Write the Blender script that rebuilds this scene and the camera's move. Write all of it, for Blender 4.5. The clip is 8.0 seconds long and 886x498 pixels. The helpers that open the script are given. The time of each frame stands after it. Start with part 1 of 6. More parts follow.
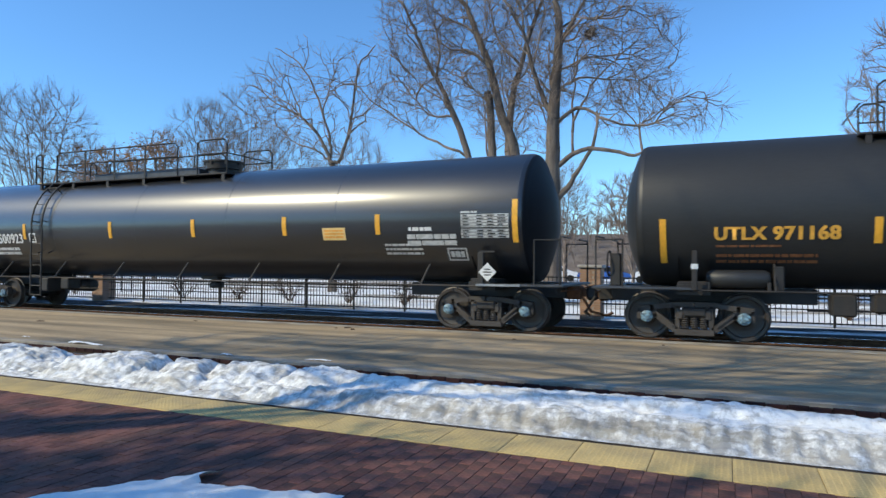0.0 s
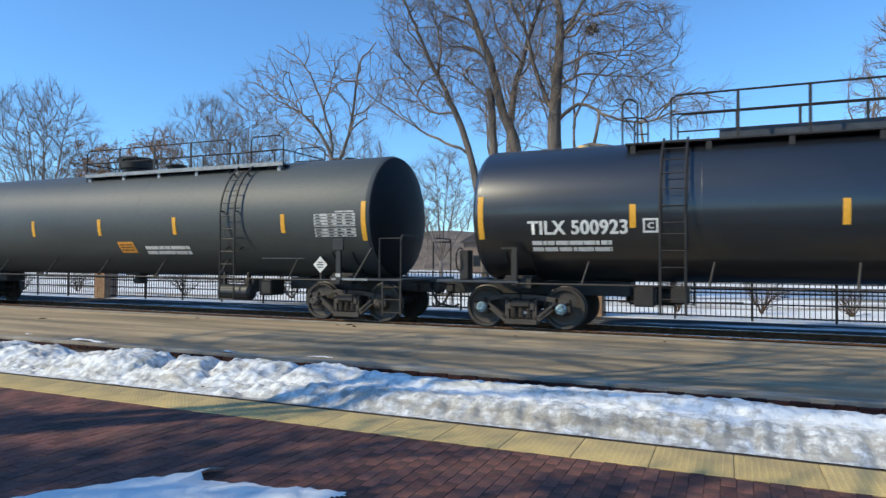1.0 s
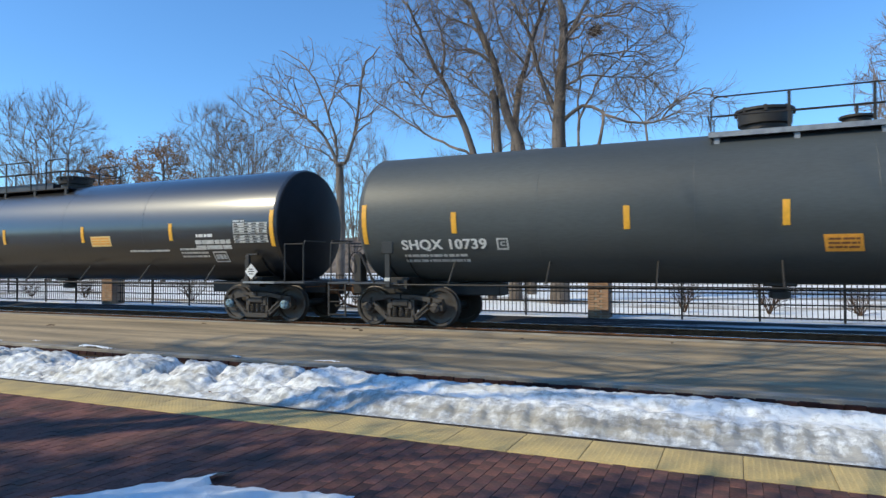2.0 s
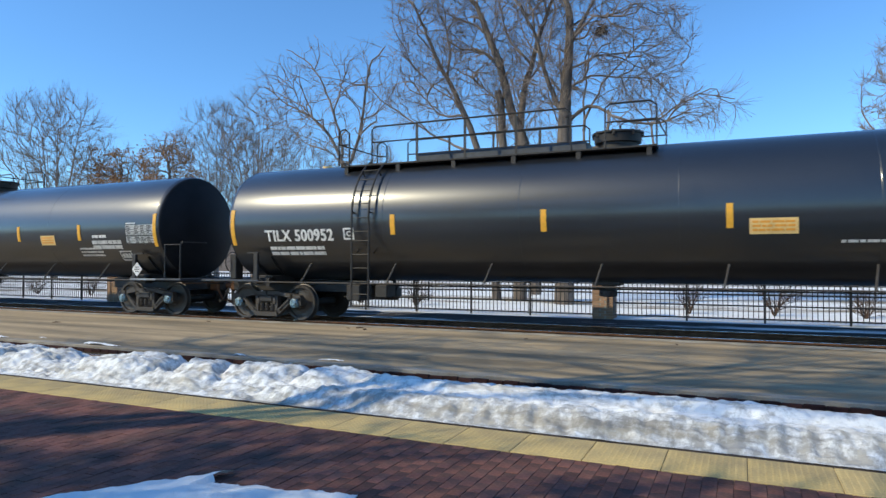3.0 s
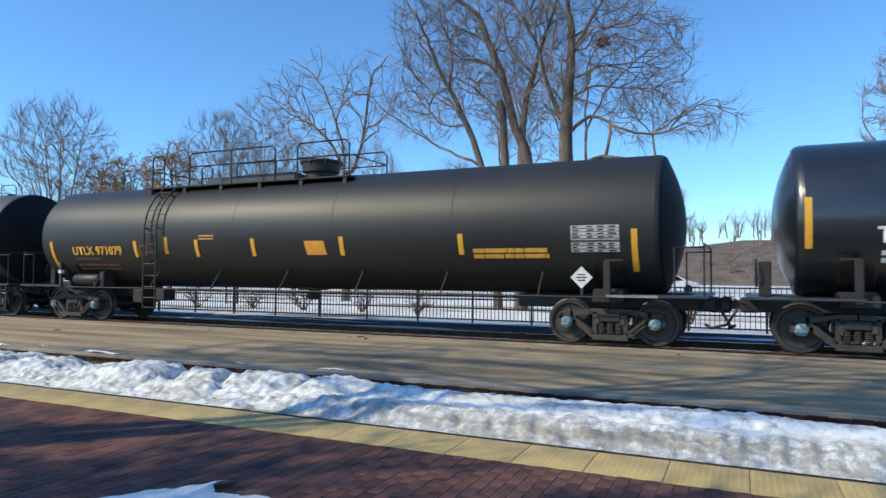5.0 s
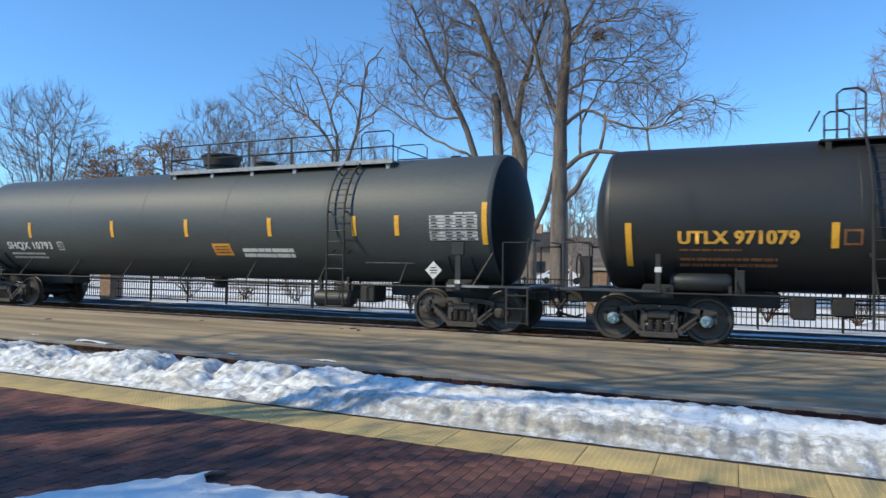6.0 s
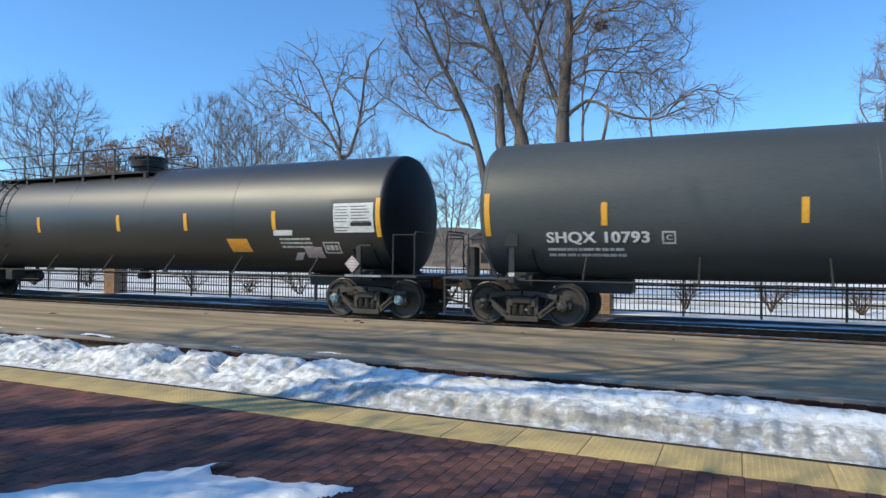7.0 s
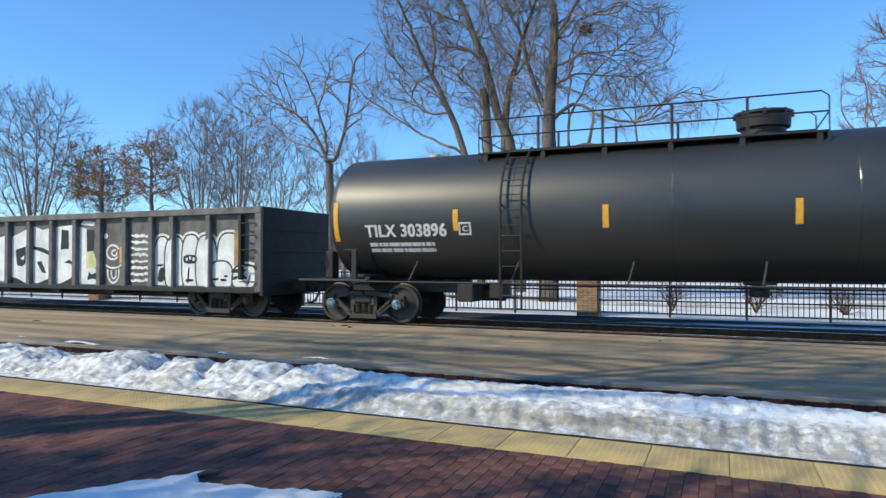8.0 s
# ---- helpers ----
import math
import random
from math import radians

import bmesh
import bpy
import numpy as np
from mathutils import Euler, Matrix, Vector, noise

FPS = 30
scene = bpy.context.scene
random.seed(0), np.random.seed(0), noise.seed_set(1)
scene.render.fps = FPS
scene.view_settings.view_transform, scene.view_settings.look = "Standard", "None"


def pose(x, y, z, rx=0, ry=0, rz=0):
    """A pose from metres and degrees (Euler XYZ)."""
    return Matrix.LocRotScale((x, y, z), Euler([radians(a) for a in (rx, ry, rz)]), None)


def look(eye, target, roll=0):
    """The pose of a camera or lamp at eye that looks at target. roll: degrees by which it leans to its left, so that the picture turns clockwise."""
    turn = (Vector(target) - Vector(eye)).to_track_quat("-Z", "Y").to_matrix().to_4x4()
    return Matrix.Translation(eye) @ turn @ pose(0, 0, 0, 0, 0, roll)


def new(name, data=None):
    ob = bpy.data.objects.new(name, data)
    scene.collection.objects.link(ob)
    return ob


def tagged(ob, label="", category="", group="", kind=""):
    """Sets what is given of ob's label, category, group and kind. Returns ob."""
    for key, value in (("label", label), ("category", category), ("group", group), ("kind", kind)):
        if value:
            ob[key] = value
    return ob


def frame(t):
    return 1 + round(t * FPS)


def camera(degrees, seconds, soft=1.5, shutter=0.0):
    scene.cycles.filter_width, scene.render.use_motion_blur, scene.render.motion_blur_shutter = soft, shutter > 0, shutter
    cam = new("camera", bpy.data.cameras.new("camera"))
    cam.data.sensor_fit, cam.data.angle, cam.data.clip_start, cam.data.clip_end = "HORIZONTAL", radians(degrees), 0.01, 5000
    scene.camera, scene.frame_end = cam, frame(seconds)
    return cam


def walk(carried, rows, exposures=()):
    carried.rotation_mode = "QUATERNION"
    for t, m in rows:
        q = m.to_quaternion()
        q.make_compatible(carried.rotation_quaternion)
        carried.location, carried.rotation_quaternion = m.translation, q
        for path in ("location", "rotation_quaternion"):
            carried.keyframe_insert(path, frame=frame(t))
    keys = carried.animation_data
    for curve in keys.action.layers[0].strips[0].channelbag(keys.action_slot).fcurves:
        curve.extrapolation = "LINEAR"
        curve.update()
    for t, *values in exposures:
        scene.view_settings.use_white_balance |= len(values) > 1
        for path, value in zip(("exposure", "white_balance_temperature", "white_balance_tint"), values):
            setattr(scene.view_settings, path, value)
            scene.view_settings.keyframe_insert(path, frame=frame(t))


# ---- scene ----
cam = camera(67.83, 8.0, soft=1.45, shutter=0.05)
walk(cam, [
    (0.0, pose(0, 0, 1.553, 91.36, -0.39, 23.35)),
    (0.5, pose(0, 0, 1.553, 91.14, -0.32, 23.24)),
    (1.0, pose(0, 0, 1.553, 91.09, -0.29, 23.48)),
    (1.5, pose(0, 0, 1.553, 91.30, 0.37, 23.80)),
    (3.0, pose(0, 0, 1.553, 91.33, -0.09, 24.36)),
    (3.5, pose(0, 0, 1.553, 91.46, 0.05, 24.28)),
    (4.0, pose(0, 0, 1.553, 92.16, 0.12, 24.33)),
    (4.5, pose(0, 0, 1.553, 92.24, -0.00, 24.61)),
    (6.0, pose(0, 0, 1.553, 91.50, -0.86, 23.89)),
    (6.5, pose(0, 0, 1.553, 90.95, -0.69, 24.03)),
    (7.0, pose(0, 0, 1.553, 90.80, -0.49, 24.15)),
    (7.5, pose(0, 0, 1.553, 90.86, -0.24, 23.58)),
    (8.0, pose(0, 0, 1.553, 91.12, -0.03, 23.07)),
], exposures=[(0.0, 0.49, 6200, 0), (8.0, 0.49, 6200, 0)])

# ---- light ----
world = bpy.data.worlds.new("sky")
scene.world = world
world.use_nodes = True
wn = world.node_tree.nodes
sky = wn.new("ShaderNodeTexSky")
sky.sky_type = "NISHITA"
sky.sun_disc = False
SUN = Vector((-0.57, -0.56, 0.60)).normalized()
sky.sun_elevation = math.asin(SUN.z)
sky.sun_rotation = math.atan2(SUN.x, SUN.y)
sky.air_density, sky.dust_density, sky.ozone_density = 1.0, 0.0, 9.5
world.node_tree.links.new(sky.outputs[0], wn["Background"].inputs[0])
wn["Background"].inputs[1].default_value = 0.15
sun = new("sun", bpy.data.lights.new("sun", "SUN"))
sun.data.energy, sun.data.angle, sun.data.color = 2.85, radians(0.53), (1.0, 0.83, 0.60)
sun.matrix_world = look(SUN * 60, (0, 0, 0))

TRACK_Y = 14.83
RAIL_Z = 0.10
SPEED = 17.32


# ---- materials ----
def mat(name, base, rough=0.7, metal=0.0, vary=0.25, scale=6.0, fine=60.0, bump=0.15, tint=None, depth=0.01, coat=0.0, island=0.0, rand=0.0, stretch=(1, 1, 1)):
    """A surface with variation at two scales and fine relief."""
    m = bpy.data.materials.new(name)
    m.use_nodes = True
    nt = m.node_tree
    n, li = nt.nodes, nt.links
    b = n["Principled BSDF"]
    tc = n.new("ShaderNodeTexCoord")
    mp = n.new("ShaderNodeMapping")
    mp.inputs["Scale"].default_value = stretch
    li.new(tc.outputs["Object"], mp.inputs[0])
    big, small = n.new("ShaderNodeTexNoise"), n.new("ShaderNodeTexNoise")
    for tex, s, d in ((big, scale, 5), (small, fine, 3)):
        tex.inputs["Scale"].default_value = s
        tex.inputs["Detail"].default_value = d
        li.new(mp.outputs[0], tex.inputs["Vector"])
    ramp = n.new("ShaderNodeValToRGB")
    ramp.color_ramp.elements[0].position, ramp.color_ramp.elements[1].position = 0.35, 0.65
    lo = tint if tint else tuple(c * (1 - vary) for c in base)
    ramp.color_ramp.elements[0].color = (*lo, 1)
    ramp.color_ramp.elements[1].color = (*[min(1, c * (1 + vary * 0.4)) for c in base], 1)
    li.new(big.outputs[0], ramp.inputs[0])
    mix = n.new("ShaderNodeMix")
    mix.data_type, mix.blend_type = "RGBA", "MULTIPLY"
    mix.inputs[0].default_value = 1.0
    r2 = n.new("ShaderNodeMapRange")
    r2.inputs[3].default_value, r2.inputs[4].default_value = 1 - vary, 1 + vary
    li.new(small.outputs[0], r2.inputs[0])
    li.new(ramp.outputs[0], mix.inputs[6])
    li.new(r2.outputs[0], mix.inputs[7])
    out = mix.outputs[2]
    if rand or island:
        src = n.new("ShaderNodeObjectInfo").outputs["Random"] if rand else n.new("ShaderNodeNewGeometry").outputs["Random Per Island"]
        r3 = n.new("ShaderNodeMapRange")
        r3.inputs[3].default_value, r3.inputs[4].default_value = 1 - (rand or island), 1 + (rand or island)
        li.new(src, r3.inputs[0])
        mx = n.new("ShaderNodeMix")
        mx.data_type, mx.blend_type = "RGBA", "MULTIPLY"
        mx.inputs[0].default_value = 1.0
        li.new(out, mx.inputs[6])
        li.new(r3.outputs[0], mx.inputs[7])
        out = mx.outputs[2]
    li.new(out, b.inputs["Base Color"])
    b.inputs["Metallic"].default_value = metal
    if rough >= 0.75:
        b.inputs["Specular IOR Level"].default_value = 0.15
    r4 = n.new("ShaderNodeMapRange")
    r4.inputs[3].default_value, r4.inputs[4].default_value = max(0.02, rough - 0.1), min(1, rough + 0.1)
    li.new(big.outputs[0], r4.inputs[0])
    li.new(r4.outputs[0], b.inputs["Roughness"])
    b.inputs["Coat Weight"].default_value = coat
    if bump:
        bp = n.new("ShaderNodeBump")
        bp.inputs["Strength"].default_value, bp.inputs["Distance"].default_value = bump, depth
        li.new(small.outputs[0], bp.inputs["Height"])
        li.new(bp.outputs[0], b.inputs["Normal"])
    return m


M_GLOSS = mat("gloss_black_paint", (0.011, 0.013, 0.017), 0.40, 0, 0.25, 0.8, 30, 0.02, stretch=(0.25, 1, 1))
M_SATIN = mat("satin_black_paint", (0.027, 0.028, 0.028), 0.46, 0, 0.25, 0.8, 30, 0.03, stretch=(0.25, 1, 1))
M_GREY = mat("faded_grey_black_paint", (0.066, 0.075, 0.078), 0.54, 0, 0.22, 0.7, 30, 0.04, stretch=(0.2, 1, 1))
M_DULL = mat("dusty_black_paint", (0.024, 0.0245, 0.025), 0.5, 0, 0.25, 0.7, 30, 0.04, stretch=(0.2, 1, 1))
M_CWALK = mat("grey_painted_steel_walkway", (0.06, 0.065, 0.075), 0.5, 0.1, 0.3, 4, 50, 0.1)
# near-black, rough: shade of the heads facing away from the sun, put into colour
M_HEAD = mat("shaded_black_tank_head", (0.013, 0.013, 0.015), 0.62, 0, 0.3, 2.0, 30, 0.05)
M_FRAME = mat("black_underframe_steel", (0.018, 0.017, 0.016), 0.6, 0, 0.4, 4, 50, 0.1, tint=(0.03, 0.024, 0.02))
M_CAST = mat("dusty_cast_steel", (0.058, 0.05, 0.044), 0.7, 0.1, 0.4, 5, 60, 0.2, tint=(0.05, 0.042, 0.036))
M_WHEEL = mat("worn_wheel_steel", (0.06, 0.055, 0.05), 0.5, 0.5, 0.4, 5, 60, 0.1, tint=(0.07, 0.055, 0.045))
M_CAP = mat("blue_bearing_cap_paint", (0.20, 0.33, 0.42), 0.5, 0, 0.4, 20, 90, 0.1, tint=(0.07, 0.09, 0.1))
M_REFLECT = mat("amber_reflective_tape", (0.82, 0.42, 0.04), 0.45, 0, 0.12, 12, 90, 0.02)
M_FADED = mat("faded_dusty_amber_tape", (0.42, 0.29, 0.09), 0.6, 0, 0.3, 8, 60, 0.02, tint=(0.28, 0.2, 0.09))
M_WHITE = mat("white_stencil_paint", (0.72, 0.72, 0.70), 0.6, 0, 0.15, 10, 80, 0.0)
M_OLDWHITE = mat("weathered_white_stencil_paint", (0.56, 0.56, 0.54), 0.6, 0, 0.25, 10, 80, 0.0)
M_YSTENCIL = mat("yellow_stencil_paint", (0.75, 0.40, 0.06), 0.6, 0, 0.2, 10, 80, 0.0)
M_OSTENCIL = mat("faint_rust_stencil_paint", (0.24, 0.10, 0.04), 0.7, 0, 0.3, 10, 80, 0.0)
M_ORANGE = mat("orange_panel_vinyl", (0.80, 0.36, 0.05), 0.5, 0, 0.12, 10, 80, 0.0)
M_CREAM = mat("cream_panel_vinyl", (0.80, 0.55, 0.22), 0.5, 0, 0.12, 10, 80, 0.0)
M_BLACKPRINT = mat("black_print", (0.02, 0.02, 0.02), 0.6, 0, 0.1, 10, 80, 0.0)
M_PINK = mat("faded_pink_paper", (0.50, 0.40, 0.39), 0.7, 0, 0.2, 10, 80, 0.0)
M_STEELGREY = mat("galvanised_grating", (0.30, 0.31, 0.32), 0.5, 0.4, 0.25, 8, 60, 0.05)
M_GOND = mat("weathered_gondola_paint", (0.17, 0.165, 0.155), 0.65, 0, 0.35, 2.5, 40, 0.1, tint=(0.10, 0.09, 0.08))
M_GWHITE = mat("white_spray_paint", (0.85, 0.86, 0.84), 0.55, 0, 0.2, 2.2, 30, 0.0)
M_GYELLOW = mat("pale_yellow_spray_paint", (0.70, 0.68, 0.35), 0.55, 0, 0.2, 3, 40, 0.0)
M_GBLACK = mat("black_spray_paint", (0.02, 0.02, 0.02), 0.5, 0, 0.2, 3, 40, 0.0)
M_RUST = mat("rusty_rail_side", (0.15, 0.075, 0.04), 0.8, 0.1, 0.4, 5, 60, 0.2)
M_RAILTOP = mat("polished_rail_head", (0.55, 0.55, 0.56), 0.25, 1.0, 0.15, 8, 60, 0.02)
M_TIE = mat("creosoted_timber", (0.07, 0.055, 0.045), 0.9, 0, 0.4, 3, 40, 0.4, rand=0.25, stretch=(1, 6, 1))
M_BRICK = mat("dark_red_paving_brick", (0.165, 0.076, 0.061), 0.8, 0, 0.42, 2.2, 34, 0.5, tint=(0.084, 0.055, 0.049), rand=0.22)
M_BRICKS = mat("dark_red_paving_bricks", (0.165, 0.076, 0.061), 0.8, 0, 0.42, 2.2, 34, 0.5, tint=(0.084, 0.055, 0.049), island=0.22)
M_MORTAR = mat("dark_joint_sand", (0.11, 0.07, 0.06), 0.95, 0, 0.3, 6, 80, 0.3)
M_YELLOW = mat("worn_yellow_tactile_paint", (0.54, 0.40, 0.17), 0.75, 0, 0.3, 1.6, 50, 0.1, tint=(0.40, 0.31, 0.16), rand=0.07)
M_PAVE = mat("worn_grey_brown_asphalt", (0.40, 0.305, 0.19), 0.9, 0, 0.42, 1.9, 40, 0.3, tint=(0.22, 0.175, 0.115), stretch=(0.07, 1, 1))
M_CONC = mat("pale_concrete_edge", (0.36, 0.32, 0.26), 0.9, 0, 0.25, 2, 60, 0.2, tint=(0.24, 0.21, 0.17))
M_EDGEBRICK = mat("old_dark_red_edge_brick", (0.05, 0.024, 0.021), 0.85, 0, 0.35, 4, 60, 0.3, rand=0.25)
M_BALLAST = mat("dark_track_ballast", (0.075, 0.068, 0.062), 0.95, 0, 0.5, 3, 26, 1.0, depth=0.04)
M_SNOW = mat("sunlit_snow", (0.84, 0.84, 0.83), 0.8, 0, 0.06, 1.2, 30, 0.4, depth=0.02)
M_PIER = mat("tan_fence_brick", (0.44, 0.29, 0.20), 0.85, 0, 0.25, 5, 60, 0.25, rand=0.15)
M_PIERMORTAR = mat("pale_mortar", (0.42, 0.38, 0.33), 0.95, 0, 0.2, 8, 80, 0.2)
M_CAPSTONE = mat("grey_capstone", (0.40, 0.38, 0.35), 0.9, 0, 0.2, 6, 60, 0.2)
M_IRON = mat("black_fence_iron", (0.018, 0.018, 0.02), 0.5, 0.2, 0.3, 8, 60, 0.05)
M_BARK = mat("grey_brown_bark", (0.18, 0.15, 0.125), 0.95, 0, 0.4, 1.5, 20, 0.7, tint=(0.115, 0.095, 0.08), depth=0.03, stretch=(3, 3, 0.7))
M_BARKPALE = mat("grey_brown_twigs", (0.27, 0.215, 0.18), 0.95, 0, 0.3, 1.5, 20, 0.3, tint=(0.18, 0.145, 0.12))
M_LEAF = mat("dry_brown_oak_leaf", (0.36, 0.19, 0.085), 0.85, 0, 0.3, 3, 30, 0.1, island=0.35)
M_SHRUB = mat("dark_shrub_twig", (0.10, 0.065, 0.045), 0.95, 0, 0.35, 4, 30, 0.2)
M_WALL = mat("brown_building_wall", (0.20, 0.155, 0.125), 0.9, 0, 0.2, 1, 20, 0.2)
M_ROOF = mat("dark_shingle_roof", (0.06, 0.055, 0.055), 0.9, 0, 0.3, 1, 20, 0.3)
M_GLASS = mat("dark_window_glass", (0.02, 0.025, 0.03), 0.1, 0, 0.1, 2, 20, 0.0)
M_CARBLUE = mat("blue_car_paint", (0.04, 0.12, 0.42), 0.25, 0, 0.1, 2, 20, 0.0, coat=0.5)
M_CARWHITE = mat("white_car_paint", (0.75, 0.76, 0.78), 0.25, 0, 0.1, 2, 20, 0.0, coat=0.5)
M_TYRE = mat("black_tyre_rubber", (0.02, 0.02, 0.02), 0.9, 0, 0.2, 8, 60, 0.1)


M_GLOSS.node_tree.nodes["Principled BSDF"].inputs["Specular IOR Level"].default_value = 0.65
M_GLOSS.node_tree.nodes["Principled BSDF"].inputs["Coat Weight"].default_value = 1.0
M_GLOSS.node_tree.nodes["Principled BSDF"].inputs["Coat Roughness"].default_value = 0.19
M_SATIN.node_tree.nodes["Principled BSDF"].inputs["Specular IOR Level"].default_value = 0.9
# low sheen keeps the painted-in shade of the heads dark
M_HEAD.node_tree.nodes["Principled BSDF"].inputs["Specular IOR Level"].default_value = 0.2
M_DULL.node_tree.nodes["Principled BSDF"].inputs["Specular IOR Level"].default_value = 0.5


def snow_dirty(name, dirt, lo, hi, grass=(0.20, 0.15, 0.10), scale=0.5, bump=0.5, depth=0.03, lines=(1, 1, 1), band=None):
    """Snow with thawed or grimy patches of irregular outline."""
    m = mat(name, (0.84, 0.84, 0.83), 0.8, 0, 0.07, 1.4, 22, bump, depth=depth)
    n, li = m.node_tree.nodes, m.node_tree.links
    b = n["Principled BSDF"]
    old = b.inputs["Base Color"].links[0].from_socket
    tc = n.new("ShaderNodeTexCoord")
    mp = n.new("ShaderNodeMapping")
    mp.inputs["Scale"].default_value = lines
    tex = n.new("ShaderNodeTexNoise")
    tex.inputs["Scale"].default_value, tex.inputs["Detail"].default_value, tex.inputs["Roughness"].default_value = scale, 8, 0.70
    r = n.new("ShaderNodeMapRange")
    r.inputs[1].default_value, r.inputs[2].default_value, r.inputs[4].default_value = lo, hi, dirt
    mx = n.new("ShaderNodeMix")
    mx.data_type = "RGBA"
    mx.inputs[7].default_value = (*grass, 1)
    li.new(tc.outputs["Object"], mp.inputs[0])
    li.new(mp.outputs[0], tex.inputs["Vector"])
    if band:
        # a soiled strip along the bank: centre, half width, start, full
        sp = n.new("ShaderNodeSeparateXYZ")
        li.new(tc.outputs["Object"], sp.inputs[0])
        ax, ay, mul, add = (n.new("ShaderNodeMapRange"), n.new("ShaderNodeMath"), n.new("ShaderNodeMath"), n.new("ShaderNodeMath"))
        ax.inputs[1].default_value, ax.inputs[2].default_value = band[2], band[3]
        li.new(sp.outputs[0], ax.inputs[0])
        far, ramp = n.new("ShaderNodeMath"), n.new("ShaderNodeMapRange")
        far.operation, ay.operation = "SUBTRACT", "ABSOLUTE"
        li.new(sp.outputs[1], far.inputs[0])
        far.inputs[1].default_value = band[0]
        li.new(far.outputs[0], ay.inputs[0])
        ramp.inputs[1].default_value, ramp.inputs[2].default_value, ramp.inputs[3].default_value, ramp.inputs[4].default_value = band[1] * 0.35, band[1], band[4], -0.05
        li.new(ay.outputs[0], ramp.inputs[0])
        mul.operation, add.operation = "MULTIPLY", "ADD"
        li.new(ramp.outputs[0], mul.inputs[0])
        li.new(ax.outputs[0], mul.inputs[1])
        li.new(tex.outputs[0], add.inputs[0])
        li.new(mul.outputs[0], add.inputs[1])
        li.new(add.outputs[0], r.inputs[0])
    else:
        li.new(tex.outputs[0], r.inputs[0])
    li.new(r.outputs[0], mx.inputs[0])
    li.new(old, mx.inputs[6])
    li.new(mx.outputs[2], b.inputs["Base Color"])
    return m


def soil(m, colour, amount, lo, hi, scale, lines):
    """Another layer of dirt over a surface, in streaks along the given axes."""
    n, li = m.node_tree.nodes, m.node_tree.links
    b = n["Principled BSDF"]
    old = b.inputs["Base Color"].links[0].from_socket
    tc, mp, tex, r, mx = (n.new("ShaderNode" + k) for k in ("TexCoord", "Mapping", "TexNoise", "MapRange", "Mix"))
    mp.inputs["Scale"].default_value = lines
    tex.inputs["Scale"].default_value, tex.inputs["Detail"].default_value, tex.inputs["Roughness"].default_value = scale, 8, 0.65
    r.inputs[1].default_value, r.inputs[2].default_value, r.inputs[4].default_value = lo, hi, amount
    mx.data_type = "RGBA"
    mx.inputs[7].default_value = (*colour, 1)
    li.new(tc.outputs["Object"], mp.inputs[0])
    li.new(mp.outputs[0], tex.inputs["Vector"])
    li.new(tex.outputs[0], r.inputs[0])
    li.new(r.outputs[0], mx.inputs[0])
    li.new(old, mx.inputs[6])
    li.new(mx.outputs[2], b.inputs["Base Color"])


M_BANK = snow_dirty("ploughed_dirty_snow", 0.68, 0.45, 0.64, (0.15, 0.132, 0.105), 6.5, 0.35, 0.02, (1.3, 0.8, 1.0), (6.12, 0.42, -5.6, -3.8, 0.085))
soil(M_BANK, (0.22, 0.195, 0.155), 0.65, 0.52, 0.66, 1.6, (0.3, 3.2, 2.2))
soil(M_BANK, (0.46, 0.41, 0.32), 0.45, 0.50, 0.62, 2.0, (1.0, 1.6, 2.5))
M_PARK = snow_dirty("park_snow_with_grass", 0.9, 0.51, 0.58, (0.22, 0.17, 0.10), 0.16, 0.3, 0.03, (0.35, 1.6, 1))
M_STRIP = snow_dirty("trackside_snow_on_ballast", 1.0, 0.40, 0.46, (0.035, 0.033, 0.032), 0.9, 0.6, 0.04, (0.10, 2.4, 1))


# ---- mesh helpers ----
def obj(name, bm, material, parent=None, label="", smooth=False, m=None):
    me = bpy.data.meshes.new(name)
    bm.to_mesh(me)
    bm.free()
    me.materials.append(material)
    if smooth:
        for f in me.polygons:
            f.use_smooth = True
    ob = new(name, me)
    if parent:
        ob.parent = parent
    if m is not None:
        ob.matrix_basis = m
    if label:
        ob["label"] = label
    return ob


def part(name, bm, material, parent, label="", smooth=False, m=None):
    return obj(name, bm, material, parent, label, smooth, m)


def pydata(name, verts, faces, material, parent=None, label="", smooth=False):
    me = bpy.data.meshes.new(name)
    me.from_pydata(verts, [], faces)
    me.materials.append(material)
    if smooth:
        me.polygons.foreach_set("use_smooth", [True] * len(me.polygons))
    me.update()
    ob = new(name, me)
    if parent:
        ob.parent = parent
    if label:
        ob["label"] = label
    return ob


def box(bm, x0, x1, y0, y1, z0, z1, bev=0.0):
    r = bmesh.ops.create_cube(bm, size=1, matrix=Matrix.Translation(((x0 + x1) / 2, (y0 + y1) / 2, (z0 + z1) / 2)) @ Matrix.Diagonal((abs(x1 - x0), abs(y1 - y0), abs(z1 - z0), 1)))
    if bev:
        es = list({e for v in r["verts"] for e in v.link_edges})
        bmesh.ops.bevel(bm, geom=es, offset=bev, segments=1, affect="EDGES")
    return bm


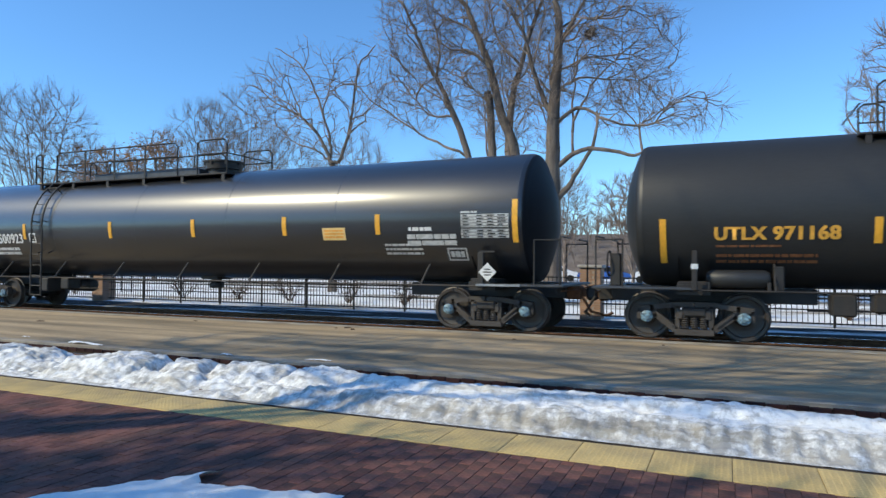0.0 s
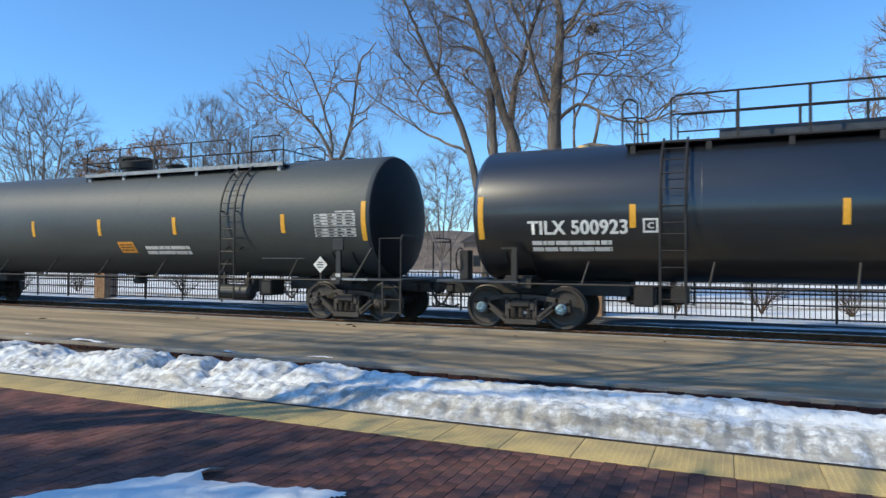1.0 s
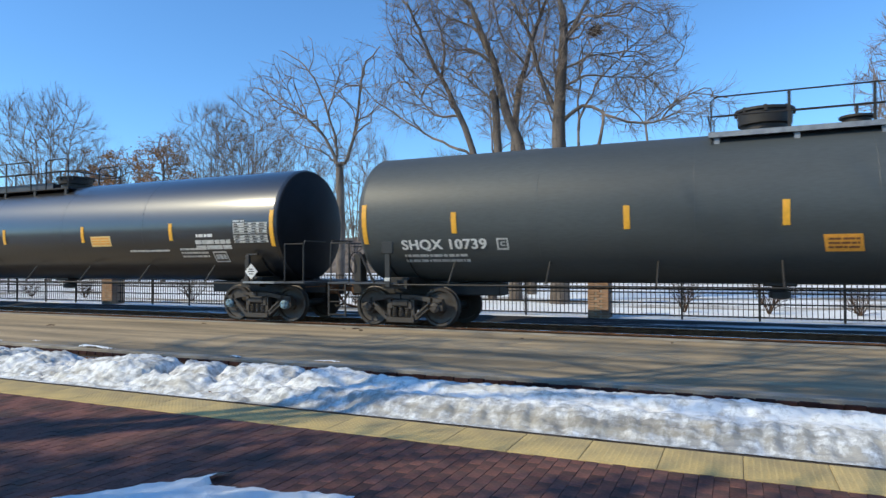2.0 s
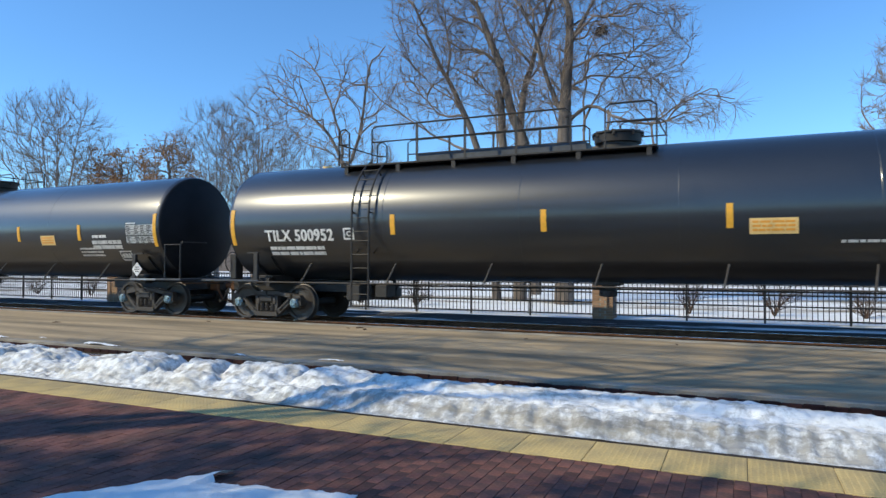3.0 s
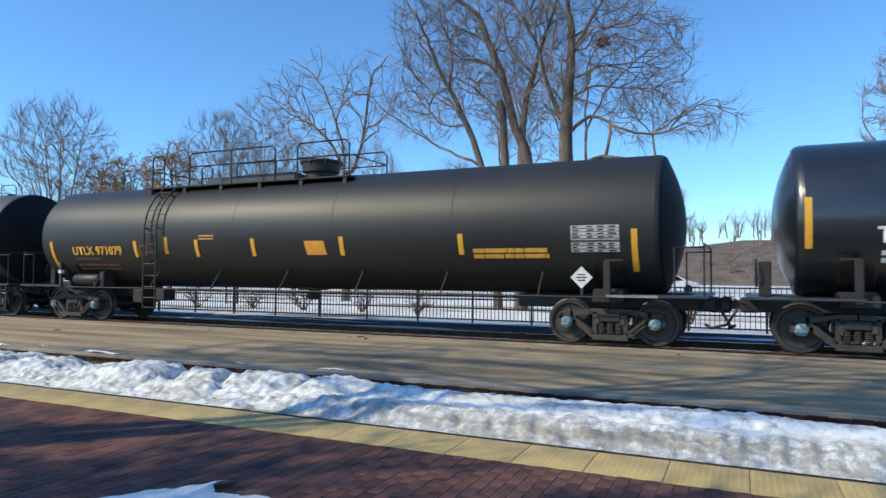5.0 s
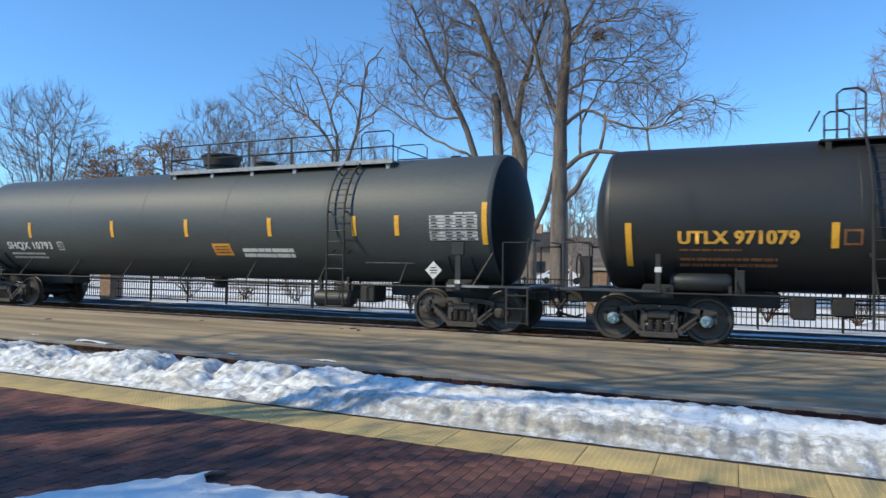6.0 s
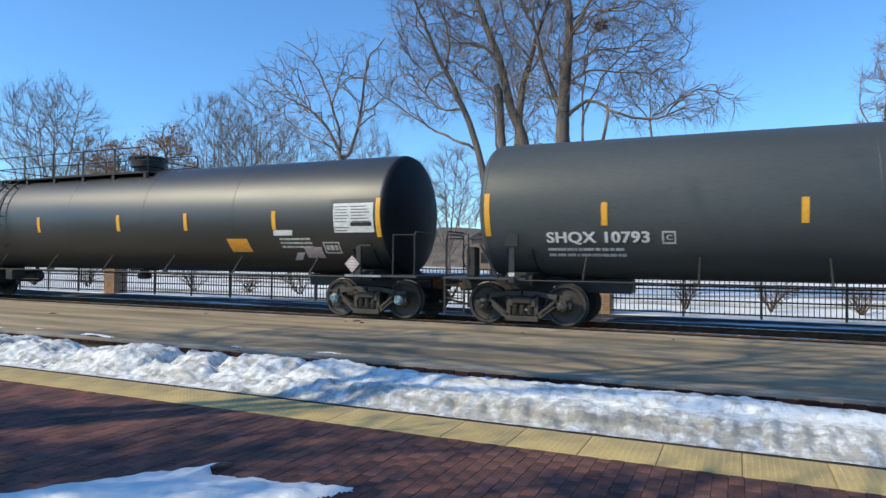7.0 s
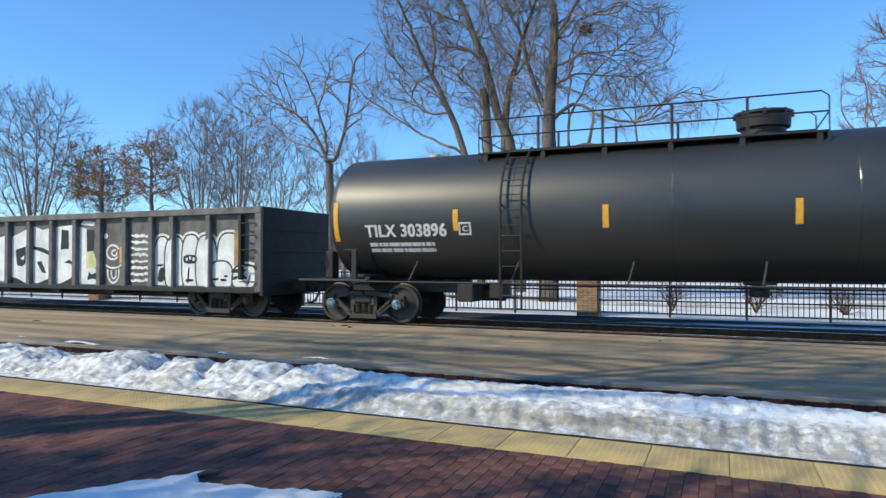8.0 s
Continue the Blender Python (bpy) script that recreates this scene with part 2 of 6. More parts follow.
def tube(bm, pts, r, n=8, r1=None):
    """A round bar through the points."""
    pts = [Vector(p) for p in pts]
    rings = []
    for i, p in enumerate(pts):
        a, b = pts[max(i - 1, 0)], pts[min(i + 1, len(pts) - 1)]
        d = (b - a).normalized()
        u = d.orthogonal().normalized() if i == 0 else (rings_u - d * rings_u.dot(d)).normalized()
        rings_u = u
        w = d.cross(u)
        rr = r if r1 is None else r + (r1 - r) * i / (len(pts) - 1)
        rings.append([bm.verts.new(p + (u * math.cos(k * math.tau / n) + w * math.sin(k * math.tau / n)) * rr) for k in range(n)])
    for a, b in zip(rings, rings[1:]):
        for k in range(n):
            bm.faces.new((a[k], a[(k + 1) % n], b[(k + 1) % n], b[k]))
    bm.faces.new(list(reversed(rings[0])))
    bm.faces.new(rings[-1])
    return bm


def beam(bm, a, b, w, d):
    """A flat bar in the x-z plane from a to b (x, z), w wide, from y d[0] to d[1]."""
    a, b = Vector((a[0], 0, a[1])), Vector((b[0], 0, b[1]))
    t = (b - a).normalized()
    s = Vector((-t.z, 0, t.x)) * w / 2
    vs = [bm.verts.new(p + q + Vector((0, y, 0))) for y in d for p, q in ((a, s), (b, s), (b, -s), (a, -s))]
    for f in ((0, 1, 2, 3), (7, 6, 5, 4), (0, 4, 5, 1), (1, 5, 6, 2), (2, 6, 7, 3), (3, 7, 4, 0)):
        bm.faces.new([vs[i] for i in f])
    return bm


def lathe(bm, prof, n, axis="X", cap=True):
    """Turns the profile (along, radius) about an axis."""
    rings = []
    for a, r in prof:
        ring = []
        for k in range(n):
            c, s = math.cos(k * math.tau / n) * r, math.sin(k * math.tau / n) * r
            ring.append(bm.verts.new({"X": (a, c, s), "Y": (c, a, s), "Z": (c, s, a)}[axis]))
        rings.append(ring)
    for p, q in zip(rings, rings[1:]):
        for k in range(n):
            bm.faces.new((p[k], p[(k + 1) % n], q[(k + 1) % n], q[k]))
    if cap:
        bm.faces.new(rings[0])
        bm.faces.new(rings[-1])
    bmesh.ops.recalc_face_normals(bm, faces=bm.faces[:])
    return bm


def auto_smooth(ob, deg=35):
    me = ob.data
    me.polygons.foreach_set("use_smooth", [True] * len(me.polygons))
    me.set_sharp_from_angle(angle=radians(deg))
    return ob


# ---- ground, platforms, tracks ----
def ground_profile(y):
    for a, b, z0, z1 in ((-3000, 5.6, -0.3, -0.3), (5.6, 8.6, -0.3, -0.3), (8.6, 13.55, -0.3, -0.3), (13.55, 13.6, -0.3, -0.06), (13.6, 16.4, -0.06, -0.06), (16.4, 17.2, -0.06, -0.12), (17.2, 19.0, -0.12, -0.02), (19.0, 20.5, -0.02, 0.03), (20.5, 60, 0.03, 0.10), (60, 3000, 0.10, 0.10)):
        if a <= y <= b:
            return z0 + (z1 - z0) * (y - a) / (b - a)


def build_ground():
    ys = [-3000, -300, -60, 5.6, 8.6, 13.55, 13.6, 14.4, 15.3, 16.2] + [16.4 + 0.2 * i for i in range(15)] + [19.5, 20, 21, 23, 26, 30, 36, 45, 60, 90, 160, 400, 3000]
    xs = [-3000, -400, -150, -90, -60] + [-50 + i for i in range(63)] + [20, 40, 90, 300, 3000]
    vs, fs = [], []
    for y in ys:
        for x in xs:
            z = ground_profile(y)
            if 16.5 < y < 19.2:
                z += 0.07 * noise.noise(Vector((x * 0.22, y * 1.1, 3)))
            elif 20.5 < y < 60:
                z += 0.10 * noise.noise(Vector((x * 0.1, y * 0.1, 9)))
            vs.append((x, y, z))
    n = len(xs)
    for j in range(len(ys) - 1):
        for i in range(n - 1):
            fs.append((j * n + i, j * n + i + 1, (j + 1) * n + i + 1, (j + 1) * n + i))
    g = pydata("ground", vs, fs, M_BALLAST, smooth=True)
    g.data.materials.append(M_STRIP)
    g.data.materials.append(M_PARK)
    for p in g.data.polygons:
        y = p.center.y
        p.material_index = 0 if y < 16.3 else 1 if y < 19.2 else 2
    tagged(g, "flat ground of ballast and patchy snow", "ground", kind="structure")


def build_platforms():
    bm = box(bmesh.new(), -60, 25, -30, 5.24, -0.32, -0.012)
    brick = tagged(obj("brick_platform", bm, M_MORTAR), "dark red brick station platform in dappled shade", "platform", kind="structure")
    bm = box(bmesh.new(), -60, 25, 5.24, 5.88, -0.32, -0.02)
    strip = tagged(obj("tactile_strip", bm, M_CONC), "worn yellow tactile warning strip along the platform edge", "tactile strip", kind="structure")
    part("edge_timber", box(bmesh.new(), -60, 25, 5.883, 5.95, -0.32, -0.008), M_TIE, strip, "dark tarred edge timber")
    bm = box(bmesh.new(), -70, 30, 8.42, 13.62, -0.32, 0.08)
    island = tagged(obj("island_platform", bm, M_PAVE), "grey-brown asphalt platform between the two tracks", "platform", kind="structure")
    part("edge_course", box(bmesh.new(), -70, 30, 8.22, 8.416, 0.02, 0.085, 0.01), M_CONC, island, "pale worn concrete edge")
    part("edge_timber", box(bmesh.new(), -70, 30, 8.25, 8.40, -0.30, 0.016), M_TIE, island, "dark tarred edge timber")
    part("edge_course", box(bmesh.new(), -70, 30, 13.30, 13.66, 0.02, 0.088, 0.01), M_CONC, island, "rusty stained concrete edge")
    return brick, strip, island


def rail_bm(x0, x1):
    bm = bmesh.new()
    prof = [(-0.036, 0), (-0.036, -0.03), (-0.009, -0.045), (-0.009, -0.13), (-0.07, -0.15), (-0.07, -0.165), (0.07, -0.165), (0.07, -0.15), (0.009, -0.13), (0.009, -0.045), (0.036, -0.03), (0.036, 0)]
    a = [bm.verts.new((x0, y, z)) for y, z in prof]
    b = [bm.verts.new((x1, y, z)) for y, z in prof]
    n = len(prof)
    for i in range(n):
        bm.faces.new((a[i], a[(i + 1) % n], b[(i + 1) % n], b[i]))
    bm.faces.new(a)
    bm.faces.new(b)
    bmesh.ops.recalc_face_normals(bm, faces=bm.faces[:])
    return bm


def build_track(name, yc, ztop, x0, x1, label):
    tr = tagged(new(name), label, "railway track", kind="structure")
    tr.matrix_basis = pose(0, yc, ztop)
    for s in (-1, 1):
        r = part("rail", rail_bm(x0, x1), M_RUST, tr, m=pose(0, s * 0.755, 0))
        part("rail_head", box(bmesh.new(), x0, x1, -0.032, 0.032, -0.001, 0.004), M_RAILTOP, r, "shiny worn rail head")
    first = None
    k = 0
    x = x0 + 0.3
    while x < x1 - 0.3 and k < 150:
        if first is None:
            first = part("tie", box(bmesh.new(), -0.115, 0.115, -1.3, 1.3, -0.33, -0.166, 0.01), M_TIE, tr, m=pose(x, 0, 0))
        else:
            o = new("tie", first.data)
            o.parent = tr
            o.matrix_basis = pose(x, 0.04 * math.sin(k * 2.3), 0, 0, 0, 1.2 * math.sin(k * 1.7))
        x += 0.52
        k += 1


def ramp(v, a, b):
    """Smooth step from 0 at a to 1 at b."""
    t = max(0.0, min(1.0, (v - a) / (b - a)))
    return t * t * (3 - 2 * t)


def snow_height(x, u):
    """Height of the ploughed bank at x, u across it from the platform edge (0) to the far side (1)."""
    y = u * 1.92
    lump = ramp(-x, 3.2, 5.6)
    n = noise.noise
    wob = n(Vector((x * 0.5, 0, 4)))
    # blocks pushed up side by side, with gaps between them
    d = noise.voronoi(Vector((x * 0.85 + 0.25 * n(Vector((x, y, 40))), y * 0.42 + 0.2 * n(Vector((x * 1.3, y, 41))), 0.5)))[0]
    gap = math.exp(-((d[1] - d[0]) / 0.12) ** 2)
    front = ramp(u + 0.05 * wob + 0.05 * n(Vector((x * 2.1, 0, 8))), 0.0, 0.34)
    blocks = front * (0.222 + 0.03 * wob + 0.05 * n(Vector((x * 1.1, y * 0.8, 1))) - 0.16 * gap + 0.05 * (0.6 - d[0]) + 0.03 * n(Vector((x * 3.2, y * 3.0, 2))))
    # a thawed terrace: fluted lower face, ledge, rounded upper layer
    flute = 0.06 * n(Vector((x * 5.5, 0.4 * y, 21))) + 0.035 * n(Vector((x * 13, 0.8 * y, 22)))
    ledge = 0.36 + 0.05 * n(Vector((x * 0.6, 0, 31))) + 0.03 * n(Vector((x * 2.6, 0, 32)))
    low = 0.155 * ramp(u + 0.5 * flute, 0.0, 0.27) + 0.35 * flute * ramp(u, 0.02, 0.16) * (1 - ramp(u, 0.22, 0.34))
    high = 0.075 * ramp(u + 0.4 * flute, ledge, ledge + 0.11)
    crack = abs(n(Vector((x * 0.35, y * 4.5, 12))))
    terrace = low + high + 0.035 * n(Vector((x * 0.5, y * 3.0, 7))) * ramp(u, 0.45, 0.6) - 0.045 * max(0.0, 1 - crack / 0.14) * ramp(u, 0.5, 0.6)
    back = ramp(1.0 - 0.10 * (1 - lump) + 0.10 * wob - u, 0.0, 0.28)
    rough = 0.038 * n(Vector((x * 4.5, y * 6.5, 3))) + 0.034 * n(Vector((x * 9, y * 13, 5))) + 0.016 * n(Vector((x * 19, y * 24, 6)))
    z = lump * blocks + (1 - lump) * terrace - 0.14 * max(0.0, u - 0.5) + rough * (0.68 + 0.32 * lump) - 0.05 * (1 - lump) * max(0.0, u - 0.55)
    return max(0.0, z) * back * ramp(u, -0.02, 0.05), back


def snow_bank():
    """Ploughed snow lying over the near track."""
    xs = np.concatenate([np.arange(-34, -14, 0.05), np.arange(-14, 5.0, 0.028)])
    us = np.concatenate([np.linspace(0, 0.5, 44), np.linspace(0.515, 1, 26)])
    vs, fs, bare = [], [], []
    for x in xs:
        for u in us:
            z, back = snow_height(x, u)
            bare.append(u > 0.5 and back < 0.02)
            vs.append((x, 5.93 + 1.82 * u, (-0.10 if u > 0.85 else 0.0) + z - 0.012 * (1 - back)))
    n = len(us)
    for i in range(len(xs) - 1):
        for j in range(n - 1):
            f = (i * n + j, (i + 1) * n + j, (i + 1) * n + j + 1, i * n + j + 1)
            if not all(bare[k] for k in f):
                fs.append(f)
    o = pydata("snow_bank", vs, fs, M_BANK, smooth=True)
    tagged(o, "lumpy ploughed bank of dirty white snow along the track", "snow bank", kind="stuff")
    # packed snow filling the trench under the bank
    bm = box(bmesh.new(), -34, 6, 5.955, 7.0, -0.3, -0.02)
    tagged(obj("packed_snow", bm, M_SNOW), "packed snow filling the near track", "snow", kind="stuff")


def snow_patch():
    vs, fs, idx = [], [], {}
    nx, ny = 110, 80
    for i in range(nx):
        for j in range(ny):
            x, y = -4.6 + 2.5 * i / nx, 2.2 + 1.85 * j / ny
            far = 3.64 + 0.22 * max(0, x + 3.3)
            if x < -3.42:
                far = 3.83 + 1.32 * (x + 3.5)
            near = 2.6 + 0.55 * max(0, x + 3.3) + 1.1 * max(0, x + 2.85)
            tip = -2.33
            e = min(far - y, y - near, (tip - x) * 0.5) + 0.09 * noise.noise(Vector((x * 4, y * 4, 2))) + 0.03 * noise.noise(Vector((x * 14, y * 14, 2)))
            if e > 0:
                idx[i, j] = len(vs)
                vs.append((x, y, min(0.05, e * 0.25) + 0.004 + 0.012 * noise.noise(Vector((x * 9, y * 9, 1))) * min(1, e * 8)))
    for i in range(nx - 1):
        for j in range(ny - 1):
            q = [(i, j), (i + 1, j), (i + 1, j + 1), (i, j + 1)]
            if all(k in idx for k in q):
                fs.append([idx[k] for k in q])
    o = pydata("snow_patch", vs, fs, M_SNOW, smooth=True)
    tagged(o, "thin melting patch of white snow on the bricks", "snow patch", kind="stuff")


def snow_remnants():
    """Thin leftovers of snow along the island platform's edge."""
    vs, fs, idx = [], [], {}
    nx, ny = 900, 14
    for i in range(nx):
        for j in range(ny):
            x, y = -26 + 0.024 * i, 8.27 + 0.03 * j
            e = noise.noise(Vector((x * 0.9, y * 3.5, 5))) + 0.5 * noise.noise(Vector((x * 4, y * 7, 6))) - 0.22 - 1.4 * abs(y - 8.33) - 0.03 * max(0, x + 12)
            if e > 0:
                idx[i, j] = len(vs)
                vs.append((x, y, 0.089 + min(0.04, e * 0.12)))
    for i in range(nx - 1):
        for j in range(ny - 1):
            q = [(i, j), (i + 1, j), (i + 1, j + 1), (i, j + 1)]
            if all(k in idx for k in q):
                fs.append([idx[k] for k in q])
    tagged(pydata("snow_remnants", vs, fs, M_SNOW, smooth=True), "thin leftover snow along the platform edge", "snow", kind="stuff")


build_ground()
BRICK_FLOOR, STRIP, ISLAND = build_platforms()
build_track("main_track", TRACK_Y, RAIL_Z, -70, 30, "railway track with shiny rail heads on dark ballast")
build_track("near_track", 7.0, 0.02, -50, 15, "railway track buried under ploughed snow")
snow_bank()
snow_patch()
snow_remnants()


# ---- rolling stock ----
WHEEL_R = 0.457


def wheelset_parts():
    """Meshes of a wheel, an axle and a bearing cap, shared by all wheelsets."""
    r = WHEEL_R
    prof = [(-0.085, 0.10), (-0.085, 0.14), (-0.03, 0.17), (0.0, 0.28), (-0.02, 0.37), (-0.066, 0.385), (-0.07, r - 0.012), (-0.055, r), (0.035, r + 0.004), (0.045, r + 0.028), (0.065, r + 0.026), (0.068, 0.385), (0.02, 0.37), (0.03, 0.28), (0.01, 0.17), (0.07, 0.14), (0.07, 0.10)]
    w = lathe(bmesh.new(), prof, 40, "Y")
    a = lathe(bmesh.new(), [(-0.98, 0.075), (-0.8, 0.085), (-0.78, 0.10), (-0.6, 0.09), (0.6, 0.09), (0.78, 0.10), (0.8, 0.085), (0.98, 0.075)], 14, "Y")
    c = lathe(bmesh.new(), [(-0.155, 0.02), (-0.155, 0.055), (-0.135, 0.075), (-0.12, 0.115), (0.0, 0.12), (0.02, 0.09)], 20, "Y")
    for k in range(3):
        t = k * math.tau / 3 + 0.5
        lx, lz = math.cos(t) * 0.075, math.sin(t) * 0.075
        box(c, lx - 0.02, lx + 0.02, -0.165, -0.12, lz - 0.02, lz + 0.02, 0.004)
    return w, a, c


def side_frame_bm():
    """Cast side frame of a three-piece truck, its outer face towards -y."""
    bm = bmesh.new()
    d = (-0.075, 0.075)
    for s in (-1, 1):
        beam(bm, (s * 0.02, 0.70), (s * 0.42, 0.69), 0.11, d)
        beam(bm, (s * 0.40, 0.69), (s * 0.82, 0.63), 0.10, d)
        beam(bm, (s * 0.76, 0.635), (s * 1.06, 0.60), 0.11, d)
        beam(bm, (s * 0.74, 0.52), (s * 0.34, 0.20), 0.125, d)
        beam(bm, (s * 0.36, 0.165), (s * 0.0, 0.165), 0.11, (-0.11, 0.11))
        beam(bm, (s * 0.31, 0.68), (s * 0.31, 0.18), 0.085, d)
        beam(bm, (s * 0.74, 0.60), (s * 0.74, 0.43), 0.09, d)
        beam(bm, (s * 1.04, 0.60), (s * 1.04, 0.40), 0.07, d)
        beam(bm, (s * 0.72, 0.545), (s * 0.40, 0.28), 0.04, (-0.105, -0.07))
        box(bm, s * 0.889 - 0.13, s * 0.889 + 0.13, -0.06, 0.06, 0.54, 0.61, 0.012)
        box(bm, s * 0.26 - 0.05, s * 0.26 + 0.05, -0.10, 0.02, 0.42, 0.60, 0.01)
    box(bm, -0.06, 0.06, -0.10, -0.06, 0.60, 0.66, 0.01)
    return bm


def coil_bm():
    pts = [(0.062 * math.cos(k * 0.62), 0.062 * math.sin(k * 0.62), 0.23 + 0.0042 * k) for k in range(62)]
    return tube(bmesh.new(), pts, 0.015, 5)


def bolster_bm():
    bm = bmesh.new()
    box(bm, -0.22, 0.22, -1.12, 1.12, 0.47, 0.66, 0.03)
    box(bm, -0.16, 0.16, -0.6, 0.6, 0.36, 0.47, 0.02)
    lathe(bm, [(0.66, 0.36), (0.72, 0.34)], 20, "Z")
    for s in (-1, 1):
        box(bm, s * 0.42 - 0.05, s * 0.42 + 0.05, -0.8, 0.8, 0.30, 0.40, 0.01)
        box(bm, s * 0.44, s * 0.50, -0.85, -0.60, 0.32, 0.52)
        box(bm, s * 0.44, s * 0.50, 0.60, 0.85, 0.32, 0.52)
    return bm


SHARED = {}


def shared(name, maker, material, parent, m, smooth=False, label=""):
    """A part on a mesh that all its repeats share."""
    if name not in SHARED:
        o = part(name.split("/")[0], maker(), material, parent, label, False, m)
        if smooth:
            auto_smooth(o)
        SHARED[name] = o.data
        return o
    o = new(name.split("/")[0], SHARED[name])
    o.parent = parent
    o.matrix_basis = m
    if label:
        o["label"] = label
    return o


WHEELSETS = []
ROLLING = []


def truck(car, xc, near_cap=M_CAP, capkey="bearing_cap"):
    """A two-axle truck under a car, its wheelsets keyed by themselves."""
    b = shared("truck_bolster", bolster_bm, M_FRAME, car, pose(xc, 0, 0))
    for s in (-1, 1):
        f = shared("side_frame", side_frame_bm, M_CAST, car, pose(xc, s * 1.0, 0, 0, 0, 0 if s < 0 else 180))
        for k in (-0.17, 0.0, 0.17):
            shared("spring", coil_bm, M_CAST, f, pose(k, -0.02, 0))
    for s in (-1, 1):
        ws = shared("wheelset", lambda: wheelset_parts()[1], M_FRAME, car, pose(xc + s * 0.889, 0, WHEEL_R), True)
        for q in (-1, 1):
            shared("wheel", lambda: wheelset_parts()[0], M_WHEEL, ws, pose(0, q * 0.755, 0, 0, 0, 0 if q < 0 else 180), True)
            shared(capkey, lambda: wheelset_parts()[2], near_cap, ws, pose(0, q * 1.0, 0, 0, 0, 0 if q < 0 else 180), True)
        WHEELSETS.append((ws, xc + s * 0.889))


def on_tank(x, z, r, zc, lift=0.006):
    """The point at height z on the near side of a tank."""
    a = math.asin(max(-0.999, min(0.999, (z - zc) / r)))
    return Vector((x, -math.cos(a) * (r + lift), zc + math.sin(a) * (r + lift)))


def patch(bm, x0, x1, z0, z1, r, zc, lift=0.006, n=5, skew=0.0):
    """A patch of sheet or paint that follows the tank's curve."""
    rows = []
    for k in range(n + 1):
        z = z0 + (z1 - z0) * k / n
        o = skew * (k / n - 0.5)
        rows.append([bm.verts.new(on_tank(x + o, z, r, zc, lift)) for x in (x0, x1)])
    for a, b in zip(rows, rows[1:]):
        bm.faces.new((a[0], a[1], b[1], b[0]))
    return bm


def slab(bm, x0, x1, z0, z1, r, zc, t=0.012, n=5, skew=0.0):
    """The same with thickness and edges."""
    inner, outer = [], []
    for k in range(n + 1):
        z = z0 + (z1 - z0) * k / n
        o = skew * (k / n - 0.5)
        inner.append([bm.verts.new(on_tank(x + o, z, r, zc, -0.01)) for x in (x0, x1)])
        outer.append([bm.verts.new(on_tank(x + o, z, r, zc, t)) for x in (x0, x1)])
    for k in range(n):
        bm.faces.new((outer[k][0], outer[k][1], outer[k + 1][1], outer[k + 1][0]))
        bm.faces.new((inner[k][0], outer[k][0], outer[k + 1][0], inner[k + 1][0]))
        bm.faces.new((outer[k][1], inner[k][1], inner[k + 1][1], outer[k + 1][1]))
    bm.faces.new((inner[0][0], inner[0][1], outer[0][1], outer[0][0]))
    bm.faces.new((outer[n][0], outer[n][1], inner[n][1], inner[n][0]))
    return bm


def split_words(o, names):
    """Parts the painted word from the number at the widest gap."""
    me = o.data
    xs = sorted(v.co.x for v in me.vertices)
    gap, cut = max((b - a, (a + b) / 2) for a, b in zip(xs, xs[1:]))
    for side, name in enumerate(names):
        bm = bmesh.new()
        bm.from_mesh(me)
        bmesh.ops.delete(bm, geom=[v for v in bm.verts if (v.co.x > cut) != bool(side)], context="VERTS")
        q = part(name, bm, me.materials[0], o.parent, o["label"])
    bpy.data.objects.remove(o)


def lettering(name, text, car, x0, x1, z0, z1, r, zc, material, label="", bold=0.010):
    """Painted characters laid round the tank."""
    cu = bpy.data.curves.new("letters", "FONT")
    cu.body, cu.size, cu.offset = text, 1.0, bold * 2.1
    cu.space_character = 1.08
    tmp = bpy.data.objects.new("letters", cu)
    scene.collection.objects.link(tmp)
    dg = bpy.context.evaluated_depsgraph_get()
    me = bpy.data.meshes.new_from_object(tmp.evaluated_get(dg))
    bpy.data.objects.remove(tmp)
    bpy.data.curves.remove(cu)
    xs = [v.co.x for v in me.vertices]
    ys = [v.co.y for v in me.vertices]
    ax, bx, ay, by = min(xs), max(xs), min(ys), max(ys)
    for v in me.vertices:
        v.co = on_tank(x0 + (v.co.x - ax) / (bx - ax) * (x1 - x0), z0 + (v.co.y - ay) / (by - ay) * (z1 - z0), r, zc, 0.013)
    # a second coat of paint a little to one side makes the strokes heavy
    bm = bmesh.new()
    bm.from_mesh(me)
    twin = bmesh.ops.duplicate(bm, geom=bm.verts[:] + bm.edges[:] + bm.faces[:])["geom"]
    for v in twin:
        if isinstance(v, bmesh.types.BMVert):
            v.co.x += 0.022 if material == M_YSTENCIL else 0.014
            v.co.y -= 0.002
    bm.to_mesh(me)
    bm.free()
    me.materials.clear()
    me.materials.append(material)
    me.name = name
    o = new(name, me)
    o.parent = car
    if label:
        o["label"] = label
    if " " in text:
        split_words(o, ("reporting_mark", "car_number"))
        return None
    return o


def print_lines(car, x0, x1, z0, z1, rows, r, zc, material, seed, name="small_stencil", gap=0.5, lift=0.006, label="", wide=1.0):
    """Rows of short bars where small print cannot be read."""
    rg = random.Random(seed)
    bm = bmesh.new()
    hgt = (z1 - z0) / rows
    for k in range(rows):
        x = x0
        za = z0 + hgt * k
        while x < x1 - 0.03:
            w = min(rg.uniform(0.05, 0.22) * wide, x1 - x)
            patch(bm, x, x + w, za + hgt * gap / 2, za + hgt * (1 - gap / 2), r, zc, lift, 2)
            x += w + rg.uniform(0.012, 0.03)
    return tagged(part(name, bm, material, car, label), kind="stuff")


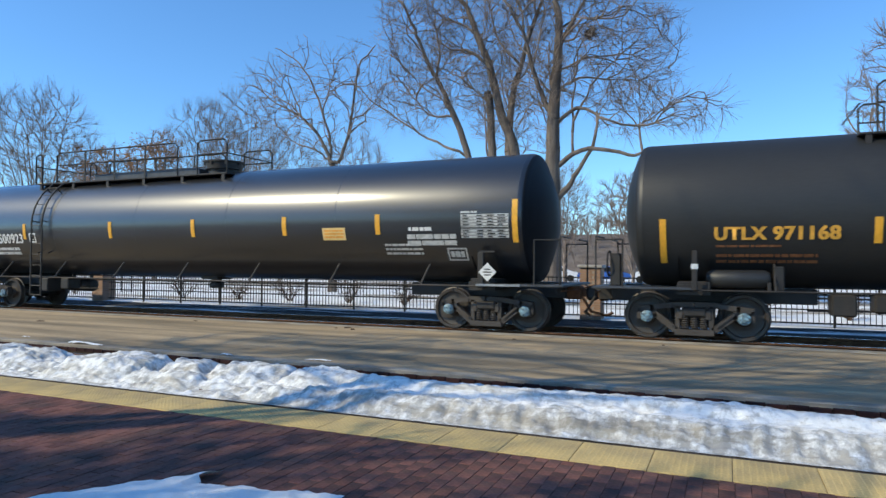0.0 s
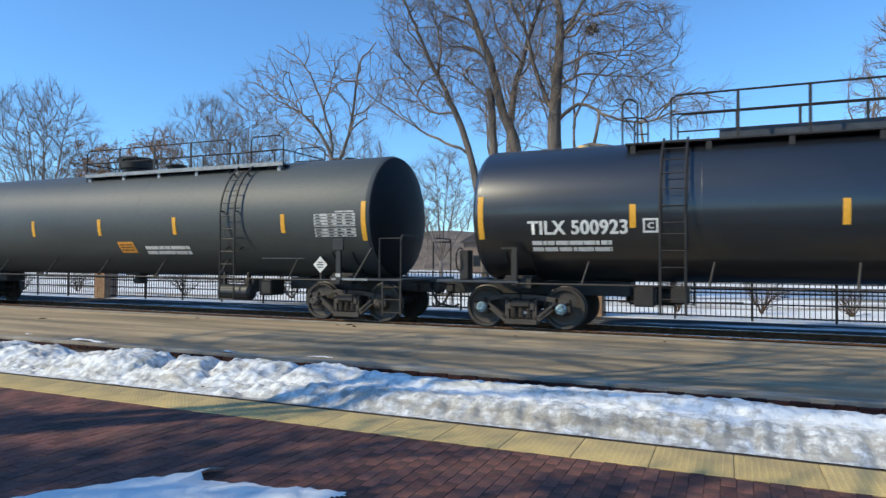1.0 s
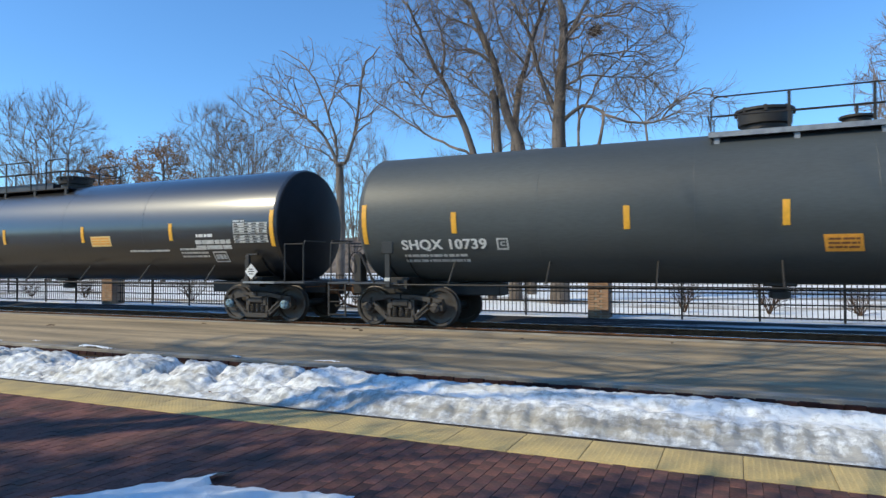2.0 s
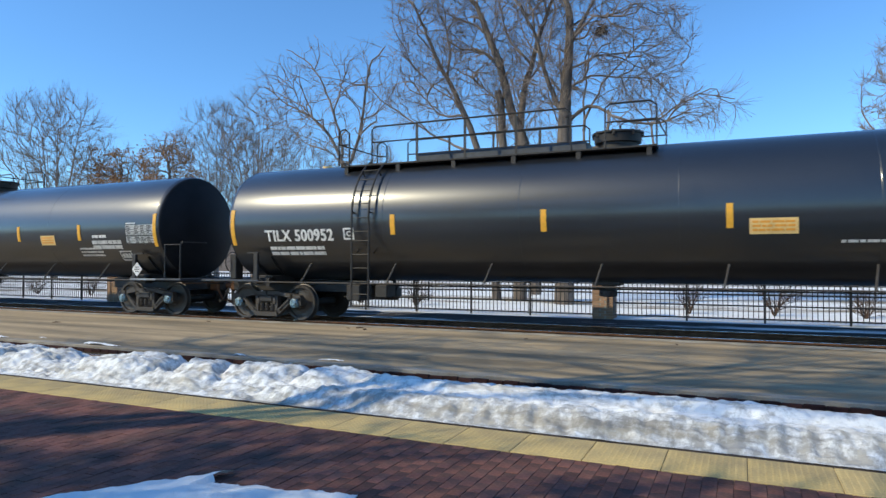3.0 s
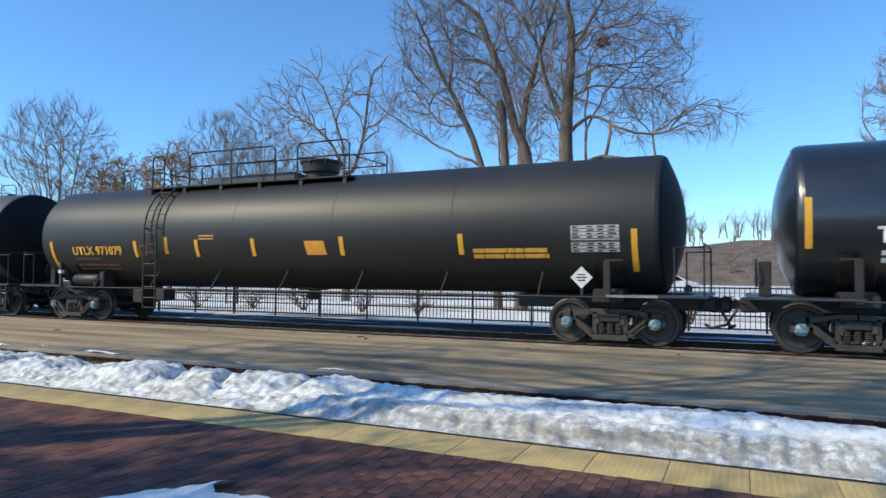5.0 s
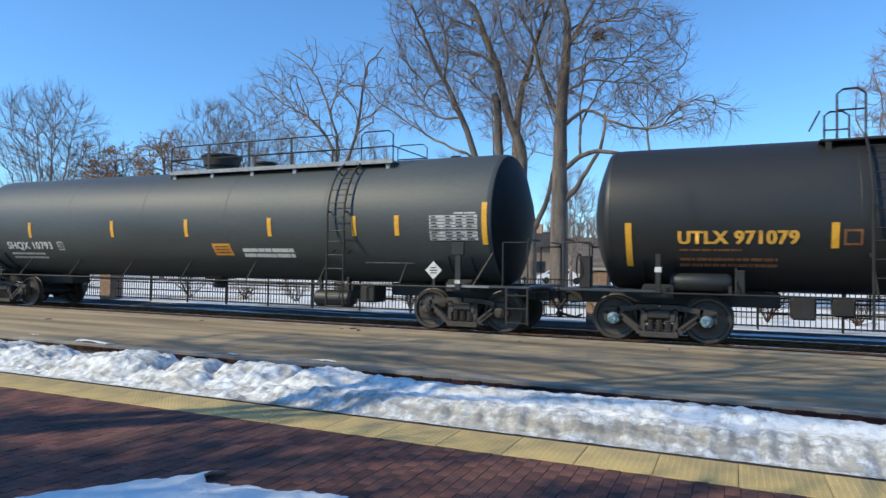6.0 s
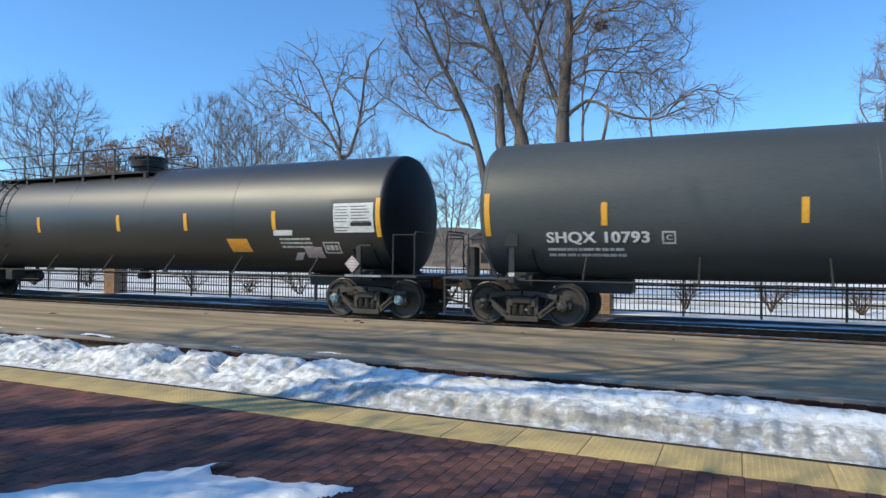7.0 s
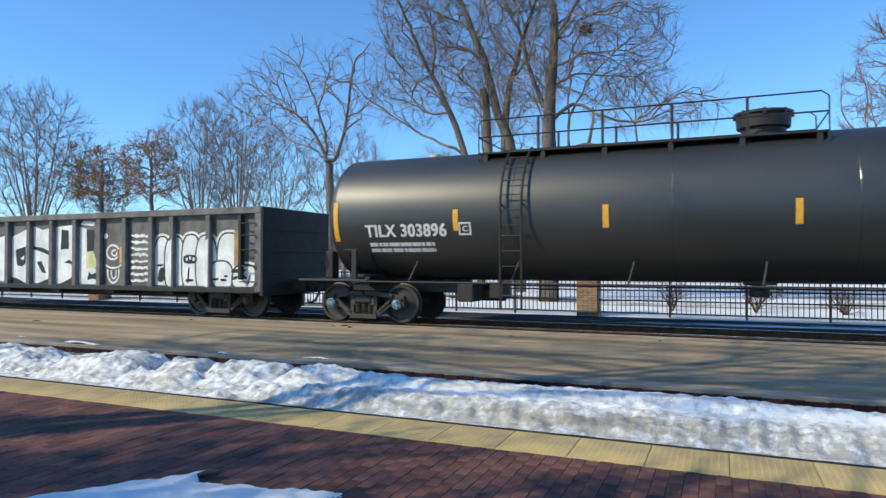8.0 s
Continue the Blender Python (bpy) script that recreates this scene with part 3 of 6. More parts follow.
def data_print(car, x0, x1, z0, z1, r, zc, seed):
    """Ruled lines, a heavy bar and short words in columns on a pale data panel."""
    rg = random.Random(seed)
    bm = bmesh.new()
    hgt, w = (z1 - z0) / 8, x1 - x0
    for k in range(8):
        za = z0 + hgt * k
        patch(bm, x0, x1, za, za + 0.012, r, zc, 0.010, 1)
        if k == 3:
            patch(bm, x0, x1, za + 0.02, za + 0.045, r, zc, 0.010, 1)
            continue
        for c in (0.04, 0.34, 0.56, 0.78):
            wd = w * rg.uniform(0.09, 0.17)
            patch(bm, x0 + w * c, x0 + w * c + wd, za + hgt * 0.36, za + hgt * 0.74, r, zc, 0.010, 1)
    return tagged(part("data_print", bm, M_BLACKPRINT, car), kind="stuff")


def frame_patch(bm, x0, x1, z0, z1, w, r, zc, lift=0.006):
    patch(bm, x0, x1, z1 - w, z1, r, zc, lift, 2)
    patch(bm, x0, x1, z0, z0 + w, r, zc, lift, 2)
    patch(bm, x0, x0 + w, z0 + w, z1 - w, r, zc, lift, 4)
    patch(bm, x1 - w, x1, z0 + w, z1 - w, r, zc, lift, 4)
    return bm


def placard(car, x, z, r, zc, s=0.23, warm=False, out=None):
    """Diamond hazard placard in a holder."""
    y = on_tank(x, min(zc, z + s), r, zc).y - 0.03 if out is None else out
    bm = bmesh.new()
    vs = [bm.verts.new((x + dx * s, y + dy, z + dz * s)) for dy in (0, 0.012) for dx, dz in ((0, -1), (1, 0), (0, 1), (-1, 0))]
    for f in ((0, 1, 2, 3), (7, 6, 5, 4), (0, 4, 5, 1), (1, 5, 6, 2), (2, 6, 7, 3), (3, 7, 4, 0)):
        bm.faces.new([vs[i] for i in f])
    p = part("placard", bm, M_PINK if warm else M_WHITE, car, "faded red and white hazard placard" if warm else "white diamond hazard placard")
    bm = bmesh.new()
    for k, w in ((0.06, 0.16), (0.0, 0.22), (-0.06, 0.16)):
        box(bm, x - w * s / 0.23 / 2, x + w * s / 0.23 / 2, y - 0.006, y - 0.001, z + k - 0.013, z + k + 0.013)
    part("print", bm, M_WHITE if warm else M_CAST, p)
    bm = bmesh.new()
    box(bm, x - 0.03, x + 0.03, y + 0.02, y + 0.05, 0.98, z + 0.2)
    box(bm, x - 0.09, x + 0.09, y + 0.02, y + 0.03, z - 0.12, z + 0.12)
    part("placard_holder", bm, M_FRAME, car)


def rail_path(bm, pts, r=0.017):
    return tube(bm, pts, r, 6)


def tank_car(name, x0, kind, mark, label, paint):
    """kind: T long glossy car, S grey car, U car with yellow stencils."""
    P = {"T": dict(L=9.44, tc=8.58, r=1.49, zc=2.53, bars=(-6.1, -2.75, 0.58, 3.28, 6.08), walk=(-6.4, 1.15), ladder=-5.42, dome=0.22, rx=(-5.5, -0.6)),
         "S": dict(L=8.80, tc=8.0, r=1.53, zc=2.57, bars=(-6.55, -2.95, -0.1, 2.62, 6.22), walk=(-1.25, 6.0), ladder=4.82, dome=-0.22, rx=(-1.2, 4.25)),
         "U": dict(L=9.05, tc=8.1, r=1.49, zc=2.53, bars=(-5.1, -2.8, -0.88, 1.81, 4.92), walk=(-5.3, 1.7), ladder=-4.33, dome=0.2, rx=(-5.2, -0.6))}[kind]
    if paint == M_SATIN:
        P.update(dome=0.10, walk=(-5.7, 1.15), ladder=-4.75, rx=(-5.7, 1.15), bars=(-6.05, -2.82, 0.60, 3.15, 6.10))
        P["L"] = 9.18
    P["bars"] = {"TILX 500923": (-6.18, -2.55, 0.50, 3.44, 6.06), "TILX 500952": (-4.64, -1.06, 2.50, 5.96), "TILX 500847": (-6.17, -2.98, 0.40, 3.52, 6.29), "SHQX 10793": (-6.17, -2.63, 0.16, 2.92, 5.39, 6.53), "SHQX 10739": (-6.45, -2.75, 0.05, 2.88, 6.43)}.get(mark, P["bars"])
    if mark.endswith("793"):
        P["L"] = 8.74
        P.update(ladder=4.98, dome=-0.05, walk=(-1.05, 6.1), rx=(-1.0, 4.5))
    if mark.endswith("847"):
        P.update(walk=(-6.05, 1.15))
    L, tc, r, zc = P["L"], P["tc"], P["r"], P["zc"]
    car = tagged(new(name), label, "tank car", "tank cars of the train")
    car.matrix_basis = pose(x0, TRACK_Y, RAIL_Z)
    ROLLING.append((car, x0))
    # shell with domed ends
    dome_depth = 0.40
    # dished head with a tight knuckle
    prof = [(-L - dome_depth * (1 - q * q) - 0.06, max(0.001, q * r)) for q in (0, 0.12, 0.25, 0.38, 0.5, 0.62, 0.74, 0.84, 0.91)]
    prof += [(-L - 0.105, r * 0.955), (-L - 0.06, r * 0.98), (-L + 0.0, r * 0.996), (-L + 0.06, r)]
    half = prof[:]
    prof = half + [(-L + 2 * L * k / 12, r) for k in range(1, 12)] + [(-x, q) for x, q in reversed(half)]
    bm = bmesh.new()
    lathe(bm, prof, 96, "X")
    tank = part("tank", bm, paint, car, m=pose(0, 0, zc))
    tank.data.polygons.foreach_set("use_smooth", [True] * len(tank.data.polygons))
    # only the +x head is coloured darker, as painted shade; the -x head keeps the paint
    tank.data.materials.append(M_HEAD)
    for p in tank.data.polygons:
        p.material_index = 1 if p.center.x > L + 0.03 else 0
    # weld beads
    for k, wx in enumerate((-L + 0.03, -L * 0.52, -L * 0.17, L * 0.17, L * 0.52, L - 0.03)):
        shared("weld_bead/%s" % kind, lambda: lathe(bmesh.new(), [(-0.012, r - 0.002), (0, r + 0.0035), (0.012, r - 0.002)], 96, "X", False), paint, tank, pose(wx, 0, 0), True)
    # stub sills, side rods, saddles, end platforms
    for s in (-1, 1):
        bm = bmesh.new()
        box(bm, s * (tc - 2.2), s * (L + 0.75), -0.32, 0.32, 0.72, 1.02, 0.02)
        part("stub_sill", bm, M_FRAME, car)
        bm = bmesh.new()
        for k in range(9):
            a0, a1 = -0.95 + k * 0.21, -0.95 + (k + 1) * 0.21
            for xx in (tc - 0.28, tc + 0.28):
                v = [bm.verts.new((s * xx, math.sin(a) * rr, zc - math.cos(a) * rr)) for a, rr in ((a0, r - 0.02), (a1, r - 0.02), (a1, r + 0.05), (a0, r + 0.05))]
                bm.faces.new(v)
        box(bm, s * (tc - 0.30), s * (tc + 0.30), -1.25, 1.25, 0.94, 1.16, 0.02)
        for q in (-1, 1):
            beam(bm, (s * (tc - 0.3), 1.0), (s * (tc + 0.3), 1.0), 0.2, (q * 1.1, q * 1.34))
        part("saddle", bm, M_FRAME, car)
        bm = bmesh.new()
        x_a, x_b = sorted((s * (L - 0.95), s * (L + 0.95)))
        box(bm, x_a, x_b, -1.52, -0.9, 1.00, 1.045, 0.01)
        box(bm, x_a, x_b, 0.9, 1.52, 1.00, 1.045, 0.01)
        x_a, x_b = sorted((s * (L + 0.60), s * (L + 0.95)))
        box(bm, x_a, x_b, -1.50, 1.50, 0.995, 1.05, 0.01)
        part("end_platform", bm, M_CWALK, car, "worn grey metal end walkway")
        if s > 0:
            part("platform_edge", box(bmesh.new(), L - 0.93, L + 0.05, -1.545, -1.522, 1.0, 1.05), M_STEELGREY, car, "pale worn walkway edge")
        for q in (-1, 1):
            if kind == "T" and s < 0:
                break
            bm = bmesh.new()
            xe = s * (L + 0.88)
            rail_path(bm, [(xe, q * 1.46, 1.03), (xe, q * 1.46, 1.95), (xe, q * 1.40, 2.05), (xe, q * 0.5, 2.05)], 0.02)
            rail_path(bm, [(s * (L + 0.35), q * 1.50, 1.03), (s * (L + 0.35), q * 1.50, 1.98), (xe, q * 1.46, 1.98)], 0.02)
            part("end_handrail", bm, M_FRAME, car)
        for q in (-1, 1):
            if kind != "S":
                break
            bm = bmesh.new()
            for zz in (0.28, 0.58, 0.86):
                tube(bm, [(s * (L + 0.44), q * 1.52, zz), (s * (L + 0.9), q * 1.52, zz)], 0.016, 6)
            for xx in (L + 0.44, L + 0.9):
                box(bm, s * xx - 0.02, s * xx + 0.02, q * 1.52 - 0.012, q * 1.52 + 0.012, 0.24, 1.02)
            part("sill_step", bm, M_FRAME, car)
        # coupler
        bm = bmesh.new()
        cx = s * (L - (0.33 if kind == "U" else 0.0))
        box(bm, s * (L + 0.70), s * (L + 1.05), -0.20, 0.20, 0.70, 1.0, 0.03)
        box(bm, cx + s * 1.0, cx + s * 1.50, -0.09, 0.09, 0.76, 0.94, 0.03)
        box(bm, cx + s * 1.42, cx + s * 1.66, -0.15, 0.13, 0.68, 1.0, 0.05)
        tube(bm, [(s * (L + 1.1), -0.3, 0.78), (s * (L + 1.3), -0.28, 0.45), (cx + s * 1.6, -0.1, 0.36), (cx + s * 1.72, 0.0, 0.42)], 0.03, 8)
        rail_path(bm, [(s * (L + 0.9), -1.4, 0.92), (s * (L + 1.0), -0.3, 0.92), (s * (L + 1.35), -0.1, 1.02)], 0.014)
        part("coupler", bm, M_RUST if (kind == "T" and s > 0) else M_FRAME, car, "rusty brown coupler with an air hose" if (kind == "T" and s > 0) else "")
        truck(car, s * tc, *((M_CAST, "bearing_cap/grey") if kind == "S" else ()))
        # support arm and sign by the saddle
        if kind == "S":
            xx = s * (tc + 0.08)
            bm = bmesh.new()
            beam(bm, (xx, 0.95), (xx, 1.72), 0.12, (-1.58, -1.52))
            part("sign_post", bm, M_DULL, car)
            part("sign_plate", box(bmesh.new(), xx - 0.15, xx + 0.15, -1.60, -1.55, 1.70, 1.98, 0.015), M_DULL, car)
            part("brace", tube(bmesh.new(), [(s * (L - 0.35), -1.5, 1.0), (s * (L + 0.1), -1.42, 1.75)], 0.03, 6), M_FRAME, car)
            part("post_band", box(bmesh.new(), xx - 0.065, xx + 0.065, -1.59, -1.582, 1.08, 1.16), M_OLDWHITE, car, "pale band")
        elif kind == "T" or s > 0:
            xx = s * (tc + 0.02)
            part("sign_post", box(bmesh.new(), xx - 0.07, xx + 0.07, -1.50, -1.42, 0.95, 1.72, 0.015), M_FRAME, car)
            part("sign_arm", box(bmesh.new(), xx - 0.25 * (s < 0) - 0.05, xx + 0.25 * (s > 0) + 0.05, -1.46, -1.40, 1.722, 1.76), M_FRAME, car)
    bm = bmesh.new()
    for q in (-1, 1):
        tube(bm, [(-tc, q * 1.50, 1.0), (tc, q * 1.50, 1.0)], 0.017, 8)
        for k in range(7):
            xx = -tc + 1.4 + (2 * tc - 2.8) * k / 6
            tube(bm, [(xx, q * 1.50, 1.0), (xx + 0.09, q * (r - 0.30), 1.46)] if kind == "T" else [(xx, q * 1.50, 1.0), (xx, q * 1.10, 1.5)], 0.022, 6)
    part("side_handrail", bm, M_CAST if kind == "T" else M_FRAME, car)
    # running board, guard rails and valve housing on top
    top = zc + r
    w0, w1 = P["walk"]
    bm = bmesh.new()
    for q in (-1, 1):
        box(bm, w0, w1, q * 0.28 if q > 0 else -0.95, 0.95 if q > 0 else -0.28, top - 0.16, top - 0.12, 0.006)
        for k in range(6):
            xx = w0 + 0.15 + (w1 - w0 - 0.3) * k / 5
            beam(bm, (xx, top - 0.16), (xx, top - 0.34), 0.10, (q * 0.90 - 0.03, q * 0.90 + 0.03))
    part("running_board", bm, M_STEELGREY if kind == "S" else M_FRAME, car, "pale galvanised top walkway" if kind == "S" else "dark top walkway")
    hz = top + (0.60 if kind == "S" or paint == M_SATIN else 0.78)
    if kind == "S":
        part("board_edge", box(bmesh.new(), w0, w1, -0.985, -0.955, top - 0.19, top - 0.09), M_STEELGREY, car, "pale galvanised walkway edge")
    if kind == "U" or paint == M_GLOSS:
        part("centre_walkway", box(bmesh.new(), P["ladder"] + 0.8, P["dome"] - 0.62, -0.34, 0.34, top - 0.04, top + 0.15, 0.01), M_CWALK, car, "raised grey centre walkway")
    a, b = P["rx"]
    spans = [(a, b)] if kind != "T" or a < -5.6 else [(a, b), (w0 - 0.05, w0 + 0.25)]
    if kind == "U":
        spans = [(-5.02, -4.57), (-3.6, b)]
    if b < w1 - 0.6:
        spans.append((b + 0.72, w1))
    for a, b in spans:
        for q in (-1, 1):
            bm = bmesh.new()
            y = q * 0.95
            rail_path(bm, [(a, y, hz - 0.92), (a, y, hz - 0.08), (a + 0.10, y, hz), (b - 0.12, y, hz), (b, y, hz - 0.10), (b, y, hz - 0.92)], 0.016 if kind == "S" or paint == M_SATIN else 0.021)
            rail_path(bm, [(a, y, hz - 0.38), (b, y, hz - 0.38)], 0.017)
            n = max(1, round((b - a) / 1.25))
            for k in range(1, n):
                xx = a + (b - a) * k / n
                box(bm, xx - 0.028, xx + 0.028, y - 0.012, y + 0.012, top - 0.16, hz)
            part("guard_rail", bm, M_FRAME, car)
    for xx in (w0, w1):
        part("end_guard_rail", rail_path(bmesh.new(), [(xx, -0.95, hz - 0.38), (xx, 0.95, hz - 0.38)], 0.017), M_FRAME, car)
    bm = bmesh.new()
    lathe(bm, [(top - 0.1, 0.42), (top + 0.12, 0.42), (top + 0.14, 0.50), (top + 0.38, 0.52), (top + 0.40, 0.56), (top + 0.45, 0.56), (top + 0.48, 0.42)], 28, "Z")
    hs = part("valve_housing", bm, M_FRAME, car, "round black valve housing")
    hs.matrix_basis = pose(P["dome"], 0, 0)
    if paint == M_GLOSS:
        for v in hs.data.vertices:
            v.co.z = top + (v.co.z - top) * 0.72
    auto_smooth(hs)
    bm = bmesh.new()
    for k in range(8):
        t = k * math.tau / 8
        box(bm, math.cos(t) * 0.53 - 0.03, math.cos(t) * 0.53 + 0.03, math.sin(t) * 0.53 - 0.03, math.sin(t) * 0.53 + 0.03, top + (0.22 if paint == M_GLOSS else 0.34), top + (0.34 if paint == M_GLOSS else 0.47), 0.006)
    tagged(part("lid_bolts", bm, M_FRAME, hs), kind="stuff")
    if paint != M_SATIN:
        bm = lathe(bmesh.new(), [(top - 0.08, 0.25), (top + 0.12, 0.25), (top + 0.14, 0.31), (top + 0.18, 0.31), (top + 0.20, 0.2)], 22, "Z")
        auto_smooth(part("manway", bm, M_FRAME, car, m=pose(P["dome"] - 1.3 if kind != "S" else P["dome"] + 1.6, 0, 0)))
    bm = lathe(bmesh.new(), [(top - 0.05, 0.13), (top + 0.05, 0.13), (top + 0.06, 0.05)], 14, "Z")
    part("end_fitting", bm, M_CREAM if kind == "T" else M_FRAME, car, m=pose(-L + 2.0 if kind == "T" else L - 1.4, 0, 0))
    # ladders
    for q in (-1, 1):
        bm = bmesh.new()
        lx = P["ladder"]
        for xx in (lx - 0.23, lx + 0.23):
            pts = []
            for k in range(15):
                a = radians(62 - k * 8.6)
                rr = r + 0.14
                if a > radians(-12):
                    pts.append((xx, q * math.cos(a) * rr, zc + math.sin(a) * rr))
            pts += [(xx, q * (r + 0.13), 1.9), (xx, q * (r + 0.13), 1.0), (xx, q * (r + 0.13), 0.45)]
            tube(bm, pts, 0.026, 6)
        rungs = []
        for k in range(7):
            a = radians(58 - k * 11.5)
            rr = r + 0.14
            rungs.append([(lx - 0.23, q * math.cos(a) * rr, zc + math.sin(a) * rr), (lx + 0.23, q * math.cos(a) * rr, zc + math.sin(a) * rr)])
        for zz in (2.0, 1.68, 1.36, 1.05, 0.75, 0.48):
            rungs.append([(lx - 0.23, q * (r + 0.13), zz), (lx + 0.23, q * (r + 0.13), zz)])
        for xx in (lx - 0.23, lx + 0.23):
            for a in (45, 5, -30):
                ca, sa = math.cos(radians(a)), math.sin(radians(a))
                tube(bm, [(xx, q * ca * (r - 0.01), zc + sa * (r - 0.01)), (xx, q * ca * (r + 0.15), zc + sa * (r + 0.15))], 0.02, 5)
        lad = part("ladder", bm, M_FRAME, car)
        for pts in rungs:
            part("rung", tube(bmesh.new(), pts, 0.012, 5), M_FRAME, lad)
    # underside: outlet, reservoirs, brake gear
    bm = bmesh.new()
    lathe(bm, [(zc - r - 0.30, 0.12), (zc - r - 0.28, 0.2), (zc - r - 0.16, 0.2), (zc - r - 0.14, 0.13), (zc - r + 0.06, 0.15)], 16, "Z")
    box(bm, -0.30, 0.30, -0.30, 0.30, zc - r - 0.05, zc - r + 0.05, 0.02)
    part("bottom_outlet", bm, M_FRAME, car)
    rr = 0.17 if kind == "U" else 0.21
    rs = lathe(bmesh.new(), [(-0.56, 0.04), (-0.54, rr * 0.72), (-0.47, rr), (0.47, rr), (0.54, rr * 0.72), (0.56, 0.04)], 20, "X")
    rx, ry, rz = {"T": (-6.0, 0.4, 0.72), "S": (4.5, -0.9, 0.62), "U": (-7.32, -1.2, 1.22)}[kind]
    auto_smooth(part("air_reservoir", rs, M_DULL if kind != "T" else M_FRAME, car, m=pose(rx, ry, rz)))
    bm = bmesh.new()
    if kind == "U":
        part("reservoir_bracket", box(bmesh.new(), rx - 0.55, rx - 0.49, ry - 0.2, ry + 0.5, 0.98, 1.16), M_FRAME, car)
        box(bm, rx + 0.49, rx + 0.55, ry - 0.2, ry + 0.5, 0.98, 1.16)
    else:
        for k in (-0.4, 0.4):
            part("reservoir_bracket", box(bmesh.new(), rx + k - 0.03, rx + k + 0.03, ry - 0.05, ry + 0.05, rz + 0.15, 1.15 if abs(ry) > 0.6 else 1.06), M_FRAME, car)
    if kind == "U":
        part("reservoir_bracket", bm, M_FRAME, car)
        part("valve_box", box(bmesh.new(), rx + 0.60, rx + 0.78, ry - 0.1, ry + 0.3, 1.0, 1.46, 0.02), M_FRAME, car)
    else:
        bm.free()
    bm = bmesh.new()
    sgn = -1 if kind != "S" else 1
    box(bm, sgn * (tc - 2.75), sgn * (tc - 2.35), -0.95, -0.35, 0.55, 0.95, 0.03)
    box(bm, sgn * (tc - 3.4), sgn * (tc - 3.05), -0.75, -0.3, 0.62, 0.95, 0.03)
    tube(bm, [(sgn * (tc - 2.0), -0.5, 0.62), (sgn * (tc - 4.4), -0.5, 0.66)], 0.02, 6)
    tube(bm, [(-tc + 1.6, 0.25, 0.9), (tc - 1.6, 0.25, 0.9)], 0.02, 6)
    part("brake_gear", bm, M_FRAME, car)
    bm = bmesh.new()
    lathe(bm, [(-L - 0.78, 0.27), (-L - 0.76, 0.29), (-L - 0.74, 0.27)], 20, "X", False)
    bw = part("brake_wheel", bm, M_FRAME, car, m=pose(0, -0.55, 1.5))
    bm = bmesh.new()
    box(bm, -L - 0.72, -L - 0.5, -0.7, -0.4, 1.04, 1.72, 0.02)
    part("brake_stand", bm, M_FRAME, car)
    # reflective bars
    hi = (2.14, 2.60) if kind != "U" else (1.88, 2.33)
    for xx in P["bars"]:
        part("reflector", slab(bmesh.new(), xx - 0.06, xx + 0.06, hi[0], hi[1], r, zc), M_REFLECT, car, "amber reflective bar")
    for s in (-1, 1):
        e = (1.94, 2.85) if kind != "U" else (1.52, 2.36)
        part("end_reflector", slab(bmesh.new(), s * (L - (0.40 if kind == "U" else 0.08)) - 0.06, s * (L - (0.40 if kind == "U" else 0.08)) + 0.06, e[0], e[1], r, zc, n=8), M_REFLECT, car, "long amber reflective bar")
    # stencils
    if kind == "T":
        lettering("reporting_mark", mark, car, -8.32, -6.29, 2.02, 2.31, r, zc, M_WHITE, "white stencilled car number")
        cb = frame_patch(bmesh.new(), -5.99, -5.70, 2.04, 2.32, 0.04, r, zc)
        part("class_box", cb, M_WHITE, car)
        lettering("class_letter", "C", car, -5.90, -5.79, 2.12, 2.24, r, zc, M_WHITE)
        print_lines(car, -8.25, -6.6, 1.66, 1.92, 2, r, zc, M_WHITE, 5, gap=0.36, wide=1.5)
        g = 1.0 if mark.endswith("847") else 0.5
        if paint != M_SATIN:
            part("data_panel", patch(bmesh.new(), 8.02 + 0.22 * g, 9.14 + 0.16 * g, 2.03, 2.55, r, zc, 0.006), M_OLDWHITE, car, "grey-white data panel")
            data_print(car, 8.02 + 0.22 * g, 9.14 + 0.16 * g, 2.03, 2.55, r, zc, 9)
            print_lines(car, 8.02 + 0.22 * g, 8.4 + 0.22 * g, 2.56, 2.64, 1, r, zc, M_OLDWHITE, 2, "data_print")
            print_lines(car, 6.80, 8.0, 1.87, 2.15, 2, r, zc, M_OLDWHITE, 11, "warning_stencil", 0.25, wide=2.6)
            print_lines(car, 6.85, 7.42, 2.20, 2.30, 1, r, zc, M_WHITE, 14, "test_stencil", 0.2)
        print_lines(car, 6.2, 7.15, 1.66, 1.95, 3, r, zc, M_OLDWHITE, 12)
        g = -1.8 if paint == M_SATIN else -3.2 if mark.endswith("952") else g
        part("inspection_box", frame_patch(bmesh.new(), 7.68 + 0.12 * g, 8.15 + 0.12 * g, 1.55, 1.83, 0.035, r, zc), M_OLDWHITE, car)
        print_lines(car, 7.75 + 0.12 * g, 8.08 + 0.12 * g, 1.60, 1.78, 1, r, zc, M_OLDWHITE, 3, "inspection_print", 0.3)
        placard(car, 8.45 if paint == M_SATIN else 8.77, 1.30, r, zc, 0.20, paint == M_SATIN, -1.535)
    elif kind == "S":
        g = 0.42 if mark.endswith("93") else 0.0
        lettering("reporting_mark", mark, car, -7.80 + g, -5.74 + g, 1.76, 2.02, r, zc, M_WHITE, "white stencilled car number")
        part("class_box", frame_patch(bmesh.new(), -5.50 + g, -5.24 + g, 1.77, 2.02, 0.035, r, zc), M_OLDWHITE, car)
        lettering("class_letter", "C", car, -5.42 + g, -5.32 + g, 1.85, 1.95, r, zc, M_OLDWHITE)
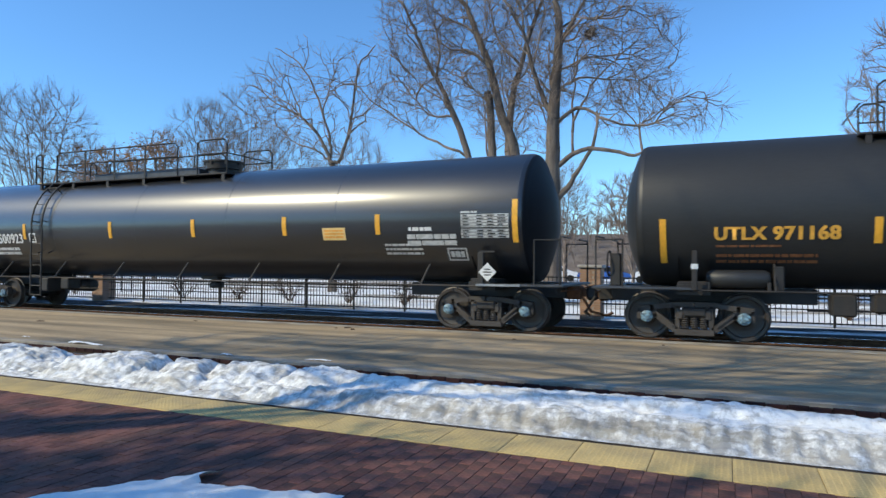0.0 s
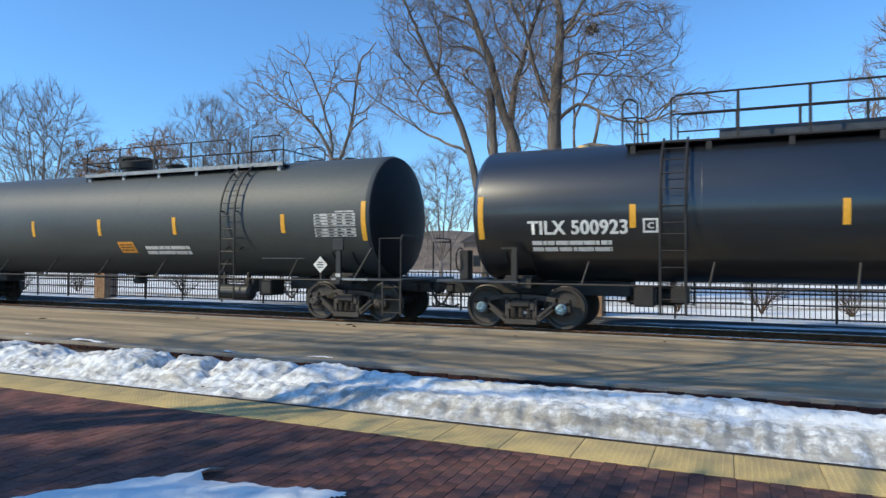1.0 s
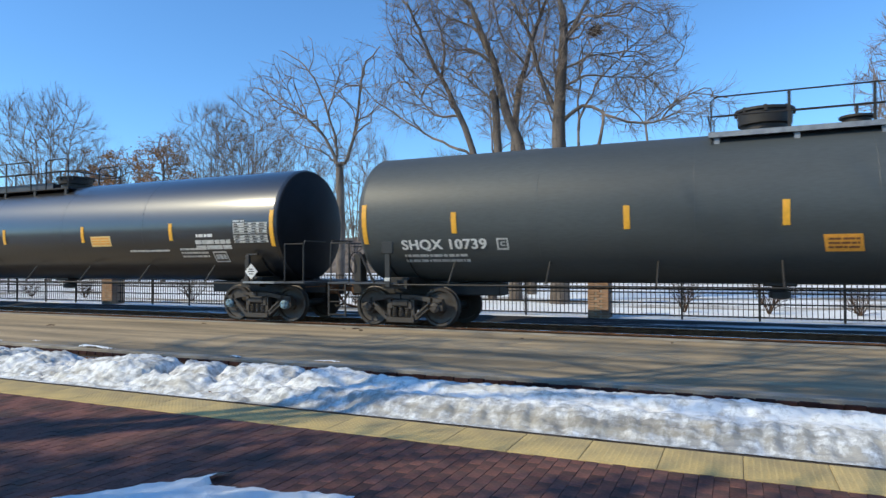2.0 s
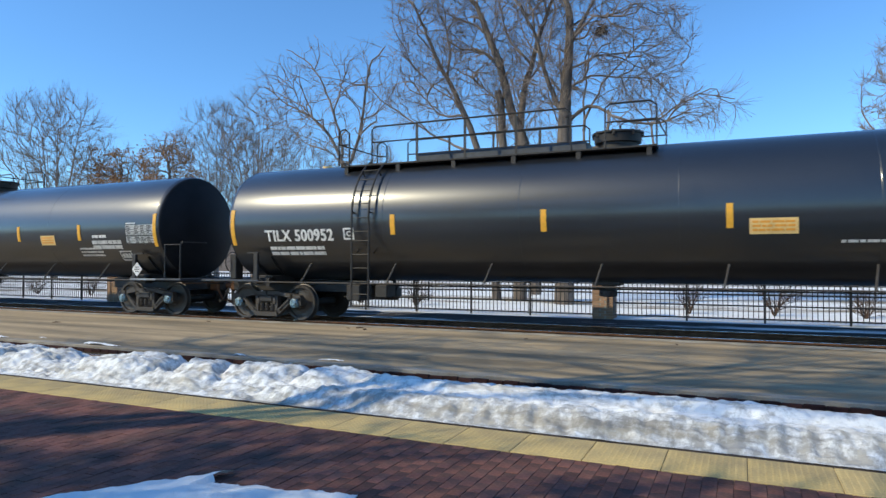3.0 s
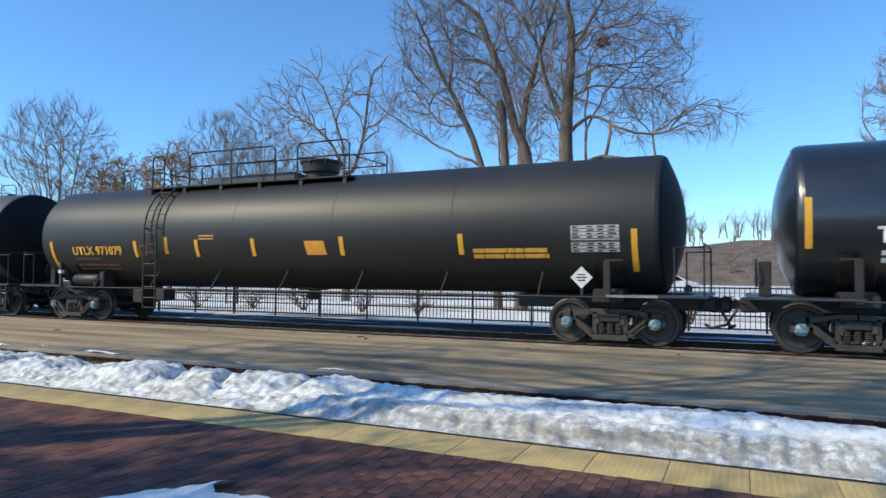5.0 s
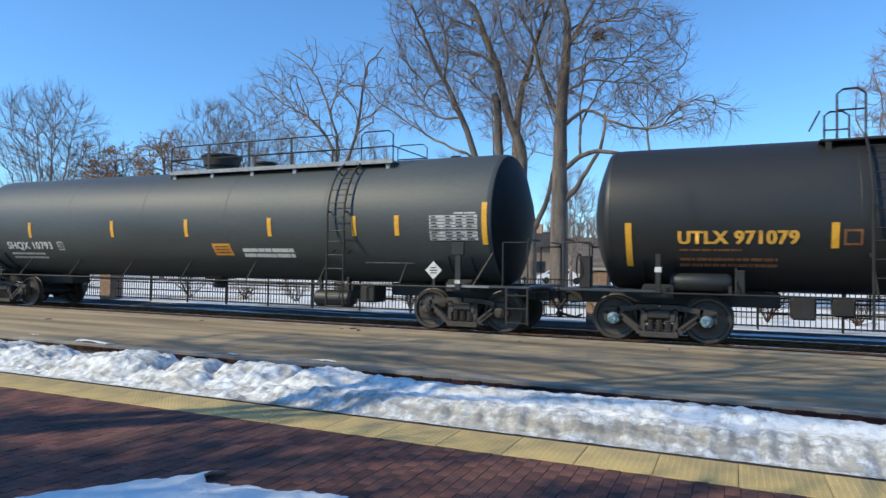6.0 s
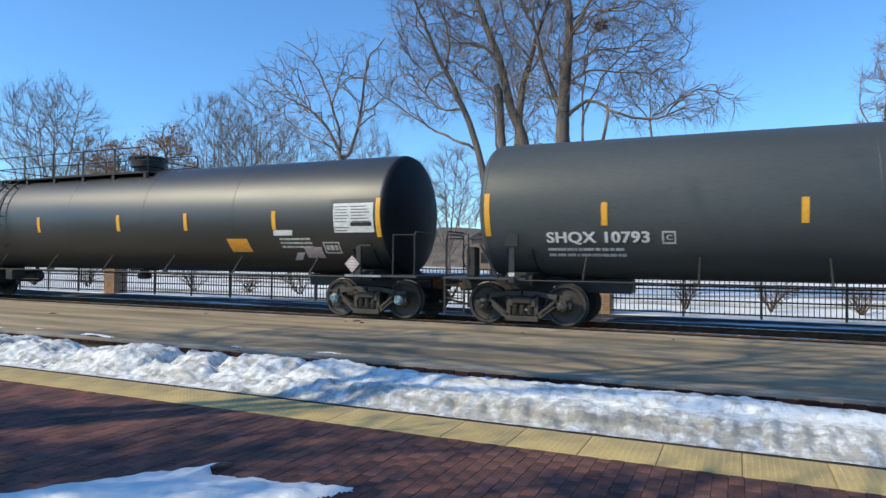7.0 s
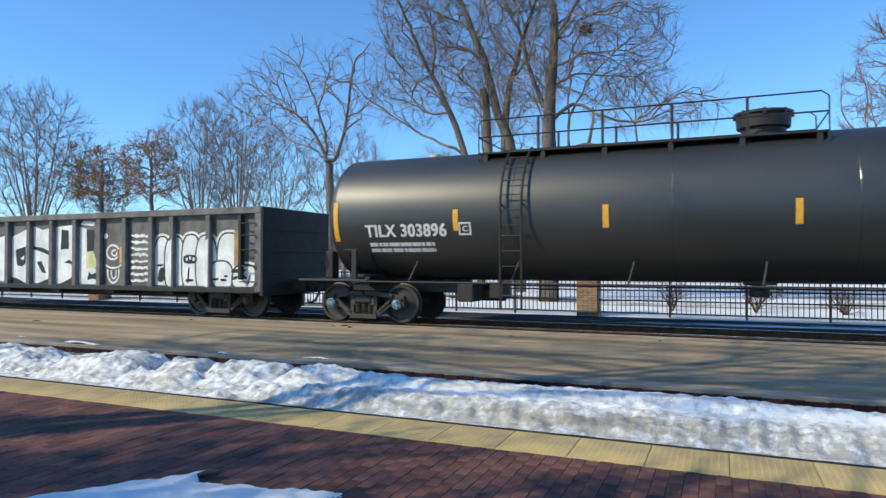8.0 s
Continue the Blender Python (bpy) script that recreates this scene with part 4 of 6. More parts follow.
        print_lines(car, -7.80 + g, -6.2 + g, 1.49, 1.72, 2, r, zc, M_OLDWHITE, 5)
        part("data_panel", patch(bmesh.new(), 7.35, 8.5, 2.02, 2.58, r, zc, 0.006), M_OLDWHITE, car, "grey-white data panel")
        data_print(car, 7.35, 8.5, 2.02, 2.58, r, zc, 9)
        print_lines(car, 7.95, 8.5, 2.59, 2.66, 1, r, zc, M_OLDWHITE, 2, "data_print")
        pn = part("warning_panel", slab(bmesh.new(), 0.66 + g * 0.75, 1.26 + g * 0.75, 1.66, 1.96, r, zc, 0.008, skew=-0.05), M_ORANGE, car, "orange warning panel")
        print_lines(pn, 0.72 + g * 0.75, 1.2 + g * 0.75, 1.70, 1.92, 3, r, zc, M_OSTENCIL, 4, "panel_print", 0.5, 0.011)
        print_lines(car, 1.65 + g * 0.7, 3.25 + g * 0.7, 1.60, 1.86, 2, r, zc, M_WHITE, 11, "warning_stencil", 0.3, wide=3.0)
        print_lines(car, 5.5, 6.8, 1.50, 1.54, 1, r, zc, M_OLDWHITE, 8)
        placard(car, 7.32, 1.36, r, zc, 0.205)
    else:
        lettering("reporting_mark", mark, car, -7.73, -5.68, 1.95, 2.20, r, zc, M_YSTENCIL, "yellow stencilled car number", 0.010)
        print_lines(car, -7.7, -6.6, 1.80, 1.88, 1, r, zc, M_OSTENCIL, 5)
        print_lines(car, -7.7, -6.0, 1.50, 1.72, 2, r, zc, M_OSTENCIL, 6)
        part("class_box", frame_patch(bmesh.new(), -4.97, -4.68, 1.93, 2.21, 0.04, r, zc), M_OSTENCIL, car)
        part("reflector", slab(bmesh.new(), -3.97, -3.85, 1.96, 2.42, r, zc), M_REFLECT, car, "amber reflective bar")
        for zz in (2.33, 2.41):
            part("stripe", patch(bmesh.new(), -2.70, -2.18, zz, zz + 0.035, r, zc), M_YSTENCIL, car, "thin yellow stripe")
        part("data_panel", patch(bmesh.new(), 7.38, 8.36, 1.90, 2.45, r, zc, 0.006), M_OLDWHITE, car, "grey-white data panel")
        data_print(car, 7.38, 8.36, 1.90, 2.45, r, zc, 9)
        print_lines(car, 5.2, 6.9, 1.78, 2.02, 2, r, zc, M_YSTENCIL, 13, "warning_stencil", 0.25, wide=2.6)
        part("warning_panel", slab(bmesh.new(), 0.75, 1.33, 1.90, 2.24, r, zc, 0.008, skew=-0.05), M_ORANGE, car, "orange warning panel")
        placard(car, 7.55, 1.39, r, zc)
        bm = box(bmesh.new(), -8.12, -8.02, -1.58, -1.50, 1.0, 1.75, 0.01)
        part("white_banded_post", bm, M_FRAME, car)
        part("post_band", box(bmesh.new(), -8.13, -8.01, -1.59, -1.49, 1.40, 1.50), M_WHITE, car, "white band")
    return car


def extra_labels(car, which):
    """Panels that differ from car to car."""
    r, zc = 1.49, 2.53
    if which in ("cream", "cream_low"):
        o = 0.0 if which == "cream" else -1.72
        pn = part("warning_panel", slab(bmesh.new(), 4.55 + o, 5.18 + o - 0.1 * o, 2.02, 2.31, r, zc, 0.008), M_CREAM, car, "cream warning panel with orange print")
        print_lines(pn, 4.6 + o, 5.13 + o - 0.1 * o, 2.06, 2.28, 3, r, zc, M_ORANGE, 4, "panel_print", 0.45, 0.011)
    if which == "cream_low":
        print_lines(car, 4.3, 5.85, 1.84, 1.91, 1, r, zc, M_OLDWHITE, 21, gap=0.3)
    if which == "marked":
        pn = part("warning_panel", slab(bmesh.new(), 4.51, 5.18, 1.58, 1.91, r, zc, 0.008, skew=-0.06), M_ORANGE, car, "orange warning panel")
        part("sheet_backing", slab(bmesh.new(), 7.80, 9.02, 2.50, 2.84, r, zc, 0.008), M_CWALK, car, "grey painted-over patch behind the data sheet")
        sh = part("data_sheet", slab(bmesh.new(), 7.88, 8.98, 2.05, 2.74, r, zc, 0.012), M_WHITE, car, "white data sheet with a black line")
        part("black_bar", patch(bmesh.new(), 8.35, 8.93, 2.20, 2.29, r, zc, 0.016), M_BLACKPRINT, sh)
        for k in range(9):
            if k not in (2,):
                part("print_line", patch(bmesh.new(), 7.92, 8.26 + 0.02 * (k % 3), 2.09 + 0.07 * k, 2.105 + 0.07 * k, r, zc, 0.016, 1), M_CAST, sh)
                if k > 2:
                    part("print_line", patch(bmesh.new(), 8.36 + 0.03 * (k % 2), 8.90 - 0.05 * (k % 3), 2.09 + 0.07 * k, 2.108 + 0.07 * k, r, zc, 0.016, 1), M_CAST, sh)
        part("pasted_paper", slab(bmesh.new(), 6.86, 7.38, 1.44, 1.70, r, zc, 0.008, skew=0.0), M_PINK, car, "faded pinkish-grey pasted paper")
        part("pasted_label", slab(bmesh.new(), 6.05, 6.62, 1.99, 2.12, r, zc, 0.008, skew=0.03), M_WHITE, car, "white pasted label")
        part("pasted_label", slab(bmesh.new(), 6.5, 6.72, 1.38, 1.56, r, zc, 0.008, skew=0.2), M_OLDWHITE, car, "grey torn label")


TANKS = [
    ("A", 8.1, "U", "UTLX 971168", "dusty black tank car with yellow stencilled number", M_DULL, ""),
    ("B", -12.88, "T", "TILX 500923", "glossy black tank car with amber reflectors and white stencils", M_GLOSS, "cream"),
    ("C", -33.85, "S", "SHQX 10739", "faded grey-black tank car with pale top walkway", M_GREY, ""),
    ("D", -54.65, "T", "TILX 500952", "glossy black tank car with amber reflectors and white stencils", M_GLOSS, "cream_low"),
    ("E", -76.17, "T", "TILX 500847", "glossy black tank car with amber reflectors and white stencils", M_GLOSS, "cream"),
    ("F", -97.2, "U", "UTLX 971079", "dusty black tank car with yellow stencilled number", M_DULL, ""),
    ("G", -117.52, "S", "SHQX 10793", "faded grey-black tank car with pale top walkway", M_GREY, ""),
    ("H", -138.0, "T", "TILX 303896", "satin black tank car with pasted papers and a white data sheet", M_SATIN, "marked"),
]
for tag, tx, tk, tmark, tlabel, tpaint, textra in TANKS:
    extra_labels(tank_car("tank_car", tx, tk, tmark, tlabel, tpaint), textra)


def gondola(x_right):
    """Open gondola wagon covered in spray paint. Its right end is at x_right."""
    L, zb, zt, hw = 17.6, 0.70, 2.84, 1.50
    car = tagged(new("gondola_wagon"), "weathered black ribbed gondola wagon covered in white graffiti", "gondola wagon")
    x0 = x_right - L / 2
    car.matrix_basis = pose(x0, TRACK_Y, RAIL_Z)
    ROLLING.append((car, x0))
    h = L / 2
    for q in (-1, 1):
        bm = box(bmesh.new(), -h, h, q * (hw - 0.16), q * (hw - 0.13), zb, zt - 0.1)
        part("side_sheet", bm, M_GOND, car)
        part("top_chord", box(bmesh.new(), -h, h, q * (hw - 0.19), q * (hw + 0.01), zt - 0.17, zt, 0.015), M_GOND, car)
        part("side_sill", box(bmesh.new(), -h, h, q * (hw - 0.16), q * (hw - 0.02), zb - 0.04, zb + 0.10, 0.01), M_FRAME, car)
        first = None
        for k in range(17):
            xr = h - 1.75 - (k * 0.985 if k < 2 else 0.985 * k)
            if xr < -h + 0.3:
                break
            if k < 2:
                xr = h - (1.72, 2.97)[k]
            if first is None:
                bm = bmesh.new()
                box(bm, -0.085, 0.085, -0.0, 0.128, zb + 0.06, zt - 0.17, 0.02)
                first = part("side_post", bm, M_GOND, car, m=pose(xr, -hw + 0.002 if q < 0 else hw - 0.13, 0))
            else:
                o = new("side_post", first.data)
                o.parent = car
                o.matrix_basis = pose(xr, -hw + 0.002 if q < 0 else hw - 0.13, 0)
    for s in (-1, 1):
        bm = box(bmesh.new(), s * h - 0.05, s * h + 0.05, -hw + 0.01, hw - 0.01, zb - 0.1, zt, 0.01)
        part("end_wall", bm, M_FRAME, car)
        for zz in (1.2, 1.75, 2.3):
            bm = bmesh.new()
            box(bm, s * (h + 0.05), s * (h + 0.075), -hw + 0.05, hw - 0.05, zz - 0.05, zz + 0.05, 0.01)
            part("end_rib", bm, M_FRAME, car)
        part("corner_post", box(bmesh.new(), s * h - (0.20 if s > 0 else 0), s * h + (0.20 if s < 0 else 0), -hw - 0.003, -hw + 0.10, zb, zt - 0.17, 0.01), M_GOND, car)
        bm = bmesh.new()
        box(bm, s * (h - 3), s * (h + 0.5), -0.3, 0.3, 0.68, 0.98, 0.02)
        box(bm, s * (h + 0.5), s * (h + 0.95), -0.09, 0.09, 0.76, 0.94, 0.03)
        box(bm, s * (h + 0.88), s * (h + 1.12), -0.15, 0.13, 0.68, 1.0, 0.05)
        part("coupler", bm, M_FRAME, car)
        truck(car, s * (h - 1.68), M_CAST, "bearing_cap/grey")
        bm = bmesh.new()
        for zz in (0.95, 1.35, 1.75, 2.12, 2.42):
            tube(bm, [(s * (h - 0.18), -hw - 0.07, zz), (s * (h - 0.62), -hw - 0.07, zz)], 0.016, 6)
            for xx in (h - 0.18, h - 0.62):
                tube(bm, [(s * xx, -hw - 0.07, zz), (s * xx, -hw + 0.12, zz)], 0.016, 5)
        box(bm, s * (h - 0.70), s * (h - 0.62), -hw - 0.02, -hw + 0.12, zb + 0.3, zt - 0.2)
        part("grab_iron", bm, M_FRAME, car)
    part("floor", box(bmesh.new(), -h + 0.05, h - 0.05, -hw + 0.16, hw - 0.16, zb + 0.05, zb + 0.12), M_FRAME, car)
    part("centre_sill", box(bmesh.new(), -h + 2.9, h - 2.9, -0.35, 0.35, 0.45, zb + 0.04, 0.02), M_FRAME, car)
    for k in range(6):
        part("cross_bearer", box(bmesh.new(), -h + 3.3 + k * 2.2, -h + 3.6 + k * 2.2, -hw + 0.12, hw - 0.12, 0.55, zb + 0.04, 0.02), M_FRAME, car)

    def blob(bm, cx, cz, rx, rz, lift, n=22, power=2.6, tilt=0.0):
        y = -hw + 0.126 - lift
        vs = []
        for k in range(n):
            t = k * math.tau / n
            c, s = math.cos(t), math.sin(t)
            dx = rx * math.copysign(abs(c) ** (2 / power), c)
            dz = rz * math.copysign(abs(s) ** (2 / power), s)
            vs.append(bm.verts.new((cx + dx + dz * tilt, y, max(zb + 0.12, min(zt - 0.2, cz + dz)))))
        bm.faces.new(vs)

    white, dark, yell = bmesh.new(), bmesh.new(), bmesh.new()
    posts = [h - 1.72, h - 2.97] + [h - 1.75 - 0.985 * k for k in range(2, 16)]

    def fill(bm, bay, pts, lift):
        """A painted shape inside one bay; pts are shares of its width and height."""
        xa, xb = posts[bay] + 0.088, (posts[bay - 1] if bay else h - 0.66) - 0.088
        bm.faces.new([bm.verts.new((xa + (xb - xa) * px, -hw + 0.126 - lift, zb + 0.11 + (zt - 0.29 - zb) * pz)) for px, pz in pts])

    def rect(bm, bay, px0, px1, pz0, pz1, lift):
        fill(bm, bay, ((px0, pz0), (px1, pz0), (px1, pz1), (px0, pz1)), lift)

    # tall block letters, each bay with its own strokes, repeated along the wagon
    for bay in range(5, 16):
        kind = (bay - 5) % 5
        if kind == 0:
            fill(white, bay, ((0, 0), (1, 0), (0.95, 0.2), (0.4, 0.35), (0.35, 0.86), (0, 0.9)), 0.004)
            rect(dark, bay, 0.38, 0.72, 0.5, 0.84, 0.007)
            fill(yell, bay, ((0.36, 0.24), (0.98, 0.26), (0.7, 0.52), (0.36, 0.5)), 0.008)
            fill(dark, bay, ((0.42, 0.06), (0.7, 0.09), (0.95, 0.05), (0.85, 0.18), (0.6, 0.15), (0.5, 0.2)), 0.010)
            fill(white, bay, ((0.05, 0.93), (0.7, 0.9), (0.8, 0.96), (0.2, 0.99)), 0.004)
        elif kind == 1:
            fill(white, bay, ((0, 0), (1, 0), (1, 0.93), (0, 0.9)), 0.004)
            fill(dark, bay, ((0.25, 0.54), (0.68, 0.55), (0.66, 0.84), (0.3, 0.86)), 0.007)
            fill(dark, bay, ((0.45, 0.33), (0.75, 0.32), (1, 0.25), (1, 0.31), (0.7, 0.38)), 0.008)
            fill(dark, bay, ((0.25, 0.0), (1, 0.0), (1, 0.15), (0.7, 0.07)), 0.009)
        elif kind == 2:
            fill(white, bay, ((0, 0), (1, 0), (1, 0.9), (0.5, 0.86), (0, 0.93)), 0.004)
            fill(dark, bay, ((0, 0.55), (0.5, 0.5), (1, 0.43), (1, 0.50), (0.5, 0.57), (0, 0.60)), 0.007)
            fill(dark, bay, ((0.2, 0.34), (0.45, 0.36), (0.72, 0.16), (0.5, 0.17), (0.35, 0.25)), 0.008)
            fill(dark, bay, ((0.3, 0), (1, 0), (1, 0.10)), 0.009)
        elif kind == 3:
            fill(white, bay, ((0, 0), (1, 0), (1, 0.91), (0.6, 0.84), (0, 0.76)), 0.004)
            fill(dark, bay, ((0.22, 0.54), (0.8, 0.60), (0.8, 0.32), (0.6, 0.27), (0.32, 0.29)), 0.007)
            fill(white, bay, ((0.5, 0.40), (0.72, 0.45), (0.7, 0.37)), 0.009)
            fill(dark, bay, ((0, 0), (0.8, 0), (0.3, 0.08), (0, 0.09)), 0.010)
        else:
            fill(white, bay, ((0, 0.03), (1, 0.02), (1, 0.80), (0.4, 0.74), (0, 0.78)), 0.004)
            rect(dark, bay, 0.1, 0.5, 0.32, 0.55, 0.007)
            rect(yell, bay, 0.05, 0.45, 0.58, 0.74, 0.008)

    def ring(bm, cx, cz, rx, rz, w, lift, a0=0.0, a1=math.tau, n=22):
        """A sprayed line round an oval."""
        y = -hw + 0.126 - lift
        pts = [(math.cos(a0 + (a1 - a0) * k / n), math.sin(a0 + (a1 - a0) * k / n)) for k in range(n + 1)]
        for p, q in zip(pts, pts[1:]):
            bm.faces.new([bm.verts.new((cx + c[0] * (rx + e), y, cz + c[1] * (rz + e))) for c, e in ((p, -w / 2), (q, -w / 2), (q, w / 2), (p, w / 2))])

    # a small outlined swirl, and rows of scrawl beside it
    ring(white, h - 5.24, 1.72, 0.24, 0.20, 0.06, 0.005, 0.4, 5.6)
    ring(white, h - 5.18, 1.70, 0.10, 0.08, 0.05, 0.006, 1.0, 6.6)
    ring(white, h - 5.22, 1.40, 0.30, 0.12, 0.05, 0.007, 3.4, 6.2)
    ring(white, h - 5.22, 1.16, 0.22, 0.30, 0.05, 0.005, 2.9, 6.6)
    ring(white, h - 5.20, 1.18, 0.10, 0.20, 0.04, 0.006, 3.0, 6.5)
    blob(white, h - 5.52, 2.18, 0.08, 0.08, 0.005, 12, 2.0)
    rg = random.Random(4)
    for k in range(8):
        x = h - 4.56
        while x < h - 3.95:
            w = rg.uniform(0.10, 0.24)
            blob(white, x + w / 2, 0.94 + 0.175 * k + rg.uniform(-0.02, 0.02), w / 2, rg.uniform(0.03, 0.055), 0.005 + 0.0002 * k, 10, 2.2, rg.uniform(-0.8, 0.8))
            x += w * 0.9
    # round bubble letters: pale rim, black line, white body
    bubbles = ((h - 3.42, 1.40, 0.26, 0.72, 0.04), (h - 2.95, 1.38, 0.34, 0.74, 0.0), (h - 2.38, 1.42, 0.30, 0.74, 0.0), (h - 1.86, 1.38, 0.34, 0.76, 0.0), (h - 1.14, 1.66, 0.33, 0.52, 0.05), (h - 1.34, 1.12, 0.34, 0.34, -0.1), (h - 0.62, 1.06, 0.36, 0.30, 0.1))
    for k, (cx, cz, rx, rz, tl) in enumerate(bubbles):
        blob(white, cx, cz, rx + 0.11, rz + 0.10, 0.0030 + 0.0002 * k, 28, 2.8, tl)
    for k, (cx, cz, rx, rz, tl) in enumerate(bubbles):
        blob(dark, cx, cz, rx + 0.045, rz + 0.04, 0.0060 + 0.0008 * k, 28, 2.8, tl)
        blob(white, cx, cz, rx, rz, 0.0064 + 0.0008 * k, 28, 2.8, tl)
    for cx, cz, rx, rz, tl in ((h - 2.40, 1.52, 0.24, 0.12, 0.0), (h - 2.46, 1.10, 0.025, 0.22, 0.1), (h - 2.42, 0.96, 0.14, 0.035, 0.4), (h - 3.40, 1.10, 0.12, 0.20, 0.2), (h - 3.46, 1.36, 0.12, 0.03, 0.8), (h - 1.55, 1.0, 0.12, 0.03, 0.5), (h - 1.28, 0.98, 0.10, 0.035, -0.5), (h - 1.2, 1.08, 0.06, 0.03, 0.0), (h - 0.80, 1.22, 0.22, 0.05, 1.4), (h - 0.66, 1.08, 0.10, 0.06, -1.5), (h - 0.90, 1.04, 0.08, 0.05, 1.0), (h - 0.46, 1.0, 0.03, 0.14, 0.3)):
        blob(dark, cx, cz, rx, rz, 0.0135, 14, 3.0, tl)
    for k in range(3):
        blob(white, h - 2.52 + 0.12 * k, 1.52 + 0.03 * (k % 2), 0.035, 0.05, 0.0150, 8, 3.0)
    # paint carried over the posts
    for xr, z1 in ((h - 1.72, 2.06), (h - 2.97, 2.06)):
        white.faces.new([white.verts.new((xr + dx, -hw - 0.004, zz)) for dx, zz in ((-0.065, 0.80), (0.02, 0.80), (0.03, z1), (-0.065, z1 - 0.06))])
    tagged(part("graffiti_shadow", dark, M_GBLACK, car, "black graffiti outlines"), kind="stuff")
    tagged(part("graffiti", white, M_GWHITE, car, "white graffiti lettering"), kind="stuff")
    tagged(part("graffiti_fill", yell, M_GYELLOW, car, "pale yellow graffiti fill"), kind="stuff")
    part("reflector", box(bmesh.new(), h - 0.92, h - 0.76, -hw + 0.09, -hw + 0.105, 1.35, 2.25), M_FADED, car, "faded amber reflective bar")
    part("reflector", box(bmesh.new(), h - 4.95, h - 4.82, -hw + 0.09, -hw + 0.105, 1.42, 1.86), M_REFLECT, car, "faded amber reflective bar")


gondola(-149.27)


# ---- fence ----
FENCE_Y = 19.5


def fence_pier(x):
    p = tagged(new("fence_pier"), "square tan brick fence pier with stone cap", "pier", "brick piers of the fence")
    p.matrix_basis = pose(x, FENCE_Y, 0)
    part("core", box(bmesh.new(), -0.285, 0.285, -0.285, 0.285, -0.1, 1.48), M_PIERMORTAR, p)
    part("capstone", box(bmesh.new(), -0.36, 0.36, -0.36, 0.36, 1.48, 1.58, 0.02), M_CAPSTONE, p)
    mesh = None
    for row in range(20):
        z = 0.0 + row * 0.074
        for k in range(3):
            x_ = -0.2 + k * 0.2 + (0.05 if row % 2 else -0.05) * (1 if k == 1 else 0)
            if mesh is None:
                o = part("brick", box(bmesh.new(), -0.094, 0.094, -0.03, 0.03, 0, 0.062, 0.004), M_PIER, p)
                mesh = o.data
            else:
                o = new("brick", mesh)
                o.parent = p
            o.matrix_basis = pose(x_, -0.275, z)
        for k in range(3):
            for sx in (-1, 1):
                o = new("brick", mesh)
                o.parent = p
                o.matrix_basis = pose(sx * 0.275, -0.19 + k * 0.2, z, 0, 0, 90)
    return p


def fence_panel(x0, x1):
    """Iron fence between two piers."""
    f = tagged(new("iron_fence"), "black iron picket fence between brick piers", "fence", "fence panels")
    f.matrix_basis = pose(x0, FENCE_Y, 0)
    w = x1 - x0
    for z in (1.20, 0.74, 0.45, 0.10):
        part("rail", box(bmesh.new(), 0, w, -0.02, 0.02, z - 0.02, z + 0.02), M_IRON, f)
    n = max(2, round(w / 1.97))
    post = picket = None
    for k in range(1, n):
        bm = box(bmesh.new(), -0.028, 0.028, -0.028, 0.028, -0.1, 1.28, 0.004)
        if post is None:
            o = part("post", bm, M_IRON, f)
            post = o.data
        else:
            bm.free()
            o = new("post", post)
            o.parent = f
        o.matrix_basis = pose(w * k / n, 0, 0)
    m = int(w / 0.125)
    for k in range(1, m):
        xx = w * k / m
        if picket is None:
            o = part("picket", box(bmesh.new(), -0.0095, 0.0095, -0.0095, 0.0095, 0.06, 1.24), M_IRON, f)
            picket = o.data
        else:
            o = new("picket", picket)
            o.parent = f
        o.matrix_basis = pose(xx, 0, 0)


PIERS = [-64.0, -43.7, -23.7, -3.65, 16.5]
for px in PIERS:
    fence_pier(px)
for pa, pb in zip(PIERS, PIERS[1:]):
    fence_panel(pa + 0.3, pb - 0.3)


# ---- trees ----
def branch_mesh(name, segs, material, parent=None, label=""):
    vs, fs = [], []
    for p, q, r0, r1 in segs:
        n = 10 if r0 > 0.12 else 6 if r0 > 0.035 else 3
        d = q - p
        if d.length < 1e-5:
            continue
        d.normalize()
        u = d.orthogonal().normalized()
        w = d.cross(u)
        i = len(vs)
        for c, r in ((p, r0), (q, r1)):
            for k in range(n):
                a = k * math.tau / n
                vs.append(c + (u * math.cos(a) + w * math.sin(a)) * r)
        for k in range(n):
            fs.append((i + k, i + (k + 1) % n, i + n + (k + 1) % n, i + n + k))
    return pydata(name, [tuple(v) for v in vs], fs, material, parent, label, True)


def twist(d, ang, rg):
    """The direction turned by ang off its line, any way round."""
    u = d.orthogonal().normalized()
    w = d.cross(u)
    t = rg.uniform(0, math.tau)
    return (d * math.cos(ang) + (u * math.cos(t) + w * math.sin(t)) * math.sin(ang)).normalized()


